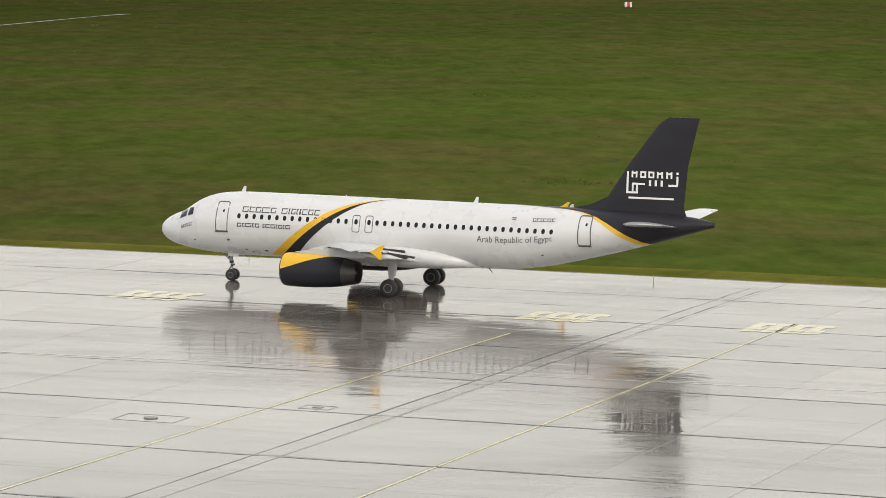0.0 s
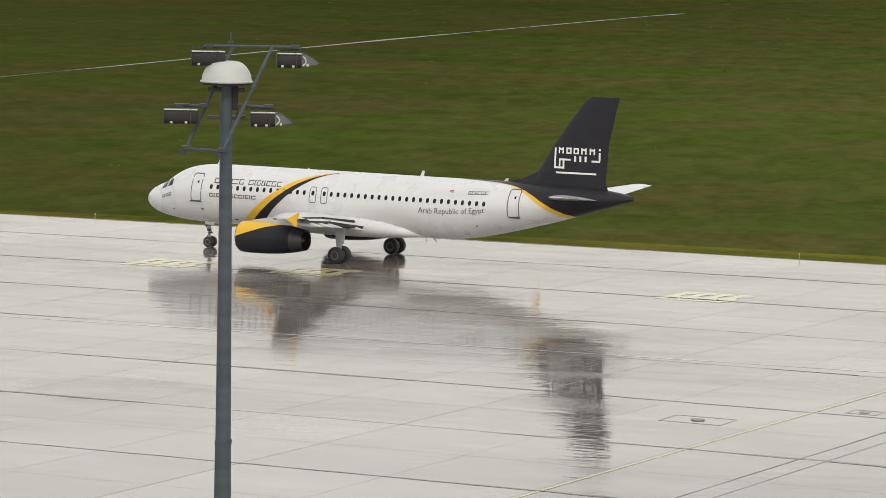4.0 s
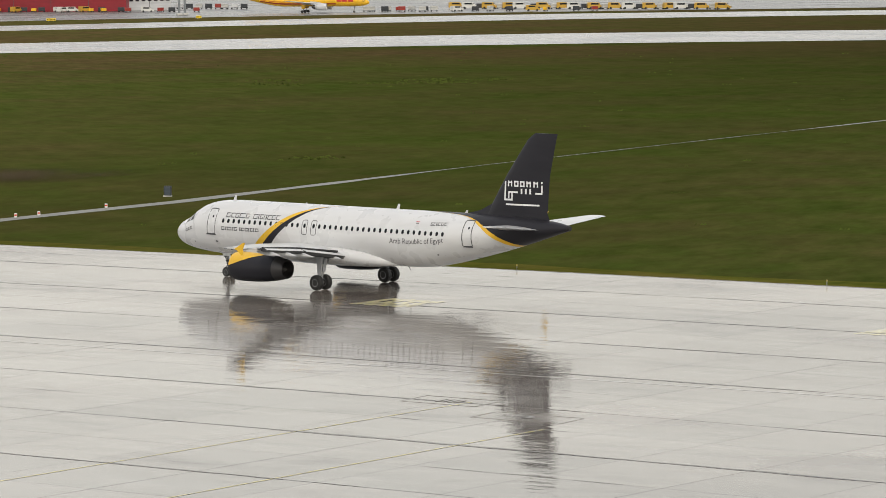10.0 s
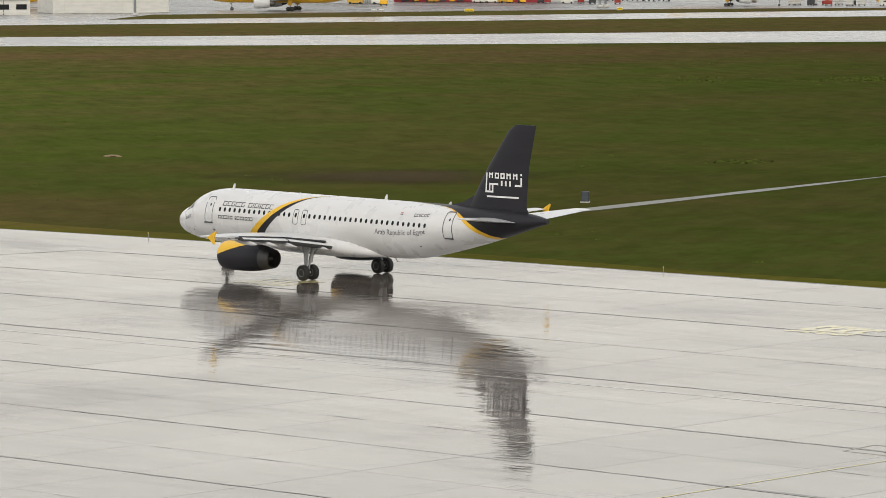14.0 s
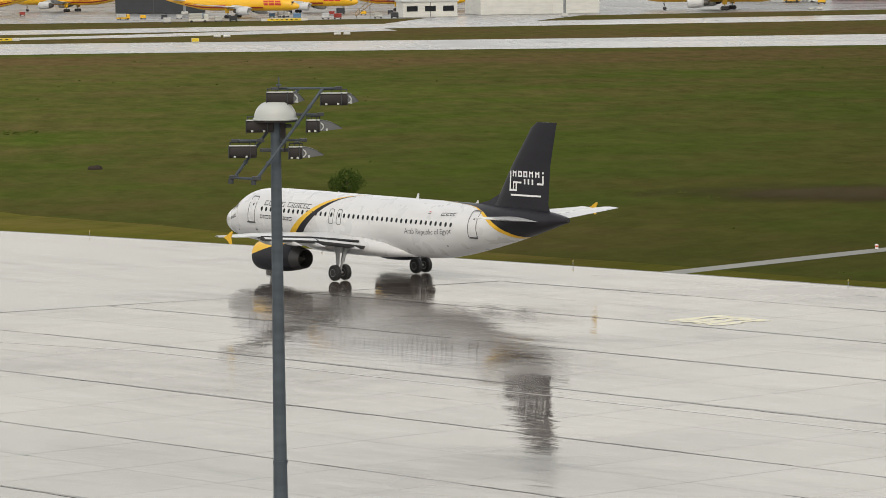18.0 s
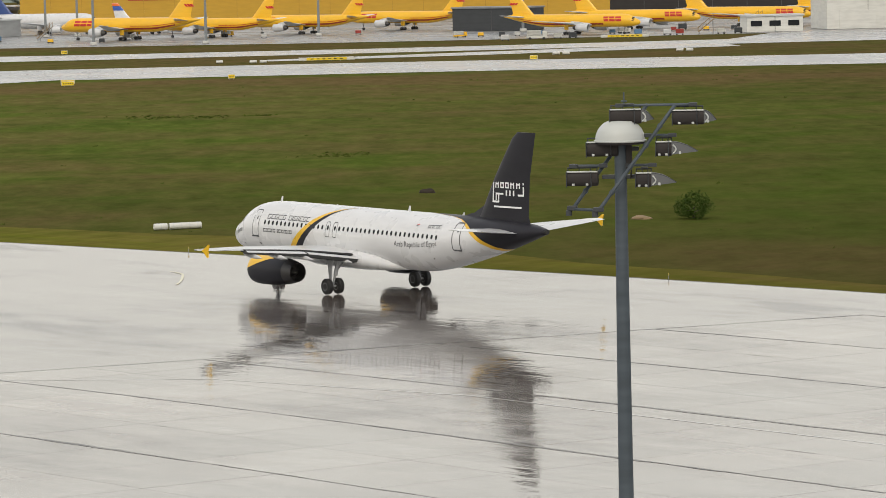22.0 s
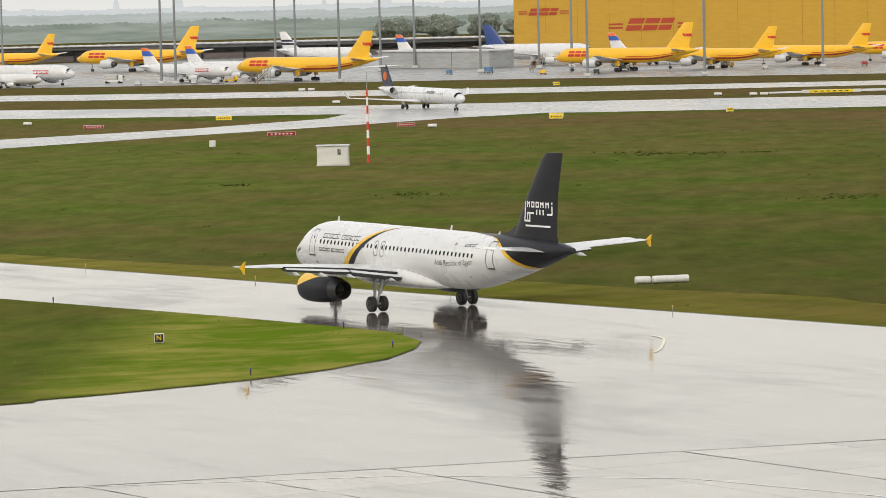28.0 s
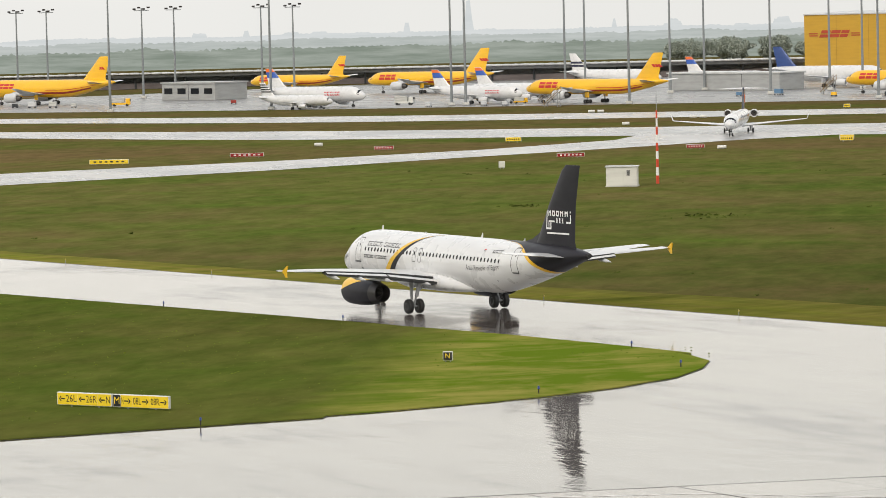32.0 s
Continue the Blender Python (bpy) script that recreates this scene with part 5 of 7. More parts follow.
# ---- parked and taxiing aircraft on the far side ----
def scaled_hull(L, zb, zt, hw, nose, tail, s0):
    k = (zt - zb) / 4.13
    nodes = []
    for s, a, b, w in A320.nodes:
        if s <= 6.8:
            nodes.append((s * nose / 6.8, zb + (a - 1.73) * k, zb + (b - 1.73) * k, w * hw / 1.975))
    for s, a, b, w in A320.nodes:
        if s >= 23.5:
            nodes.append((L - (37.57 - s) * tail / 14.07, zb + (a - 1.73) * k, zb + (b - 1.73) * k, w * hw / 1.975))
    return Hull(nodes, s0)


def jet(name, label, sp):
    """A parked jet from a table of sizes."""
    ac = empty(name)
    tagged(ac, label, "airplane", "parked aircraft" if name == "parked_aircraft" else "")
    h = scaled_hull(sp["L"], sp["zb"], sp["zt"], sp["hw"], sp["nose"], sp["tail"], sp["s0"])
    L, n, t = sp["L"], sp["nose"], sp["tail"]
    st = [n * f for f in (0, 0.01, 0.025, 0.06, 0.12, 0.2, 0.3, 0.4, 0.55, 0.75, 1.0)] + [n + (L - n - t) * k / 5 for k in range(1, 6)] + [L - t + t * k / 12 for k in range(1, 13)]
    body = part("fuselage", hull_mesh(h, st, 24), sp["body"], ac, smooth="all")
    bm = bmesh.new()
    rows = []
    for i in range(7):
        th = math.radians(-78 + 156 * i / 6)
        rows.append([h.at(n * 0.215 + 0.1, th, 0.02), h.at(n * 0.33 + 0.1, th, 0.02)])
    loft(bm, rows, False, False)
    part("cockpit_window", bm, M_GLASS, body, smooth="all")
    if sp.get("cabin"):
        bm = bmesh.new()
        th = math.radians(72)
        for side in (1, -1):
            s = n + 0.5
            while s < L - t * 0.9:
                p = [h.at(s + dx, side * (th + dt), 0.01) for dx, dt in ((0, -0.1), (0.22, -0.1), (0.22, 0.1), (0, 0.1))]
                bm.faces.new([bm.verts.new(q) for q in p])
                s += 0.8
        w = part("window_row", bm, M_GLASS, body, "row of small cabin windows")
        tagged(w, kind="stuff")
    for mm, a0, a1, s1, s2 in sp.get("bands", ()):
        for side in (1, -1):
            ths = [math.radians(a0 + (a1 - a0) * i / 6) for i in range(7)]
            part("paint_band", decal(h, lambda q: s1, lambda q: s2, ths, 0.02, 14, side), mm, body, smooth="all")
    if sp.get("title"):
        mm, s, z, hh, wids = sp["title"]
        bm = logo_blocks(wids, hh, hh * 0.14) if len(wids) == 3 else letter_bars(wids, hh, hh * 0.18, hh * 0.3)
        tagged(part("company_title", wrap_flat(bm, h, s, z, 0.03), mm, body), "bars in place of a company title", kind="stuff")
        bm = logo_blocks(wids, hh, hh * 0.14) if len(wids) == 3 else letter_bars(wids, hh, hh * 0.18, hh * 0.3)
        wrap_flat(bm, h, s, z, 0.03)
        for v in bm.verts:
            v.co.y *= -1
        tagged(part("company_title", bm, mm, body), "bars in place of a company title", kind="stuff")
    fin = part("fin", wing_mesh(h.s0, sp["fin"], 1, True), sp["finmat"], ac, smooth=True)
    if sp.get("finsign"):
        mm, s, z, hh = sp["finsign"]
        for k in range(3):
            bm = bmesh.new()
            cx = h.s0 - s + 0.95 - 0.95 * k
            loft(bm, [[(cx - 0.38 + dz * 0.35, y, z + dz * hh / 2), (cx + 0.38 + dz * 0.35, y, z + dz * hh / 2), (cx + 0.38 + dz * 0.35, -y, z + dz * hh / 2), (cx - 0.38 + dz * 0.35, -y, z + dz * hh / 2)] for y in (0.24,) for dz in (-1, 1)])
            part("fin_sign", bm, mm, fin, "red bar in place of a fin title")
    for mm, z0, z1 in sp.get("finbands", ()):
        bm = bmesh.new()
        rows = sp["fin"]
        for sgn in (1, -1):
            pts = []
            for z in (z0, z1):
                le = lerp([(q[0] + q[3], q[1]) for q in rows], z)
                ch = lerp([(q[0] + q[3], q[2]) for q in rows], z)
                yy = sgn * (ch * 0.06 + 0.03)
                pts.append([(h.s0 - le - ch * f, yy * g, z) for f, g in ((0.0, 0.3), (0.12, 0.9), (0.35, 1.0), (0.7, 0.75), (1.0, 0.25))])
            loft(bm, pts, False, False)
        part("fin_band", bm, mm, fin)
    for side in (1, -1):
        wing = part("wing", wing_mesh(h.s0, sp["wing"], side), sp.get("wingmat", M_LGREY), ac, smooth=True)
        if sp.get("winglet"):
            y, le, ch, z, _ = sp["wing"][-1]
            bm = bmesh.new()
            loft(bm, [[(h.s0 - le, side * y, z), (h.s0 - le - ch, side * y, z), (h.s0 - le - ch, side * (y + 0.05), z - 0.05), (h.s0 - le, side * (y + 0.05), z - 0.05)],
                      [(h.s0 - le - ch * 0.9, side * (y + 0.5), z + sp["winglet"]), (h.s0 - le - ch * 1.5, side * (y + 0.5), z + sp["winglet"]), (h.s0 - le - ch * 1.5, side * (y + 0.54), z + sp["winglet"]), (h.s0 - le - ch * 0.9, side * (y + 0.54), z + sp["winglet"])]])
            part("winglet", bm, sp["body"], wing)
        part("tailplane", wing_mesh(h.s0, sp["stab"], side), sp.get("stabmat", M_WHITE), ac, smooth=True)
        es, el, ey, ez, er, em = sp["engine"]
        nacelle(ac, h.s0, es, el, side * ey, ez, er, em, 0.25, "", 18)
        if not sp.get("rear"):
            bm = bmesh.new()
            loft(bm, [[(h.s0 - es - el * a, side * (ey + dy), ez + z) for a, z in ((0.2, er * 0.9), (0.5, er + 0.5), (1.1, er + 0.75), (1.0, er * 0.6), (0.6, er * 0.7))] for dy in (-0.2, 0.2)])
            part("pylon", bm, M_LGREY, ac)
        else:
            bm = bmesh.new()
            box(bm, (h.s0 - es - el * 0.5, side * (ey - er - 0.25), ez), (el * 0.5, 1.0, 0.35), bevel=0.1)
            part("pylon", bm, sp["body"], ac)
        gx, gy, gr, top = sp["gear"]
        bogies = (gx - 0.55, gx + 0.55) if sp.get("bogie") else (gx,)
        bm = bmesh.new()
        rod(bm, (gx, side * gy, gr), (gx, side * gy, top), 0.16, seg=8)
        if len(bogies) > 1:
            rod(bm, (bogies[0], side * gy, gr), (bogies[1], side * gy, gr), 0.12, seg=8)
        leg = part("main_gear_leg", bm, M_STEEL, ac)
        bm = bmesh.new()
        box(bm, (gx, side * (gy + 0.3), top * 0.7), (1.4, 0.05, top * 0.45), bevel=0.015)
        part("gear_door", bm, sp["body"], leg)
        for x in bogies:
            axle_with_wheels(ac, x, side * gy, gr, gr * 0.65, 0.85)
    nx, nr = sp["nosegear"]
    nose_gear(ac, nx, nr, nr * 0.6, 0.5, sp["zb"] + 0.3)
    if sp.get("tee"):
        bm = bmesh.new()
        y, le, ch, z, _ = sp["stab"][0]
        lathe(bm, [(0, 0.03), (0.5, 0.22), (ch * 0.8, 0.2), (ch * 1.2, 0.02)], Matrix.Translation((h.s0 - le + 0.3, 0, z)) @ Matrix.Rotation(math.pi, 4, "Z"), 12)
        part("tail_bullet", bm, sp["finmat"], fin, smooth=True)
    return ac


B757 = dict(L=47.3, zb=2.25, zt=6.3, hw=1.9, nose=7.0, tail=16.5, s0=23.6, body=M_CFREE, finmat=M_CFREE, bands=((M_MAROON, 112, 128, 12.0, 40.0), (M_RED, 96, 101, 25, 42)),
            title=(M_RED, 8.8, 4.8, 1.6, (2.0, 2.0, 1.6)), fin=[(-0.2, 36.2, 8.6, 6.1, 0.09), (0.6, 37.3, 7.0, 6.1, 0.09), (6.7, 42.6, 3.3, 6.1, 0.09), (6.9, 42.9, 2.9, 6.1, 0.06)], finsign=(M_RED, 43.9, 9.6, 0.75),
            wing=[(1.2, 15.8, 8.4, 3.0, 0.14), (2.0, 16.3, 7.8, 3.1, 0.13), (7.0, 19.3, 4.6, 3.55, 0.11), (18.5, 26.2, 1.9, 4.6, 0.1), (19.0, 26.7, 1.5, 4.65, 0.08)], stab=[(0.8, 39.2, 4.8, 5.4, 0.1), (7.4, 43.6, 1.7, 6.1, 0.08), (7.6, 43.9, 1.4, 6.1, 0.06)],
            engine=(14.6, 5.6, 6.5, 2.25, 1.28, M_LGREY), gear=(0, 3.65, 0.5, 3.2), bogie=True, nosegear=(18.0, 0.4))
B737 = dict(L=33.4, zb=1.45, zt=5.45, hw=1.88, nose=5.5, tail=12.5, s0=16.4, body=M_WHITE, finmat=M_WHITE, title=(M_RED, 9.5, 3.6, 1.0, (0.7, 0.7, 0.5, 0.7, 0.7, 0.7)),
            fin=[(-0.2, 25.0, 6.4, 5.3, 0.09), (0.6, 26.2, 5.2, 5.3, 0.09), (4.9, 29.9, 2.5, 5.3, 0.09), (5.1, 30.2, 2.2, 5.3, 0.06)], finbands=((M_ORANGE, 9.4, 10.3), (M_BLUE, 7.9, 9.4)),
            wing=[(1.2, 10.2, 6.4, 2.2, 0.14), (2.0, 10.7, 5.8, 2.3, 0.13), (5.0, 12.8, 3.6, 2.6, 0.11), (14.0, 17.8, 1.6, 3.5, 0.1), (14.4, 18.2, 1.2, 3.55, 0.08)], stab=[(0.7, 27.6, 3.6, 4.4, 0.1), (6.2, 31.0, 1.4, 5.0, 0.08)],
            engine=(9.0, 4.2, 4.83, 1.35, 0.9, M_WHITE), gear=(0, 2.6, 0.52, 2.4), nosegear=(12.4, 0.36))
A300 = dict(L=54.0, zb=2.3, zt=7.95, hw=2.82, nose=9.0, tail=20.0, s0=26.0, body=M_CFREE, finmat=M_CFREE, bands=((M_MAROON, 112, 126, 14, 46), (M_RED, 97, 101, 28, 48)),
            title=(M_RED, 11.5, 6.0, 1.7, (2.1, 2.1, 1.7)), fin=[(-0.3, 40.5, 10.2, 7.7, 0.09), (0.8, 42.0, 8.3, 7.7, 0.09), (7.1, 48.0, 4.2, 7.7, 0.09), (7.4, 48.4, 3.7, 7.7, 0.06)], finsign=(M_RED, 48.6, 11.4, 0.85),
            wing=[(1.8, 17.0, 10.5, 3.3, 0.14), (3.0, 17.8, 9.6, 3.4, 0.13), (8.2, 21.4, 6.0, 4.0, 0.11), (21.8, 30.0, 2.6, 5.6, 0.1), (22.4, 30.6, 2.1, 5.7, 0.08)], stab=[(1.0, 44.0, 6.0, 6.6, 0.1), (8.0, 49.0, 2.2, 7.3, 0.08)],
            engine=(16.0, 6.4, 7.9, 2.3, 1.5, M_LGREY), gear=(0, 4.8, 0.62, 3.6), bogie=True, nosegear=(18.6, 0.5))
CRJ = dict(L=36.2, zb=1.15, zt=3.85, hw=1.35, nose=5.2, tail=11.0, s0=20.4, body=M_WHITE, finmat=M_NAVY, cabin=True, title=(M_NAVY, 11.0, 3.1, 0.4, (0.3,) * 9),
           fin=[(-0.2, 29.2, 5.4, 3.6, 0.09), (0.6, 30.0, 4.6, 3.6, 0.09), (3.6, 32.3, 3.2, 3.6, 0.09), (3.8, 32.5, 3.0, 3.6, 0.06)], finbands=(),
           wing=[(0.8, 16.2, 5.2, 1.35, 0.13), (1.5, 16.6, 4.7, 1.4, 0.12), (4.0, 18.4, 3.0, 1.6, 0.11), (11.6, 22.6, 1.3, 2.15, 0.1)], winglet=1.1, wingmat=M_WHITE,
           stab=[(0.1, 32.6, 3.0, 7.35, 0.09), (4.1, 34.4, 1.5, 7.25, 0.08), (4.25, 34.6, 1.2, 7.25, 0.06)], tee=True, rear=True,
           engine=(25.0, 4.2, 2.3, 3.2, 0.72, M_WHITE), gear=(0, 2.06, 0.42, 1.6), nosegear=(17.3, 0.3))

b757 = jet("parked_aircraft", "yellow twin-engined cargo jet with red titles on the apron", B757)
b737 = jet("parked_aircraft", "white cargo jet with a blue and orange fin", B737)
a300 = jet("parked_aircraft", "large yellow wide-body cargo jet with red titles", A300)
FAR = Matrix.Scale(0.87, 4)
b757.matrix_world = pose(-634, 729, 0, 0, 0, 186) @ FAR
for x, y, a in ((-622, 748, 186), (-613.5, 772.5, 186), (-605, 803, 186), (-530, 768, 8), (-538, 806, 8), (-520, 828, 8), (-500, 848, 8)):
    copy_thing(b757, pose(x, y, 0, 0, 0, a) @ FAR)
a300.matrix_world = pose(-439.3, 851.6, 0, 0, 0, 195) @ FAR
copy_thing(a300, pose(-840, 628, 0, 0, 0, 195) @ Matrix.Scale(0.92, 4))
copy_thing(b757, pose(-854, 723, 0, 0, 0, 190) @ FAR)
copy_thing(b757, pose(-672, 662, 0, 0, 0, 188))
copy_thing(b757, pose(-796, 720, 0, 0, 0, 190) @ Matrix.Scale(1.03, 4))
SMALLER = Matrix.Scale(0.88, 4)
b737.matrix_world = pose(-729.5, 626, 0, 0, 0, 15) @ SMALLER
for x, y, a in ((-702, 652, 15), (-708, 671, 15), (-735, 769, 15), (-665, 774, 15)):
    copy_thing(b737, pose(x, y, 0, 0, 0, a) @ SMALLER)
commuter = jet("parked_aircraft", "small white aircraft with a black and white striped fin", dict(B737, title=None, finbands=tuple((M_SIGNK, 6.6 + 0.9 * k, 7.05 + 0.9 * k) for k in range(4))))
commuter.matrix_world = pose(-720.0, 612.5, 0, 0, 0, 20) @ Matrix.Scale(0.6, 4)
n737 = jet("parked_aircraft", "white jet with a dark blue fin behind the cargo stands", dict(B737, finmat=M_TAILBLUE, finbands=(), title=None))
n737.matrix_world = pose(-700, 770, 0, 0, 0, 15)
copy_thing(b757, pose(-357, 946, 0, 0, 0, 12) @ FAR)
SMALLJET = jet("regional_jet", "white regional jet with a navy fin taxiing towards the terminal", CRJ)
bm = bmesh.new()
bmesh.ops.create_cone(bm, cap_ends=True, segments=24, radius1=0.8, radius2=0.8, depth=0.42, matrix=Matrix.Translation((20.4 - 33.1, 0, 5.6)) @ Matrix.Rotation(radians(90), 4, "X"))
part("fin_emblem", bm, M_ORANGE, SMALLJET, "orange disc on the fin")
w737 = jet("parked_aircraft", "white jet with navy stripes on its fin behind the stands", dict(B737, finbands=((M_NAVY, 6.3, 6.9), (M_NAVY, 7.3, 7.9)), title=None))
w737.matrix_world = pose(-775, 767, 0, 0, 0, 15) @ SMALLER

# ---- cargo buildings ----
def hall(name, label, p, q, depth, height, wall, roof, cat="building", storeys=0, doors=0, doormat=None):
    """A long hall with its front from p to q."""
    d = Vector((q[0] - p[0], q[1] - p[1], 0))
    a = math.degrees(math.atan2(d.y, d.x))
    w = d.length
    ob = empty(name, pose(p[0], p[1], 0, 0, 0, a))
    tagged(ob, label, cat)
    bm = bmesh.new()
    box(bm, (w / 2, depth / 2, height / 2), (w, depth, height), bevel=0.06)
    part("wall", bm, wall, ob)
    bm = bmesh.new()
    box(bm, (w / 2, depth / 2, height + 0.2), (w + 0.6, depth + 0.6, 0.4), bevel=0.05)
    part("roof", bm, roof, ob)
    nseam = max(2, int(w / 9))
    bm = bmesh.new()
    for k in range(1, nseam):
        box(bm, (w * k / nseam, -0.02, height / 2), (0.12, 0.06, height * 0.98))
    tagged(part("wall_seam", bm, M_SEAM if wall is M_HALLY else M_LINE, ob), kind="stuff")
    for k in range(doors):
        bm = bmesh.new()
        box(bm, (w * (k + 0.5) / doors, -0.08, 2.2), (w / doors * 0.6, 0.12, 4.4), bevel=0.04)
        part("dock_door", bm, doormat or M_LAMPBODY, ob)
    for k in range(storeys):
        bm = bmesh.new()
        box(bm, (w * (k + 0.5) / storeys, -0.06, height * 0.55), (w / storeys * 0.6, 0.1, height * 0.35), bevel=0.03)
        part("window", bm, M_GLASS, ob)
    return ob


def bar_sign(parent, x, z, hh, wids):
    bm = logo_blocks(wids, hh, hh * 0.12)
    for v in bm.verts:
        v.co = Vector((x + v.co.x + v.co.y * 0.2, -0.12, z + v.co.y))
    part("wall_sign", bm, M_SIGNRED, parent, "dull red blocks in place of a company sign")
    for dz in (-0.25, 0.05):
        for sg in (-1, 1):
            bm = bmesh.new()
            c = sum(wids) / 2 + hh * 1.1
            box(bm, (x + sg * c, -0.1, z + dz * hh), (hh * 1.2, 0.05, hh * 0.14))
            part("wall_sign_stroke", bm, M_SIGNRED, parent)


big = hall("cargo_building", "huge yellow cargo hall with red sign shapes", (-778, 844), (-640, 945), 120, 17.6, M_HALLY, M_ROOFW)
bar_sign(big, 8.5, 12.3, 2.0, (2.6, 2.6, 2.2))
bar_sign(big, 38.5, 8.2, 3.4, (4.3, 4.0, 3.6))
up = hall("cargo_building", "taller yellow rear part of the cargo hall", (-728, 905), (-600, 1000), 90, 24, M_HALLY, M_ROOFW)
hall("white_hall", "long pale grey apron hall with plain walls", (-732.3, 744.8), (-696.5, 748.2), 10, 4.1, M_HALLGREY, M_ROOFW, doors=0)
hall("white_hall", "low grey apron hall with open bays", (-835.5, 661.6), (-816.5, 664.3), 12, 4.2, M_HALLGREY, M_HALLGREY, storeys=4)
hall("white_hall", "pale grey apron hall beside the cargo stands", (-480.4, 801.3), (-459.9, 823.3), 14, 7.6, M_CABIN, M_ROOFW, doors=2, doormat=M_CABIN)
hall("apron_office", "small grey office with dark windows", (-489.4, 780.5), (-480.4, 790.6), 6, 3.6, M_CABIN, M_ROOFW, storeys=3)
hall("red_building", "long dark red cargo building beside the apron", (-456, 944), (-415, 956), 40, 13, M_HALLR, M_ROOFW, storeys=6)
hall("louvred_hall", "pale grey hall with close upright louvres", (-456, 918), (-451, 927), 30, 12, M_LGREY, M_ROOFW, doors=8, doormat=M_STEEL)
hall("apron_hall", "grey apron hall with small dark windows", (-417, 962), (-409, 974), 20, 7, M_LGREY, M_ROOFW, storeys=7)
hall("hangar", "low dark hangar front beneath a yellow wall", (-640, 945), (-560, 985), 60, 9, M_LAMPBODY, M_HALLY)

# canopy pier behind the stands
PIER = [(-1080, 590), (-983, 713), (-931, 783), (-826, 895)]
pier = empty("canopy_pier", pose(0, 0, 0))
tagged(pier, "long dark canopy pier with a white scalloped roof edge", "building")
n = 60
pp = along(PIER, n)
bm = bmesh.new()
ribbon(bm, pp, 16, 4.55)
ribbon(bm, pp, 16, 3.4)
part("roof", bm, M_PIERDARK, pier)


def aside(o):
    """The pier's course, moved o metres towards the stands."""
    out = []
    for k, p in enumerate(pp):
        a, b = pp[max(0, k - 1)], pp[min(n - 1, k + 1)]
        d = Vector((b[0] - a[0], b[1] - a[1])).normalized()
        out.append((p[0] + d.y * o, p[1] - d.x * o))
    return out


for name, o, z0, z1, mm in (("fascia", 8.02, 3.35, 4.5, M_PIERDARK), ("back_wall", -7.5, 0, 4.5, M_PIERGLASS), ("low_wall", 6.5, 0, 1.7, M_PIERBROWN)):
    bm = bmesh.new()
    for u in (0, 0.25):
        loft(bm, [[(x, y, z0) for x, y in aside(o - u)], [(x, y, z1) for x, y in aside(o - u)]], False, False)
    band(bm, aside(o), aside(o - 0.25), z1)
    part(name, bm, mm, pier)
bm = bmesh.new()
fine = along(PIER, 140)
for x, y in fine:
    m = Matrix.Translation((x + 6.4, y - 4.9, 4.55)) @ Matrix.Rotation(radians(50), 4, "Z") @ Matrix.Scale(0.2, 4, (0, 0, 1))
    bmesh.ops.create_uvsphere(bm, u_segments=8, v_segments=5, radius=2.0, matrix=m)
tagged(part("roof_scallop", bm, M_ROOFW, pier, "white scalloped roof edge"), kind="stuff")
for x, y in aside(7.0)[::2]:
    bm = bmesh.new()
    box(bm, (x, y, 1.7), (0.45, 0.45, 3.4), bevel=0.04)
    part("column", bm, M_LAMPBODY2, pier)


# ---- apron light masts far off ----
def far_mast(hgt, heads):
    ob = empty("apron_mast")
    tagged(ob, "tall thin grey apron light mast", "lamp", "apron light masts")
    bm = bmesh.new()
    rod(bm, (0, 0, 0), (0, 0, hgt), 0.34, 0.17, 10)
    part("pole", bm, M_FARMAST, ob)
    bm = bmesh.new()
    box(bm, (0, 0, 0.35), (1.5, 1.5, 0.7), bevel=0.1)
    part("base_block", bm, M_CONC, ob)
    bm = bmesh.new()
    rod(bm, (-2.0, 0, hgt - 0.6), (2.0, 0, hgt - 0.6), 0.09, seg=6)
    part("crossbar", bm, M_FARMAST, ob)
    for k in range(heads):
        bm = bmesh.new()
        x = -1.9 + 3.8 * k / max(1, heads - 1)
        box(bm, (x, -0.2, hgt - 0.2 + 0.4 * (k % 2)), (0.8, 0.6, 0.45), bevel=0.08)
        part("floodlight", bm, M_LAMPBODY, ob)
    return ob


tallm = far_mast(38, 6)
tallm.matrix_world = pose(-727.7, 611.5, 0, 0, 0, 45)
for x, y in ((-698.2, 641), (-695, 642.5), (-656, 657), (-672.5, 720), (-726, 703), (-722, 706), (-711.5, 725), (-720, 745.5), (-679, 747.6), (-675.8, 756), (-592, 708), (-454.7, 797.3), (-381.6, 915.4), (-617.5, 697.4), (-600, 760), (-560, 790), (-381, 918)):
    copy_thing(tallm, pose(x, y, 0, 0, 0, 45))
shortm = far_mast(24, 4)
shortm.matrix_world = pose(-922.8, 677.3, 0, 0, 0, 45)
for x, y in ((-910, 678.5), (-860, 674), (-838, 668), (-824, 686), (-812, 687)):
    copy_thing(shortm, pose(x, y, 0, 0, 0, 45))
midm = far_mast(27.4, 4)
midm.matrix_world = pose(-759.2, 588.7, 0, 0, 0, 45)


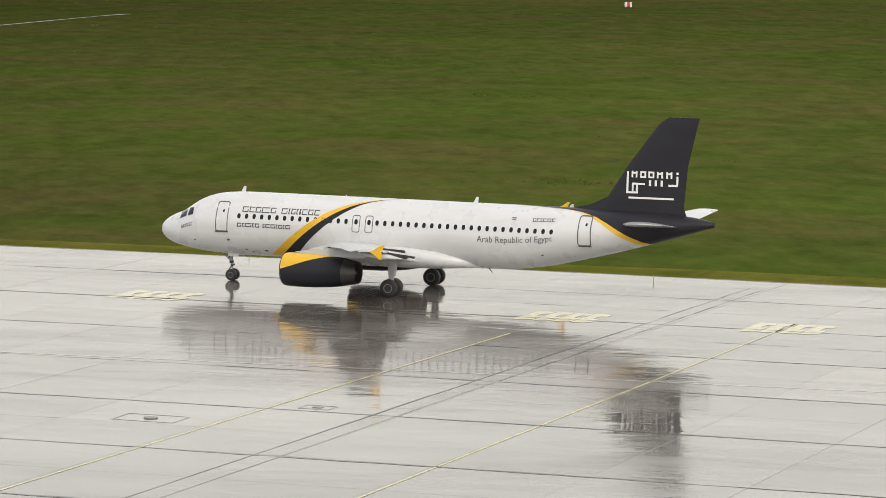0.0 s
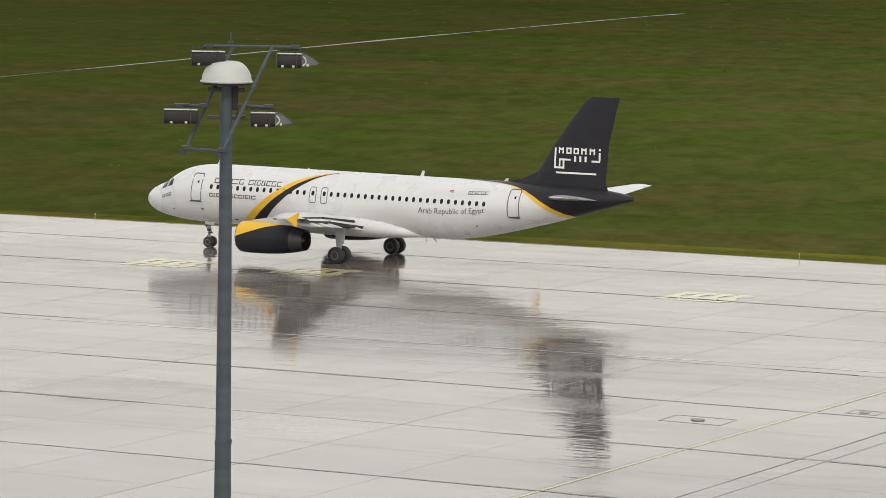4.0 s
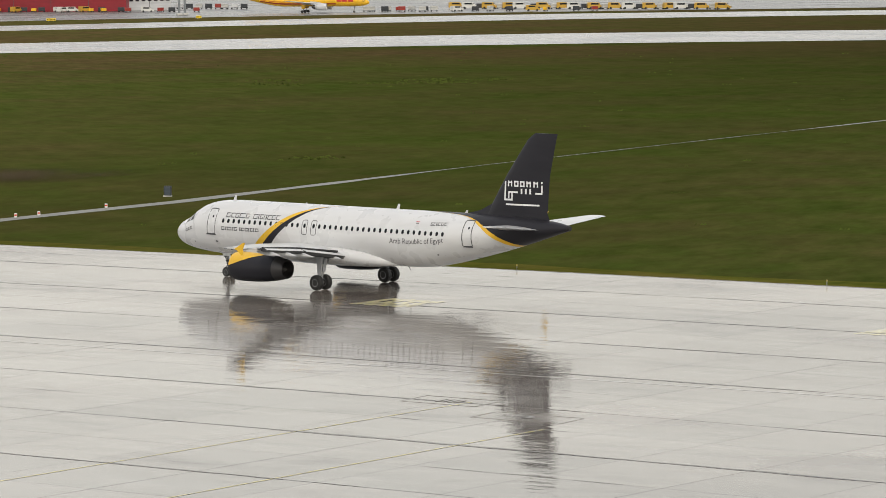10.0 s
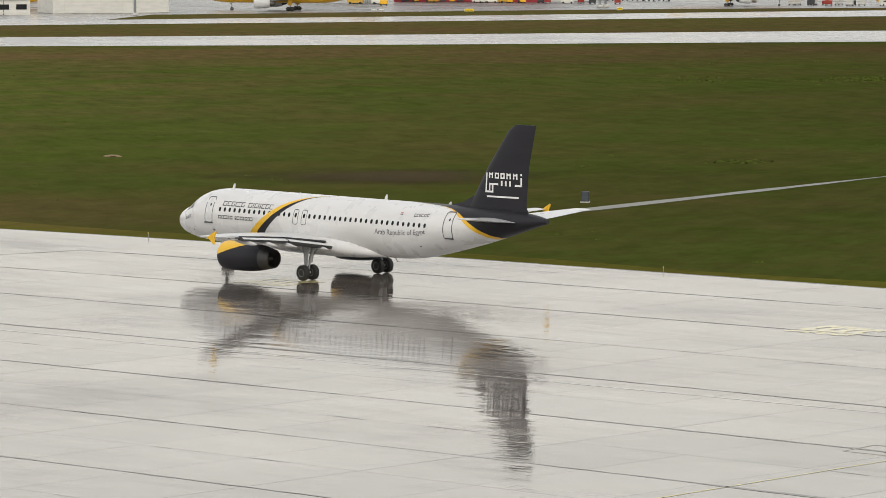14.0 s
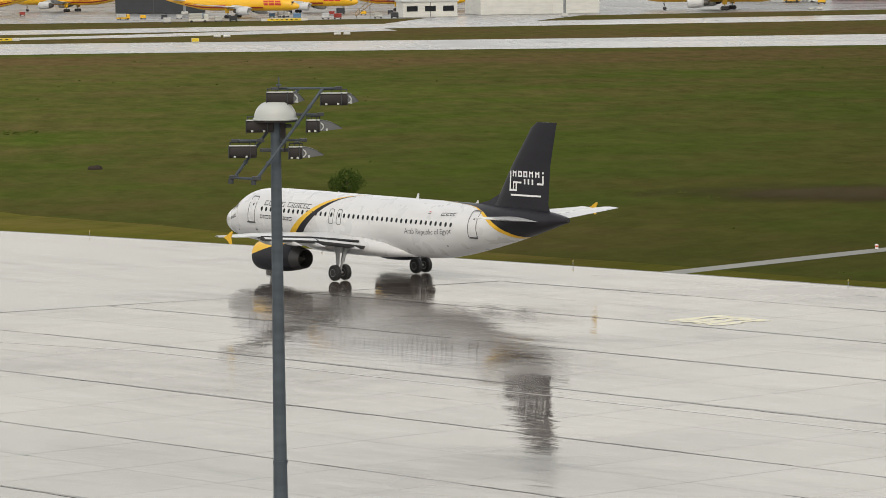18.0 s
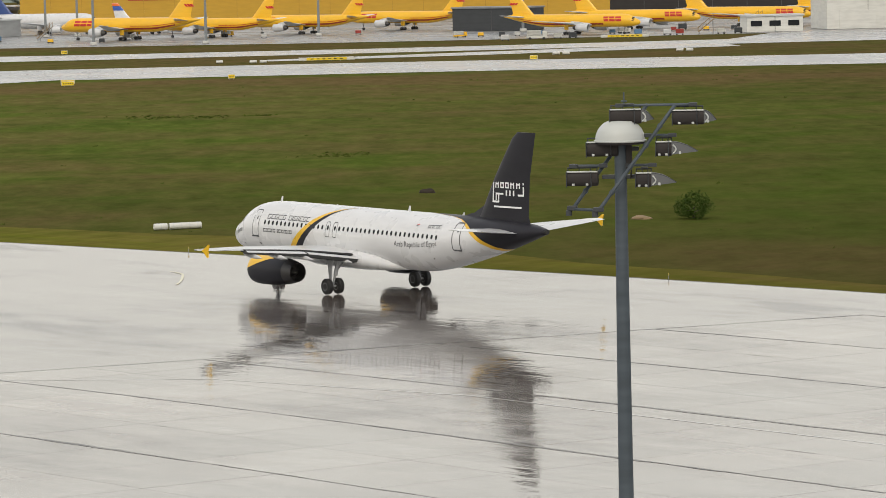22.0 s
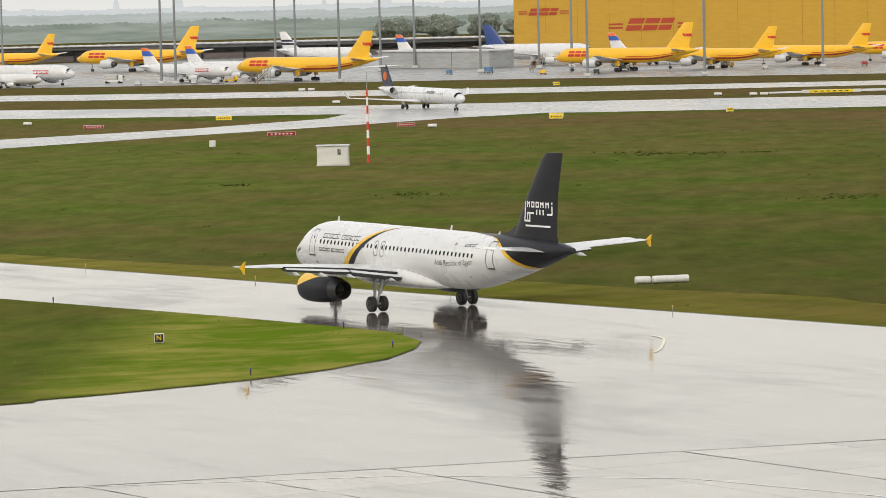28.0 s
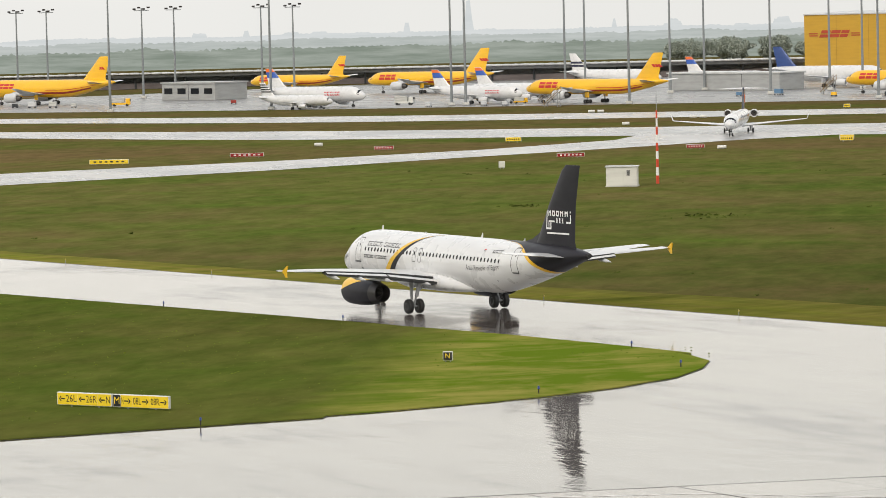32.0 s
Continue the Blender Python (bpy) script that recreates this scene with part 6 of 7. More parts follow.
# ---- vehicles and loads on the cargo apron ----
def cart(mbody, mload):
    ob = empty("baggage_cart")
    tagged(ob, "low cargo cart with a boxy load", "cart", "cargo carts")
    bm = bmesh.new()
    box(bm, (0, 0, 0.55), (3.2, 1.8, 0.2), bevel=0.04)
    part("bed", bm, mbody, ob)
    bm = bmesh.new()
    box(bm, (0, 0, 1.45), (2.9, 1.6, 1.6), bevel=0.15)
    part("container", bm, mload, ob)
    for sx in (-1, 1):
        for sy in (-1, 1):
            bm = bmesh.new()
            rod(bm, (sx * 1.1, sy * 0.7, 0.26), (sx * 1.1, sy * 0.9, 0.26), 0.26, seg=10)
            part("wheel", bm, M_RUBBER, ob)
    return ob


def loader(mbody):
    ob = empty("cargo_loader")
    tagged(ob, "cargo loader truck with a cab and raised deck", "truck", "apron trucks")
    bm = bmesh.new()
    box(bm, (0, 0, 0.9), (7.0, 2.4, 0.7), bevel=0.08)
    part("chassis", bm, mbody, ob)
    bm = bmesh.new()
    box(bm, (2.6, 0, 2.0), (1.6, 2.2, 1.6), bevel=0.15)
    cab = part("cab", bm, mbody, ob)
    bm = bmesh.new()
    box(bm, (3.42, 0, 2.3), (0.04, 1.8, 0.7))
    part("windscreen", bm, M_GLASS, cab)
    bm = bmesh.new()
    box(bm, (-1.0, 0, 2.2), (4.6, 2.3, 1.8), bevel=0.1)
    part("deck", bm, M_CONC, ob)
    for sx in (-2.4, 2.2):
        for sy in (-1, 1):
            bm = bmesh.new()
            rod(bm, (sx, sy * 0.95, 0.45), (sx, sy * 1.2, 0.45), 0.45, seg=12)
            part("wheel", bm, M_RUBBER, ob)
    return ob


def stairs():
    ob = empty("boarding_stairs")
    tagged(ob, "mobile stairs pushed against a parked jet", "stairs", "boarding stairs")
    for k in range(12):
        bm = bmesh.new()
        box(bm, (k * 0.32, 0, 0.6 + k * 0.26), (0.34, 1.4, 0.06))
        part("step", bm, M_CONC, ob)
    for sy in (-1, 1):
        bm = bmesh.new()
        rod(bm, (0, sy * 0.75, 0.6), (3.7, sy * 0.75, 3.6), 0.09, seg=6)
        rod(bm, (0, sy * 0.75, 1.6), (3.7, sy * 0.75, 4.6), 0.05, seg=6)
        for k in range(5):
            rod(bm, (k * 0.9, sy * 0.75, 0.6 + k * 0.73), (k * 0.9, sy * 0.75, 1.6 + k * 0.73), 0.04, seg=6)
        part("handrail", bm, M_EARTH, ob)
    for x in (0.2, 3.4):
        for sy in (-1, 1):
            bm = bmesh.new()
            rod(bm, (x, sy * 0.6, 0), (x, sy * 0.6, 0.6 + x * 0.75), 0.1, seg=6)
            part("leg", bm, M_STEEL, ob)
    return ob


def van(mbody):
    ob = empty("service_van")
    tagged(ob, "small service van parked on the cargo apron", "van", "service vans")
    bm = bmesh.new()
    loft(bm, [[(x, y, z) for x, z in ((-2.2, 0.35), (2.2, 0.35), (2.2, 0.95), (1.4, 1.15), (0.9, 1.85), (-2.1, 1.9), (-2.2, 1.2))] for y in (-0.9, 0.9)])
    body = part("body", bm, mbody, ob)
    for sy in (-1, 1):
        bm = bmesh.new()
        box(bm, (-0.3, sy * 0.905, 1.5), (2.2, 0.02, 0.45))
        part("side_window", bm, M_GLASS, body)
    bm = bmesh.new()
    box(bm, (1.17, 0, 1.5), (0.03, 1.5, 0.5), Matrix.Translation((0, 0, 0)))
    part("windscreen", bm, M_GLASS, body)
    for sx in (-1.4, 1.4):
        for sy in (-1, 1):
            bm = bmesh.new()
            rod(bm, (sx, sy * 0.75, 0.33), (sx, sy * 0.93, 0.33), 0.33, seg=12)
            part("wheel", bm, M_RUBBER, ob)
    return ob


v1, v2 = van(M_YELLOWVAN), van(M_CABIN)
v1.matrix_world, v2.matrix_world = pose(-455, 918, 0, 0, 0, 20), pose(-448, 919, 0, 0, 0, 15)
c1 = cart(M_STEEL, M_LGREY)
c2 = cart(M_STEEL, M_CONC)
c3 = cart(M_STEEL, M_MAROON)
l1, l2 = loader(M_CFREE), loader(M_CABIN)
s1 = stairs()
LOW = Matrix.Scale(0.68, 4)
c4 = cart(M_LAMPBODY2, M_LAMPBODY2)
c5 = cart(M_LAMPBODY2, M_CFREE)
c4.matrix_world, c5.matrix_world = pose(-520, 800, 0, 0, 0, 40) @ LOW, pose(-440, 905, 0, 0, 0, 30) @ LOW
c1.matrix_world, c2.matrix_world, c3.matrix_world = pose(-818, 608, 0, 0, 0, 40) @ LOW, pose(-812, 610, 0, 0, 0, 40) @ LOW, pose(-500, 806, 0, 0, 0, 30) @ LOW
l1.matrix_world, l2.matrix_world = pose(-800, 622, 0, 0, 0, 45) @ LOW, pose(-716, 642, 0, 0, 0, 30) @ LOW
s1.matrix_world = pose(-689, 660, 0, 0, 0, 20)
for x, y, a in ((-656, 720, 15), (-500, 798, 70)):
    copy_thing(s1, pose(x, y, 0, 0, 0, a))
rnd = random.Random(7)
for k, (x, y) in enumerate(((-824, 607), (-806, 612), (-778, 640), (-640, 707), (-628, 712), (-605, 745), (-594, 768), (-545, 752), (-541, 755), (-538, 757), (-516, 790), (-510, 795), (-506, 801))):
    copy_thing((c4, c2, c3, c5)[k % 4], pose(x, y, 0, 0, 0, 30 + 20 * rnd.random()) @ LOW)
for k, (x, y) in enumerate(((-690, 655), (-640, 735), (-625, 755), (-520, 775), (-548, 748))):
    copy_thing((l1, l2)[k % 2], pose(x, y, 0, 0, 0, 40 + 30 * rnd.random()) @ LOW)
c6 = cart(M_STEEL, M_CRATE)
c6.matrix_world = pose(-663.2, 713, 0, 0, 0, 5) @ LOW
for x, y in ((-668.5, 705.1), (-537.1, 765), (-521.6, 772.4)):
    copy_thing(c6, pose(x, y, 0, 0, 0, 20) @ LOW)
for x, y in ((-695.4, 631.5), (-686, 640), (-681, 642)):
    copy_thing(c1, pose(x, y, 0, 0, 0, 15) @ LOW)
copy_thing(s1, pose(-662.8, 637.5, 0, 0, 0, 20))
hall("hangar", "low dark hangar front behind the cargo stands", (-583, 792), (-562, 796), 8, 5.5, M_LAMPBODY2, M_PIERDARK)
copy_thing(l2, pose(-516.4, 734.5, 0, 0, 0, 40))
for k, x, y in ((0, -519.5, 726.5), (1, -514.2, 739.5), (4, -512.2, 742.6), (3, -507.5, 762.2), (0, -500.2, 763.4), (2, -497.6, 764.6), (1, -490.8, 771.6), (4, -487.8, 774.2)):
    copy_thing((c1, c2, c3, c6, c4)[k], pose(x, y, 0, 0, 0, 40) @ Matrix.Scale(0.9, 4))
copy_thing(s1, pose(-494.6, 767.8, 0, 0, 0, 35))
# small vehicles and loads parked along the cargo buildings
for k, x, y in ((1, -452, 943), (1, -449.5, 944), (3, -448, 942), (1, -445.5, 945), (0, -443, 943), (1, -441.5, 945), (3, -438, 944), (1, -436.5, 946), (2, -431, 946), (2, -429.2, 944), (2, -427, 946),
                (0, -423.5, 947), (3, -421, 945), (1, -419, 948), (3, -417.5, 946), (1, -413, 948), (4, -410, 946), (2, -405, 948), (4, -401, 948), (1, -398, 949), (4, -391, 950),
                (5, -342, 958), (5, -338, 960), (4, -335, 961), (5, -331.5, 962), (1, -328, 963), (5, -325, 962), (2, -319, 964), (1, -314, 965), (5, -310, 966), (1, -305, 968), (0, -299, 970), (3, -295, 969), (1, -287, 972), (4, -282, 973)):
    copy_thing((v1, c4, v2, c5, c3, c2)[k], pose(x, y, 0, 0, 0, 90 * rnd.random()) @ Matrix.Scale((0.85, 0.9, 0.8, 0.75, 0.85, 1.0)[k], 4))
for k, (x, y) in enumerate(((-328, 990), (-324, 990), (-321, 990), (-318, 990), (-315, 990), (-312, 990), (-309, 990), (-305, 990), (-302, 990), (-299, 990), (-296, 990), (-293, 990), (-290, 990), (-287, 990), (-284, 990), (-281, 990), (-277, 990), (-274, 990), (-271, 990), (-268, 990), (-265, 990), (-262, 990), (-259, 990), (-256, 990), (-253, 990), (-250, 990))):
    copy_thing((v1, v2, c4, v1, c2)[k % 5], pose(x, y, 0, 0, 0, 5 + 30 * rnd.random()))
for k, (x, y) in enumerate(((-343, 957), (-338, 958), (-333, 958), (-327, 958), (-410, 983), (-407, 983), (-404, 983), (-401, 983), (-398, 983), (-396, 983), (-393, 983), (-390, 983))):
    copy_thing((c2, c4, c3, c2, c1, c4)[k % 6], pose(x, y, 0, 0, 0, 10 + 15 * rnd.random()))


# ---- distance: hazy woods and a faint skyline ----
def skyline(name, R, base, prof, material, label):
    bm = bmesh.new()
    n = 3600
    a0, a1 = 5, 100
    lo, hi = [], []
    for i in range(n + 1):
        a = math.radians(a0 + (a1 - a0) * i / n)
        x, y = -40 - R * math.sin(a), 60 + R * math.cos(a)
        lo.append((x, y, base))
        hi.append((x, y, prof(a0 + (a1 - a0) * i / n)))
    loft(bm, [lo, hi], False, False)
    return tagged(part(name, bm, material), label, "backdrop", kind="structure")


def wood(z, amp, fr, seed):
    return lambda a: z + amp * (0.6 * noise.noise((a * fr, seed, 0)) + 0.3 * noise.noise((a * fr * 4, seed, 2)) + 0.3 * noise.noise((a * fr * 17, seed, 4)) + 0.25 * noise.noise((a * fr * 55, seed, 6)))


def city(a):
    z = -8.5 + 2.2 * noise.noise((a * 0.8, 2, 0))
    for c, w, h in ((48.3, 0.075, 13), (48.28, 0.035, 19), (49.2, 0.05, 9), (51.6, 0.04, 6), (46.1, 0.03, 9), (45.2, 0.09, 5), (40.9, 0.035, 26), (43.6, 0.12, 5), (38, 0.2, 4), (52.3, 0.1, 4)):
        if abs(a - c) < w:
            z += h
    k = int(a / 0.21)
    z += 5.0 * max(0.0, noise.noise((k * 0.77, 9, 0))) + 1.2 * noise.noise((a * 30, 4, 0))
    return z


# each layer carries its share of haze in its emission colour
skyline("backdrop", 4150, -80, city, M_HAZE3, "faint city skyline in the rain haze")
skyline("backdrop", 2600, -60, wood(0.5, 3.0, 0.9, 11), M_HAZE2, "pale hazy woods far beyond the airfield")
skyline("backdrop", 1480, -20, wood(7.4, 2.6, 1.1, 5), M_HAZE1, "hazy grey-green woods beyond the airfield")


# ---- floodlight masts on the near apron ----
def floodlight(length):
    """A rounded floodlight drum along x, flattened on top."""
    bm = bmesh.new()
    r = []
    for x, k in ((-length / 2, 0.82), (-length / 2 + 0.03, 0.96), (-length / 2 + 0.08, 1.0), (length / 2 - 0.08, 1.0), (length / 2 - 0.03, 0.96), (length / 2, 0.82)):
        ring = []
        for a in range(0, 360, 20):
            c, d = math.cos(radians(a)), math.sin(radians(a))
            q = (abs(c) ** 3.2 + abs(d) ** 3.2) ** (-1 / 3.2)
            ring.append((x, 0.30 * k * q * c, 0.295 * k * q * d - 0.01))
        r.append(ring)
    loft(bm, r)
    return bm


def flood_mast(x, y, a, H, rails, bars, lamps, size=1.0):
    """rails: (bottom x, top x) of two slanted rails; bars: (from x, to x, height); lamps: (x, height, visor)."""
    ob = empty("floodlight_mast", pose(x, y, 0, 0, 0, a) @ Matrix.Scale(size, 4))
    tagged(ob, "tall grey floodlight mast with a pale dome on top", "lamp post", "near floodlight masts")
    bm = bmesh.new()
    rod(bm, (0, 0, 0), (0, 0, 3.6), 0.36, 0.325, 16)
    part("lower_pole", bm, M_MAST, ob, smooth=True)
    bm = bmesh.new()
    rod(bm, (0, 0, 3.5), (0, 0, H), 0.315, 0.235, 16)
    part("upper_pole", bm, M_MAST, ob, smooth=True)
    bm = bmesh.new()
    rod(bm, (0, 0, 3.45), (0, 0, 3.62), 0.345, 0.345, 16)
    box(bm, (0.3, -0.12, 3.62), (0.12, 0.1, 0.14), bevel=0.01)
    part("joint_collar", bm, M_MAST, ob)
    bm = bmesh.new()
    box(bm, (0, 0, 0.15), (1.4, 1.4, 0.3), bevel=0.04)
    part("foot_plate", bm, M_CONC, ob)
    for k in range(8):
        q = math.radians(45 * k)
        bm = bmesh.new()
        rod(bm, (0.5 * math.cos(q), 0.5 * math.sin(q), 0.3), (0.5 * math.cos(q), 0.5 * math.sin(q), 0.42), 0.035, seg=6)
        part("anchor_bolt", bm, M_STEEL, ob)
    bm = bmesh.new()
    prof = [(0.0, 1.05), (0.05, 1.07), (0.08, 1.01), (0.28, 0.975), (0.48, 0.895), (0.65, 0.77), (0.77, 0.62), (0.83, 0.47), (0.85, 0.32), (0.86, 0.02)]
    lathe(bm, prof, Matrix.Translation((0, 0, H)) @ Matrix.Rotation(radians(-90), 4, "Y"), 32)
    dome = part("dome", bm, M_DOME, ob, "pale grey half-round dome", smooth=True)
    bm = bmesh.new()
    rod(bm, (0, 0, H - 0.1), (0, 0, H + 0.02), 0.98, 1.04, 28)
    part("dome_ring", bm, M_LAMPBODY, dome)
    bm = bmesh.new()
    box(bm, (0.34, 0.05, H - 0.62), (0.26, 0.3, 1.0), bevel=0.04)
    rod(bm, (0.46, -0.1, H - 1.0), (0.40, -0.1, H - 1.5), 0.03, seg=6)
    part("winch_box", bm, M_LAMPBODY, ob, "dark winch housing beneath the dome")
    bm = bmesh.new()
    rod(bm, (0.15, 0.7, H + 1.35), (0.15, 0.7, H + 1.95), 0.035, seg=6)
    rod(bm, (0.15, 0.7, H + 1.55), (0.15, 0.7, H + 1.62), 0.12, seg=8)
    part("lightning_rod", bm, M_MAST, ob)
    z0, z1 = H - 2.75, H + 1.45
    for k, (xa, xb) in enumerate(rails):
        yy = 0.5 if k == 0 else -0.5
        bm = bmesh.new()
        rod(bm, (xa, yy - 0.35, z0), (xb, yy + 0.35, z1), 0.075, seg=8)
        for q in (0.18, 0.42, 0.62, 0.8):
            c = Vector((xa, yy - 0.35, z0)).lerp(Vector((xb, yy + 0.35, z1)), q)
            d = (Vector((xb, yy + 0.35, z1)) - Vector((xa, yy - 0.35, z0))).normalized()
            rod(bm, c - d * 0.07, c + d * 0.07, 0.105, seg=8)
        rail = part("rail", bm, M_MAST, ob)
        bm = bmesh.new()
        box(bm, (xa + 0.02, yy - 0.35, z0 + 0.08), (0.42, 0.3, 0.18), bevel=0.03)
        rod(bm, (xa - 0.12, yy - 0.35, z0), (xa - 0.12, yy - 0.35, z0 - 0.22), 0.13, seg=10)
        part("end_cap", bm, M_LAMPBODY2, rail)
    for xa, xb, z in bars:
        bm = bmesh.new()
        rod(bm, (xa, 0.05, H + z), (xb, -0.05, H + z), 0.055, seg=8)
        bar_ = part("crossbar", bm, M_MAST, ob)
        for xx in (xa, xb):
            bm = bmesh.new()
            box(bm, (xx, 0, H + z), (0.34, 0.26, 0.15), bevel=0.02)
            part("clamp", bm, M_LAMPBODY2, bar_)
    bm = bmesh.new()
    rod(bm, (rails[0][0], 0.15, z0 + 0.05), (rails[1][0], -0.85, z0 + 0.05), 0.06, seg=8)
    part("crossbar", bm, M_MAST, ob)
    for z in (-1.42, -0.3):
        bm = bmesh.new()
        box(bm, (0, 0.1, H + z), (1.5, 0.3, 0.16), bevel=0.03)
        part("rail_bracket", bm, M_LAMPBODY2, ob)
    shared = {}
    for lx, lz, visor, length in lamps:
        if length in shared:
            lamp = tagged(new("floodlight", shared[length]), "dark floodlight housing")
            lamp.parent = ob
        else:
            lamp = part("floodlight", floodlight(length), M_LAMPBODY, ob, "dark floodlight housing", smooth=True)
            shared[length] = lamp.data
        lamp.location = (lx, -0.05, H + lz)
        e = length / 2
        # added pale strip paints the bright highlight along the housing's top edge
        bm = bmesh.new()
        box(bm, (0, -0.16, 0.275), (length * 0.96, 0.24, 0.05), bevel=0.015)
        part("top_highlight", bm, M_DOME, lamp, "pale strip painted as a highlight on the housing top")
        bm = bmesh.new()
        rod(bm, (-e * 0.95, 0.1, 0.42), (e * 0.95, 0.1, 0.42), 0.028, seg=6)
        for sx in (-0.9, -0.2, 0.5, 0.9):
            rod(bm, (sx * e, 0.1, 0.24), (sx * e, 0.1, 0.44), 0.025, seg=6)
        box(bm, (0.12 * e, 0.1, 0.47), (0.8 * e, 0.2, 0.07), bevel=0.02)
        part("bracket", bm, M_LAMPBODY2, lamp)
        for sx in (-0.98, 0.55):
            bm = bmesh.new()
            box(bm, (sx * e, -0.02, -0.02), (0.035, 0.63, 0.62), bevel=0.01)
            part("clamp_band", bm, M_LAMPBODY2, lamp)
        if visor:
            n = 8
            rr = []
            for i in range(n + 1):
                q = i / n
                xx = e - 0.02 + visor * q
                top_ = 0.27 - 0.40 * q ** 1.9
                w = 0.29 * (1 - q ** 2.2) + 0.02
                rr.append([(xx, -w, -0.24 + 0.10 * q), (xx, w, -0.24 + 0.10 * q), (xx, w * 0.75, top_), (xx, -w * 0.75, top_)])
            bm = bmesh.new()
            loft(bm, rr)
            part("visor", bm, M_VISOR, lamp, "grey glare visor")
            bm = bmesh.new()
            for i in range(n):
                rod(bm, rr[i][3], rr[i + 1][3], 0.015, seg=5)
            part("visor_rim", bm, M_LAMPBODY2, lamp)
            bm = bmesh.new()
            arc_ = [(e + 0.03 + 0.13 * math.sin(math.pi * k / 6), -0.318, -0.2 + 0.36 * k / 6) for k in range(7)]
            for p, q in zip(arc_, arc_[1:]):
                rod(bm, p, q, 0.03, seg=6)
            part("lens_ring", bm, M_DOME, lamp, "pale curved lens edge")
            bm = bmesh.new()
            box(bm, (e + visor * 0.30, -0.29, -0.17), (0.09, 0.05, 0.11), bevel=0.01)
            part("latch", bm, M_DOME, lamp)
        for sx in (-0.55, 0.3):
            bm = bmesh.new()
            box(bm, (sx * e, -0.31, -0.23), (0.11, 0.05, 0.09), bevel=0.02)
            part("latch", bm, M_DOME, lamp)
    return ob


flood_mast(-5.58, 105.35, 12, 18.14, ((-1.62, 0.28), (-0.16, 1.82)), ((-0.7, 2.75, 1.45), (-1.9, -0.9, -0.95), (0.6, 1.7, -0.95)),
           ((-0.74, 0.96, 0, 1.38), (2.5, 0.91, 0.72, 1.02), (-1.82, -1.38, 0, 1.38), (1.46, -1.47, 0.72, 1.02)))
flood_mast(-91.9, 142.8, 32, 19.66, ((-2.0, 1.1), (-0.9, 2.24)), ((0.0, 2.95, 1.45), (1.1, 2.1, 0.23), (-1.9, -0.7, -0.96), (0.3, 1.28, -0.96)),
           ((0.24, 1.02, 0.5, 1.3), (2.75, 0.95, 0.5, 1.3), (-0.72, -0.28, 0, 1.3), (1.76, -0.30, 1.05, 0.66), (-1.54, -1.46, 0, 1.3), (0.93, -1.54, 1.0, 0.66)), 0.902)


# ---- airfield signs ----
def arrow(bm, x, z, s, left):
    d = -1 if left else 1
    y = -0.135

    def quad(pts):
        bm.faces.new([bm.verts.new((x + d * a * s, y, z + b * s)) for a, b in pts])
    quad(((-0.5, -0.09), (0.2, -0.09), (0.2, 0.09), (-0.5, 0.09)))
    quad(((0.1, 0.34), (0.28, 0.34), (0.55, 0.0), (0.33, 0.0)))
    quad(((0.1, -0.34), (0.28, -0.34), (0.55, 0.0), (0.33, 0.0)))


def taxi_sign(x, y, a, boxes, label, height=0.72):
    """boxes: (start, width, [(panel start, width, face, ink, text, arrow)])."""
    ob = empty("taxiway_sign", pose(x, y, 0, 0, 0, a))
    tagged(ob, label, "sign", "taxiway signs")
    for b0, bw, panels in boxes:
        bm = bmesh.new()
        box(bm, (b0 + bw / 2, 0, 0.14 + height / 2), (bw, 0.24, height), bevel=0.04)
        cab = part("cabinet", bm, M_CABIN, ob)
        for k in range(max(2, int(bw / 1.8))):
            bm = bmesh.new()
            n = max(2, int(bw / 1.8))
            rod(bm, (b0 + bw * (k + 0.5) / n, 0, -0.06), (b0 + bw * (k + 0.5) / n, 0, 0.16), 0.05, seg=6)
            part("leg", bm, M_STEEL, ob)
        for p0, pw, face, ink, text, arr in panels:
            bm = bmesh.new()
            box(bm, (p0 + pw / 2, -0.124, 0.14 + height / 2), (pw - 0.02, 0.012, height - 0.08))
            pan = part("face_panel", bm, face, cab)
            cx = p0 + pw / 2
            if arr:
                bm = bmesh.new()
                ax = p0 + 0.36 if arr == "l" else p0 + pw - 0.36
                arrow(bm, ax, 0.14 + height / 2, 0.44, arr == "l")
                part("arrow", bm, ink, pan)
                cx += 0.29 if arr == "l" else -0.29
            if text == "|":
                bm = bmesh.new()
                for k in range(6):
                    box(bm, (p0 + pw * (0.14 + 0.144 * k), -0.135, 0.14 + height / 2), (pw * 0.07, 0.006, height * 0.30))
                tagged(part("text_bars", bm, ink, pan), "plain bars in place of small lettering", kind="stuff")
            elif text:
                t = text_mesh(text, height * 0.78, 0.0)
                wide = max(v.co.x for v in t.verts) - min(v.co.x for v in t.verts)
                fit_ = min(1.0, (pw - (0.72 if arr else 0.14)) / wide)
                for v in t.verts:
                    v.co = Vector((cx + v.co.x * fit_, -0.136, 0.14 + height / 2 + v.co.y))
                part("lettering", t, ink, pan, "sign lettering " + text)
    return ob


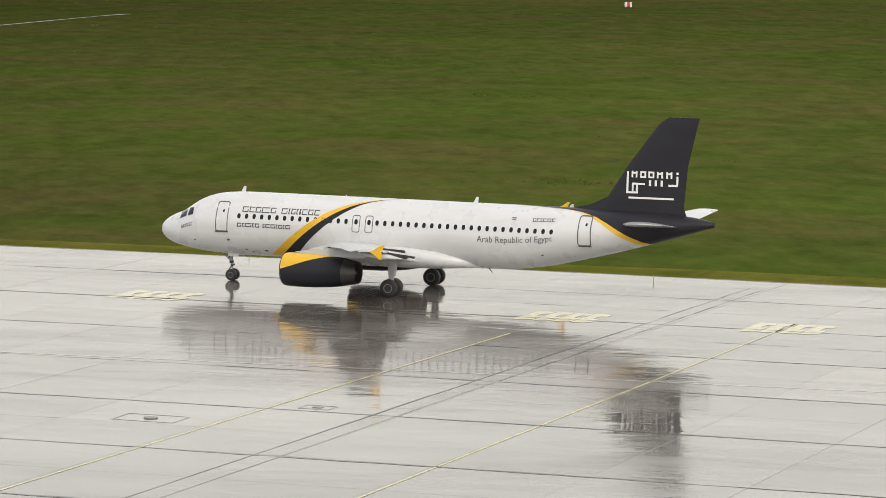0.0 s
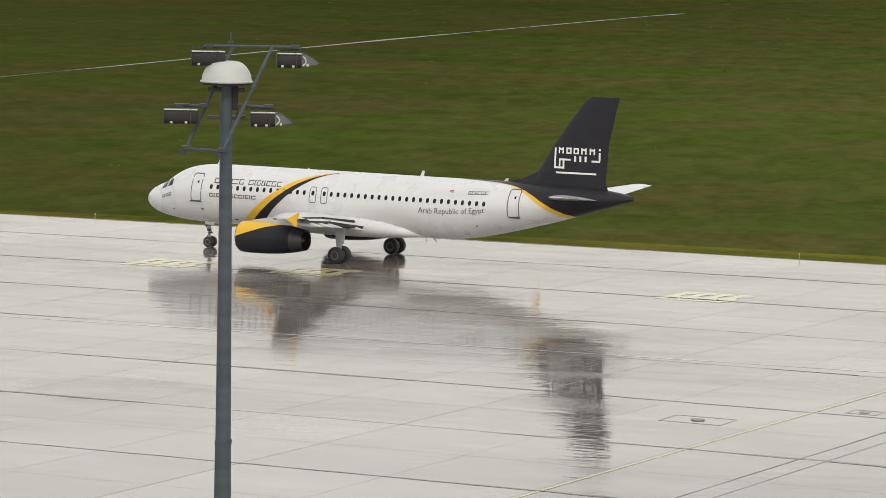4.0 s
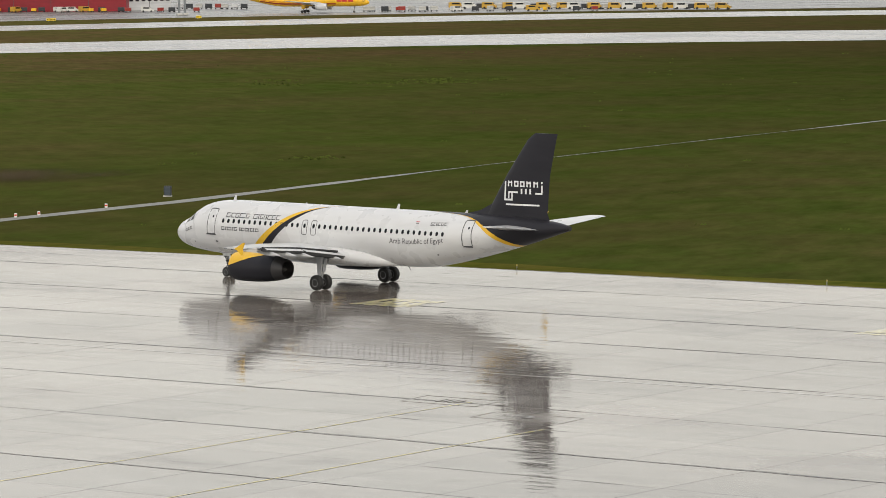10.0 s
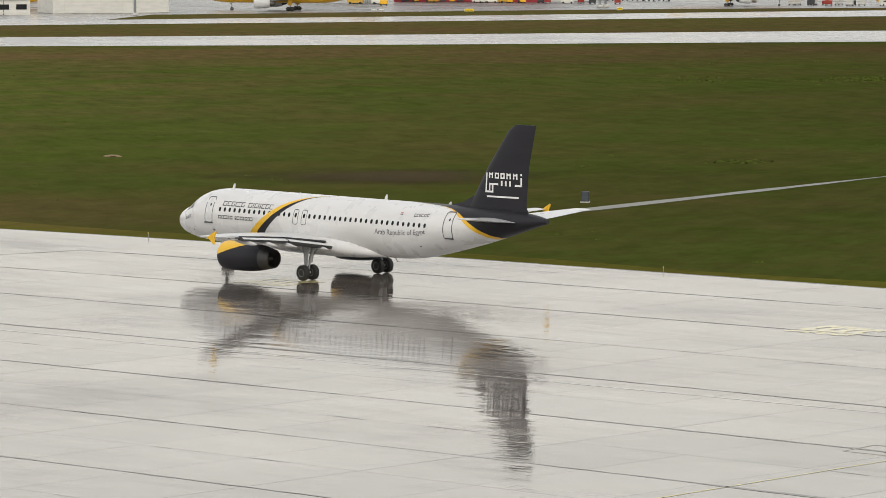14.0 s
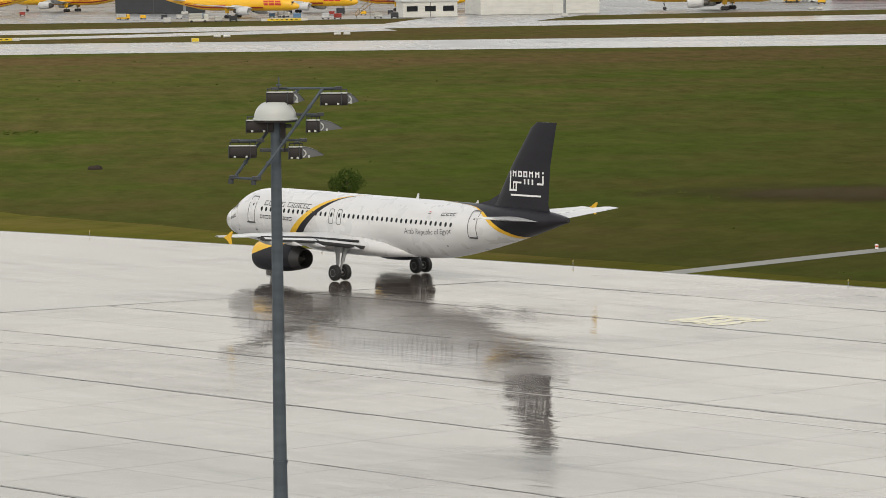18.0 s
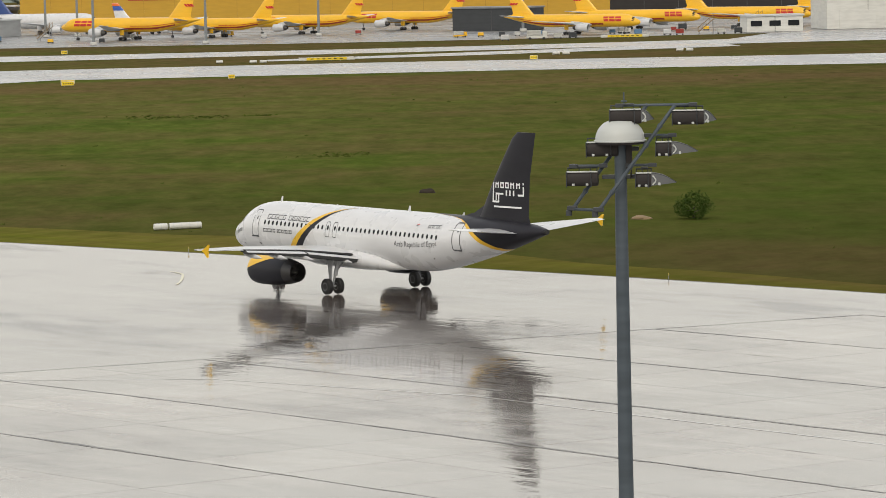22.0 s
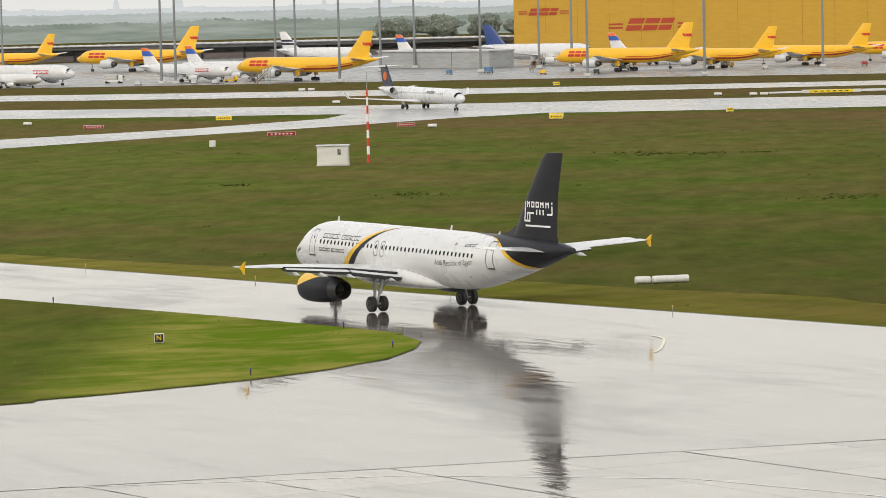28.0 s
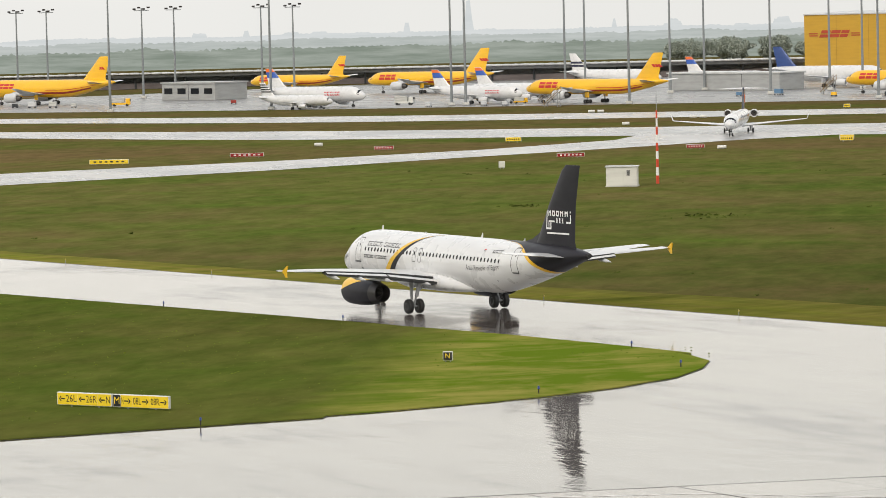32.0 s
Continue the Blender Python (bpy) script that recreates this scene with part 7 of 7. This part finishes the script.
Y, K, R_, W = M_SIGNY, M_SIGNK, M_SIGNR, M_LETTER_W
taxi_sign(-17.8, 246.4, -11, ((0, 5.5, ((0.05, 1.75, Y, K, "26L", "l"), (1.8, 1.55, Y, K, "26R", "l"), (3.35, 0.55, K, Y, "N", ""), (3.9, 1.55, Y, K, "08L", "r"))), (5.75, 1.95, ((5.8, 1.85, Y, K, "08R", "r"),))), "yellow taxiway direction sign in the grass")
taxi_sign(-227.4, 192.8, 17.5, ((0, 4.1, ((0.05, 1.5, Y, K, "26L", "l"), (1.55, 1.5, Y, K, "26R", "l"), (3.05, 1.0, Y, K, "N", "l"))), (4.2, 4.1, ((4.22, 0.55, K, Y, "M", ""), (4.78, 0.85, Y, K, "N", "r"), (5.63, 1.3, Y, K, "08L", "r"), (6.93, 1.35, Y, K, "08R", "r")))), "long yellow taxiway direction sign in the grass", 0.78)
taxi_sign(-228.9, 225.3, 40, ((0, 0.66, ((0.03, 0.6, K, Y, "N", ""),)),), "small black taxiway location sign", 0.6)
for x, y, w in ((-515.8, 432.8, 5.4), (-513, 460.4, 3.2), (-459.9, 451.5, 4.2), (-462.8, 482, 2.8)):
    taxi_sign(x, y, 44, ((0, w, ((0.05, w - 0.1, R_, W, "|", ""),)),), "red holding-point sign with white bars", 0.58)
for x, y, w in ((-517.9, 406.8, 6.2), (-516, 492, 2.7), (-462.7, 517, 2.4), (-457.9, 511.9, 2.2), (-446, 542, 1.2), (-442, 627.4, 1.5), (-578, 643, 1.4), (-395.1, 859.7, 2.6), (-365.1, 887.5, 1.6)):
    taxi_sign(x, y, 42, ((0, w, ((0.05, w - 0.1, Y, K, "|", ""),)),), "yellow taxiway sign with dark bars far across the field", 0.7)
for x, y, w, a in ((-488.5, 614.3, 11.0, 44), (-504.3, 742.4, 11, 44)):
    taxi_sign(x, y, a, ((0, w, ((1.5, w - 3, Y, K, "|", ""),)),), "long yellow taxiway sign among white blocks", 0.6)

taxi_sign(-442.3, 423.7, 44, ((0, 0.9, ((0.1, 0.7, M_CABIN, K, "", ""),)),), "small pale sign seen from its plain side", 0.9)

# ---- small things in the meadow ----
def edge_marker(x, y):
    ob = empty("edge_marker", pose(x, y, -0.03))
    tagged(ob, "small yellow-topped pavement edge marker", "marker", "edge markers")
    bm = bmesh.new()
    rod(bm, (0, 0, 0), (0, 0, 0.32), 0.022, seg=6)
    part("stake", bm, M_STEEL, ob)
    bm = bmesh.new()
    rod(bm, (0, 0, 0.30), (0, 0, 0.42), 0.05, 0.035, 8)
    part("reflector", bm, M_AMBER, ob)
    return ob


mk = edge_marker(39, 207.4)
for x in (11.6, -15.7, -41.8, -67.5, -92.5, -117, -141.6, -166, -190.3, -215, -238.5, -262, -285, -310, -335):
    copy_thing(mk, pose(x, edge_y(x) + 0.5, -0.03))


def blue_light(x, y):
    ob = empty("taxiway_light", pose(x, y, 0.04))
    tagged(ob, "small blue taxiway edge light in the grass", "light", "taxiway lights")
    bm = bmesh.new()
    rod(bm, (0, 0, -0.1), (0, 0, 0.32), 0.04, seg=6)
    part("stem", bm, M_LAMPBODY, ob)
    bm = bmesh.new()
    rod(bm, (0, 0, 0.3), (0, 0, 0.48), 0.08, 0.05, 8)
    part("lens", bm, M_GUM, ob)
    return ob


bl = blue_light(-306.6, 243.4)
for x, y in ((-259.8, 242.4), (-225.7, 239.7), (-213.2, 232.0), (-208.6, 215.2), (-211.6, 191.5), (-217.5, 178), (-283, 243)):
    copy_thing(bl, pose(x, y, 0.04))

# equipment cabinet
hut = empty("equipment_cabinet", pose(-388.8, 396.5, -0.06, 0, 0, 42))
tagged(hut, "white equipment cabinet with a small grille in the meadow", "cabinet")
bm = bmesh.new()
box(bm, (0, 0, 1.3), (4.0, 2.2, 2.4), bevel=0.05)
part("body", bm, M_CABIN, hut)
bm = bmesh.new()
box(bm, (0, 0, 2.56), (4.25, 2.45, 0.14), bevel=0.03)
part("roof", bm, M_ROOFW, hut)
bm = bmesh.new()
box(bm, (1.05, -1.12, 1.3), (1.7, 0.05, 2.2), bevel=0.02)
door = part("door", bm, M_CABIN, hut)
bm = bmesh.new()
for k in range(6):
    box(bm, (0.85, -1.16, 1.45 + 0.12 * k), (0.42, 0.04, 0.07))
part("grille", bm, M_INK, door)
bm = bmesh.new()
box(bm, (0, 0, 0.05), (4.2, 2.4, 0.16), bevel=0.02)
part("plinth", bm, M_CONC, hut)

# striped pole
sp_ = empty("striped_pole", pose(-389.4, 403.4, -0.06))
tagged(sp_, "red and white banded warning pole in the meadow", "pole")
z = 0.0
k = 0
while z < 8.6:
    bm = bmesh.new()
    rod(bm, (0, 0, z), (0, 0, z + 1.05), 0.22 - 0.012 * z, 0.22 - 0.012 * (z + 1.05), 10)
    part("band", bm, M_STRIPER if k % 2 == 0 else M_LETTER_W, sp_)
    z += 1.05
    k += 1
bm = bmesh.new()
rod(bm, (0, 0, z), (0, 0, z + 2.2), 0.06, 0.03, 6)
part("tip", bm, M_STEEL, sp_)

# white barrier pieces
def barrier(x, y, a, length):
    """A rounded white plastic barrier piece with moulded ribs, lying along its length."""
    ob = empty("barrier_block", pose(x, y, -0.05, 0, 0, a))
    tagged(ob, "white plastic barrier piece lying in the grass", "barrier", "barrier blocks")
    bm = bmesh.new()
    rings = []
    for u, k in ((0, 0.86), (0.04, 1.0), (length - 0.04, 1.0), (length, 0.86)):
        rings.append([(u, 0.28 * k * math.cos(radians(q)), 0.29 + 0.29 * k * math.sin(radians(q))) for q in range(0, 360, 30)])
    loft(bm, rings)
    body = part("body", bm, M_CABIN, ob, smooth=True)
    n = max(1, int(length / 0.7))
    for k in range(n):
        bm = bmesh.new()
        u = length * (k + 0.5) / n
        loft(bm, [[(u + d, 0.295 * math.cos(radians(q)), 0.29 + 0.305 * math.sin(radians(q))) for q in range(0, 360, 30)] for d in (-0.03, 0.03)])
        part("rib", bm, M_LGREY, body)
    return ob


barrier(-232.9, 278.0, 52, 1.2)
barrier(-232.1, 279.1, 57, 2.9)
bar = barrier(-494.7, 606.6, 44, 1.4)
copy_thing(bar, pose(-493.2, 607.9, -0.05, 0, 0, 44))
for x, y, a, n in ((-453.9, 651.9, 44, 2), (-437.3, 671.5, 44, 2), (-458.5, 484.5, 44, 1), (-556, 558, 44, 1), (-502, 605, 44, 1), (-570, 590, 44, 2), (-620, 610, 44, 2), (-540, 470, 44, 1), (-420.3, 857.8, 50, 2)):
    for j in range(n):
        copy_thing(bar, pose(x + 1.5 * j, y + 1.3 * j, -0.05, 0, 0, a))

pb = empty("control_box", pose(-124, 303.9, -0.06, 0, 0, 15))
tagged(pb, "dark grey control box on the grass", "cabinet")
bm = bmesh.new()
box(bm, (0, 0, 0.55), (0.72, 0.45, 0.95), bevel=0.04)
part("body", bm, M_LAMPBODY2, pb)
bm = bmesh.new()
box(bm, (0, -0.235, 0.55), (0.56, 0.02, 0.78), bevel=0.01)
part("door", bm, M_MAST, pb)
bm = bmesh.new()
box(bm, (0, 0, 0.05), (0.82, 0.55, 0.1))
part("plinth", bm, M_CONC, pb)

for x, y in ((-127.2, 276.3), (-126.2, 279.1), (-123.9, 289)):
    ob = empty("strip_marker", pose(x, y, -0.05, 0, 0, 25))
    tagged(ob, "small red and white marker on the drain strip", "marker", "strip markers")
    bm = bmesh.new()
    box(bm, (0, 0, 0.2), (0.26, 0.1, 0.40), bevel=0.02)
    part("board", bm, M_LETTER_W, ob)
    bm = bmesh.new()
    box(bm, (0, -0.055, 0.23), (0.23, 0.01, 0.13))
    part("stripe", bm, M_STRIPER, ob)


wb = empty("warning_board", pose(61.4, 724.6, -0.05))
tagged(wb, "small red and white warning board far out in the meadow", "marker")
for k in range(3):
    bm = bmesh.new()
    box(bm, (-0.5 + 0.5 * k, 0, 0.7), (0.48, 0.08, 0.9), bevel=0.02)
    part("board", bm, M_STRIPER if k % 2 else M_LETTER_W, wb)
bm = bmesh.new()
rod(bm, (-0.5, 0.05, 0), (-0.5, 0.05, 0.4), 0.05, seg=6)
rod(bm, (0.5, 0.05, 0), (0.5, 0.05, 0.4), 0.05, seg=6)
part("stand", bm, M_STEEL, wb)


def lump(name, label, cat, x, y, sx, sy, sz, material, seed):
    bm = bmesh.new()
    bmesh.ops.create_icosphere(bm, subdivisions=3, radius=1.0)
    for v in bm.verts:
        k = 1 + 0.28 * noise.noise(v.co * 1.6 + Vector((seed, 0, 0))) + 0.1 * noise.noise(v.co * 5 + Vector((seed, 0, 0)))
        v.co = Vector((v.co.x * sx * k, v.co.y * sy * k, max(-0.1, v.co.z * sz * k)))
    ob = part(name, bm, material, smooth=True)
    ob.location = (x, y, -0.06)
    return tagged(ob, label, cat)


lump("boulder", "dark boulder lying in the meadow", "stone", -238.2, 324.4, 0.95, 0.7, 0.4, M_STONE, 3)
lump("earth_mound", "sandy patch of bare earth in the meadow", "earth", -195.2, 340.8, 1.1, 0.8, 0.18, M_EARTH, 6)
lump("earth_mound", "small sandy mound beside a bush", "earth", -199.8, 304.6, 1.0, 0.8, 0.3, M_EARTH, 9)


def leafy(name, label, cat, x, y, r, hgt, n, material, seed, trunk=0.0, leaf=1.0):
    """A bush or tree: tapered trunk and limbs, and a ragged crown of many leaf clumps."""
    rr = random.Random(seed)
    ob = empty(name, pose(x, y, -0.06))
    tagged(ob, label, cat)
    bm = bmesh.new()
    top = trunk + hgt * 0.55
    rod(bm, (0, 0, -0.1), (0, 0, top), 0.05 * hgt + 0.02, 0.01 * hgt, 7)
    for k in range(6):
        a = rr.uniform(0, 6.28)
        zz = trunk * 0.8 + hgt * rr.uniform(0.05, 0.5)
        rod(bm, (0, 0, zz), (math.cos(a) * r * 0.7, math.sin(a) * r * 0.7, zz + hgt * 0.3), 0.02 * hgt, 0.006 * hgt, 5)
    part("trunk", bm, M_BARK, ob)
    verts, faces = [], []
    for k in range(n):
        while True:
            p = Vector((rr.uniform(-1, 1), rr.uniform(-1, 1), rr.uniform(-1, 1)))
            if p.length < 1:
                break
        p = p.normalized() * (0.45 + 0.55 * p.length)
        q = 1 + 0.6 * noise.noise(p * 1.9 + Vector((seed, 0, 0)))
        c = Vector((p.x * r * q, p.y * r * q, trunk + hgt * 0.5 + p.z * hgt * 0.5 * q))
        c.z = max(0.05, c.z)
        s = leaf * 0.10 * (r + hgt) * rr.uniform(0.5, 1.1) * 0.5
        u = Vector((rr.gauss(0, 1), rr.gauss(0, 1), rr.gauss(0, 1))).normalized()
        w = u.orthogonal().normalized()
        t = u.cross(w)
        i = len(verts)
        verts += [c - w * s, c + t * s * 0.55, c + w * s, c - t * s * 0.55, c + u * s * 0.4]
        faces += [(i, i + 1, i + 4), (i + 1, i + 2, i + 4), (i + 2, i + 3, i + 4), (i + 3, i, i + 4)]
    me = bpy.data.meshes.new("crown")
    me.from_pydata([tuple(v) for v in verts], [], faces)
    me.materials.append(material)
    cr = new("crown", me)
    cr.parent = ob
    return ob


leafy("bush", "dense dark green bush in the meadow", "bush", -195.4, 306.2, 1.45, 2.2, 3200, M_LEAF, 4, leaf=0.55)
for x, y, r, hgt, sd in ((-979, 998, 8, 6, 1), (-957, 1019, 6, 7, 3), (-968, 1007, 8, 7, 7), (-946, 1030, 8, 6, 5)):
    leafy("tree", "green tree paled by painted haze beyond the cargo apron", "tree", x, y, r, hgt, 3600, M_LEAFFAR, sd, 2.0, 0.8)

# tufts of taller weeds: uncountable
rnd = random.Random(21)
verts, faces = [], []
count = 0
while count < 420:
    x = rnd.uniform(-520, 120)
    y = rnd.uniform(205, 800)
    if y < edge_y(x) + 4 or y > 740 + 0.2 * x:
        continue
    if x < -455 or y > lerp(RW1_LO, x) - 18:
        continue
    if noise.noise((x * 0.02, y * 0.02, 3)) < 0.0 and rnd.random() < 0.7:
        continue
    count += 1
    s = rnd.uniform(0.07, 0.17) * (1 + 0.0010 * (y - 200))
    for k in range(4):
        a = rnd.uniform(0, 6.28)
        cx, cy = x + rnd.gauss(0, 0.9) * s * 2, y + rnd.gauss(0, 0.4) * s
        i = len(verts)
        hh = s * rnd.uniform(0.4, 1.0)
        verts += [(cx - s * math.cos(a), cy - s * math.sin(a), -0.06), (cx + s * math.cos(a), cy + s * math.sin(a), -0.06), (cx + 0.3 * s, cy + 0.2, hh)]
        faces.append((i, i + 1, i + 2))
# low dark scrub in a few drifts
for x0, y0, w in ((-202, 531, 5), (-187, 540, 4), (-179, 546, 5), (-131, 361, 3), (-368, 433, 5), (-361, 436, 5), (-356, 441, 2), (-286, 371, 4), (-332, 354, 4), (-367, 359, 2), (-207, 546, 4), (-184, 554, 5), (-174, 558, 3), (57, 486, 3), (17, 499, 3), (35, 416, 6), (36, 288, 3)):
    for k in range(int(w * 13)):
        x, y = x0 + rnd.gauss(0, w * 0.55), y0 + rnd.gauss(0, w * 0.5)
        s = rnd.uniform(0.2, 0.5)
        a = rnd.uniform(0, 6.28)
        i = len(verts)
        verts += [(x - s * math.cos(a), y - s * math.sin(a), -0.06), (x + s * math.cos(a), y + s * math.sin(a), -0.06), (x + 0.2 * s, y + 0.1, s * 0.3)]
        faces.append((i, i + 1, i + 2))
me = bpy.data.meshes.new("weed_tufts")
me.from_pydata(verts, [], faces)
me.materials.append(M_WEED)
tagged(new("weed_tufts", me), "dark tufts of taller weeds in the meadow", "grass", kind="stuff")
verts, faces = [], []
for k in range(900):
    x = rnd.uniform(-320, -208)
    y = rnd.uniform(186, 242)
    s = rnd.uniform(0.05, 0.12)
    if x > -218:
        continue
    a = rnd.uniform(0, 6.28)
    i = len(verts)
    verts += [(x - s * math.cos(a), y - s * math.sin(a), 0.04), (x + s * math.cos(a), y + s * math.sin(a), 0.04), (x, y, 0.04 + s * 0.8)]
    faces.append((i, i + 1, i + 2))
me = bpy.data.meshes.new("weed_tufts")
me.from_pydata(verts, [], faces)
me.materials.append(M_SPRIG)
tagged(new("weed_tufts", me), "short tufts on the mown grass island", "grass", kind="stuff")


# ---- what moves ----
TAXI = [
    (0.0, 23.16, 199.48, 159.33),
    (1.0, 13.06, 202.32, 159.71),
    (3.0, -7.19, 208.04, 159.75),
    (9.0, -66.07, 223.31, 159.23),
    (13.0, -102.00, 227.66, 160.61),
    (17.0, -141.47, 240.99, 162.39),
    (19.0, -157.36, 240.66, 162.52),
    (21.0, -172.60, 241.13, 162.67),
    (23.0, -188.63, 243.60, 163.26),
    (25.0, -205.97, 248.75, 164.09),
    (28.0, -232.24, 254.06, 165.80),
    (30.0, -246.20, 254.36, 166.84),
    (32.0, -260.16, 254.26, 167.81),
]


JETWAY = [
    (0.0, -640.00, 492.00, 24.00),
    (20.0, -554.00, 528.00, 12.00),
    (24.0, -537.60, 535.20, 4.00),
    (25.0, -533.40, 537.60, 0.00),
    (25.5, -531.00, 539.00, -3.00),
    (27.5, -520.60, 542.00, -17.00),
    (28.0, -518.80, 542.60, -21.00),
    (29.0, -513.00, 541.20, -28.50),
    (30.0, -507.20, 538.95, -36.00),
    (31.0, -504.40, 537.05, -43.00),
    (32.0, -503.00, 535.00, -50.00),
]


def gone(t):
    """Metres that the airliner has rolled by t seconds."""
    d = [(0.0, 0.0)]
    for (t0, x0, y0, _), (t1, x1, y1, _) in zip(TAXI, TAXI[1:]):
        d.append((t1, d[-1][1] + math.hypot(x1 - x0, y1 - y0)))
    return lerp(d, t)


def motions():
    walk(AIRLINER, [(t, pose(x, y, 0, 0, 0, a)) for t, x, y, a in TAXI])
    walk(SMALLJET, [(t, pose(x, y, 0, 0, 0, a)) for t, x, y, a in JETWAY])
    # wheels roll with the way gone
    for axle, step in zip(AXLES, (2, 2, 1)):
        home = axle.matrix_basis.copy()
        rad = home.translation.z
        rows = []
        for k in range(0, 961, step):
            t = k / 30
            rows.append((t, home @ pose(0, 0, 0, 0, math.degrees(gone(t) / rad))))
        walk(axle, rows)


motions()
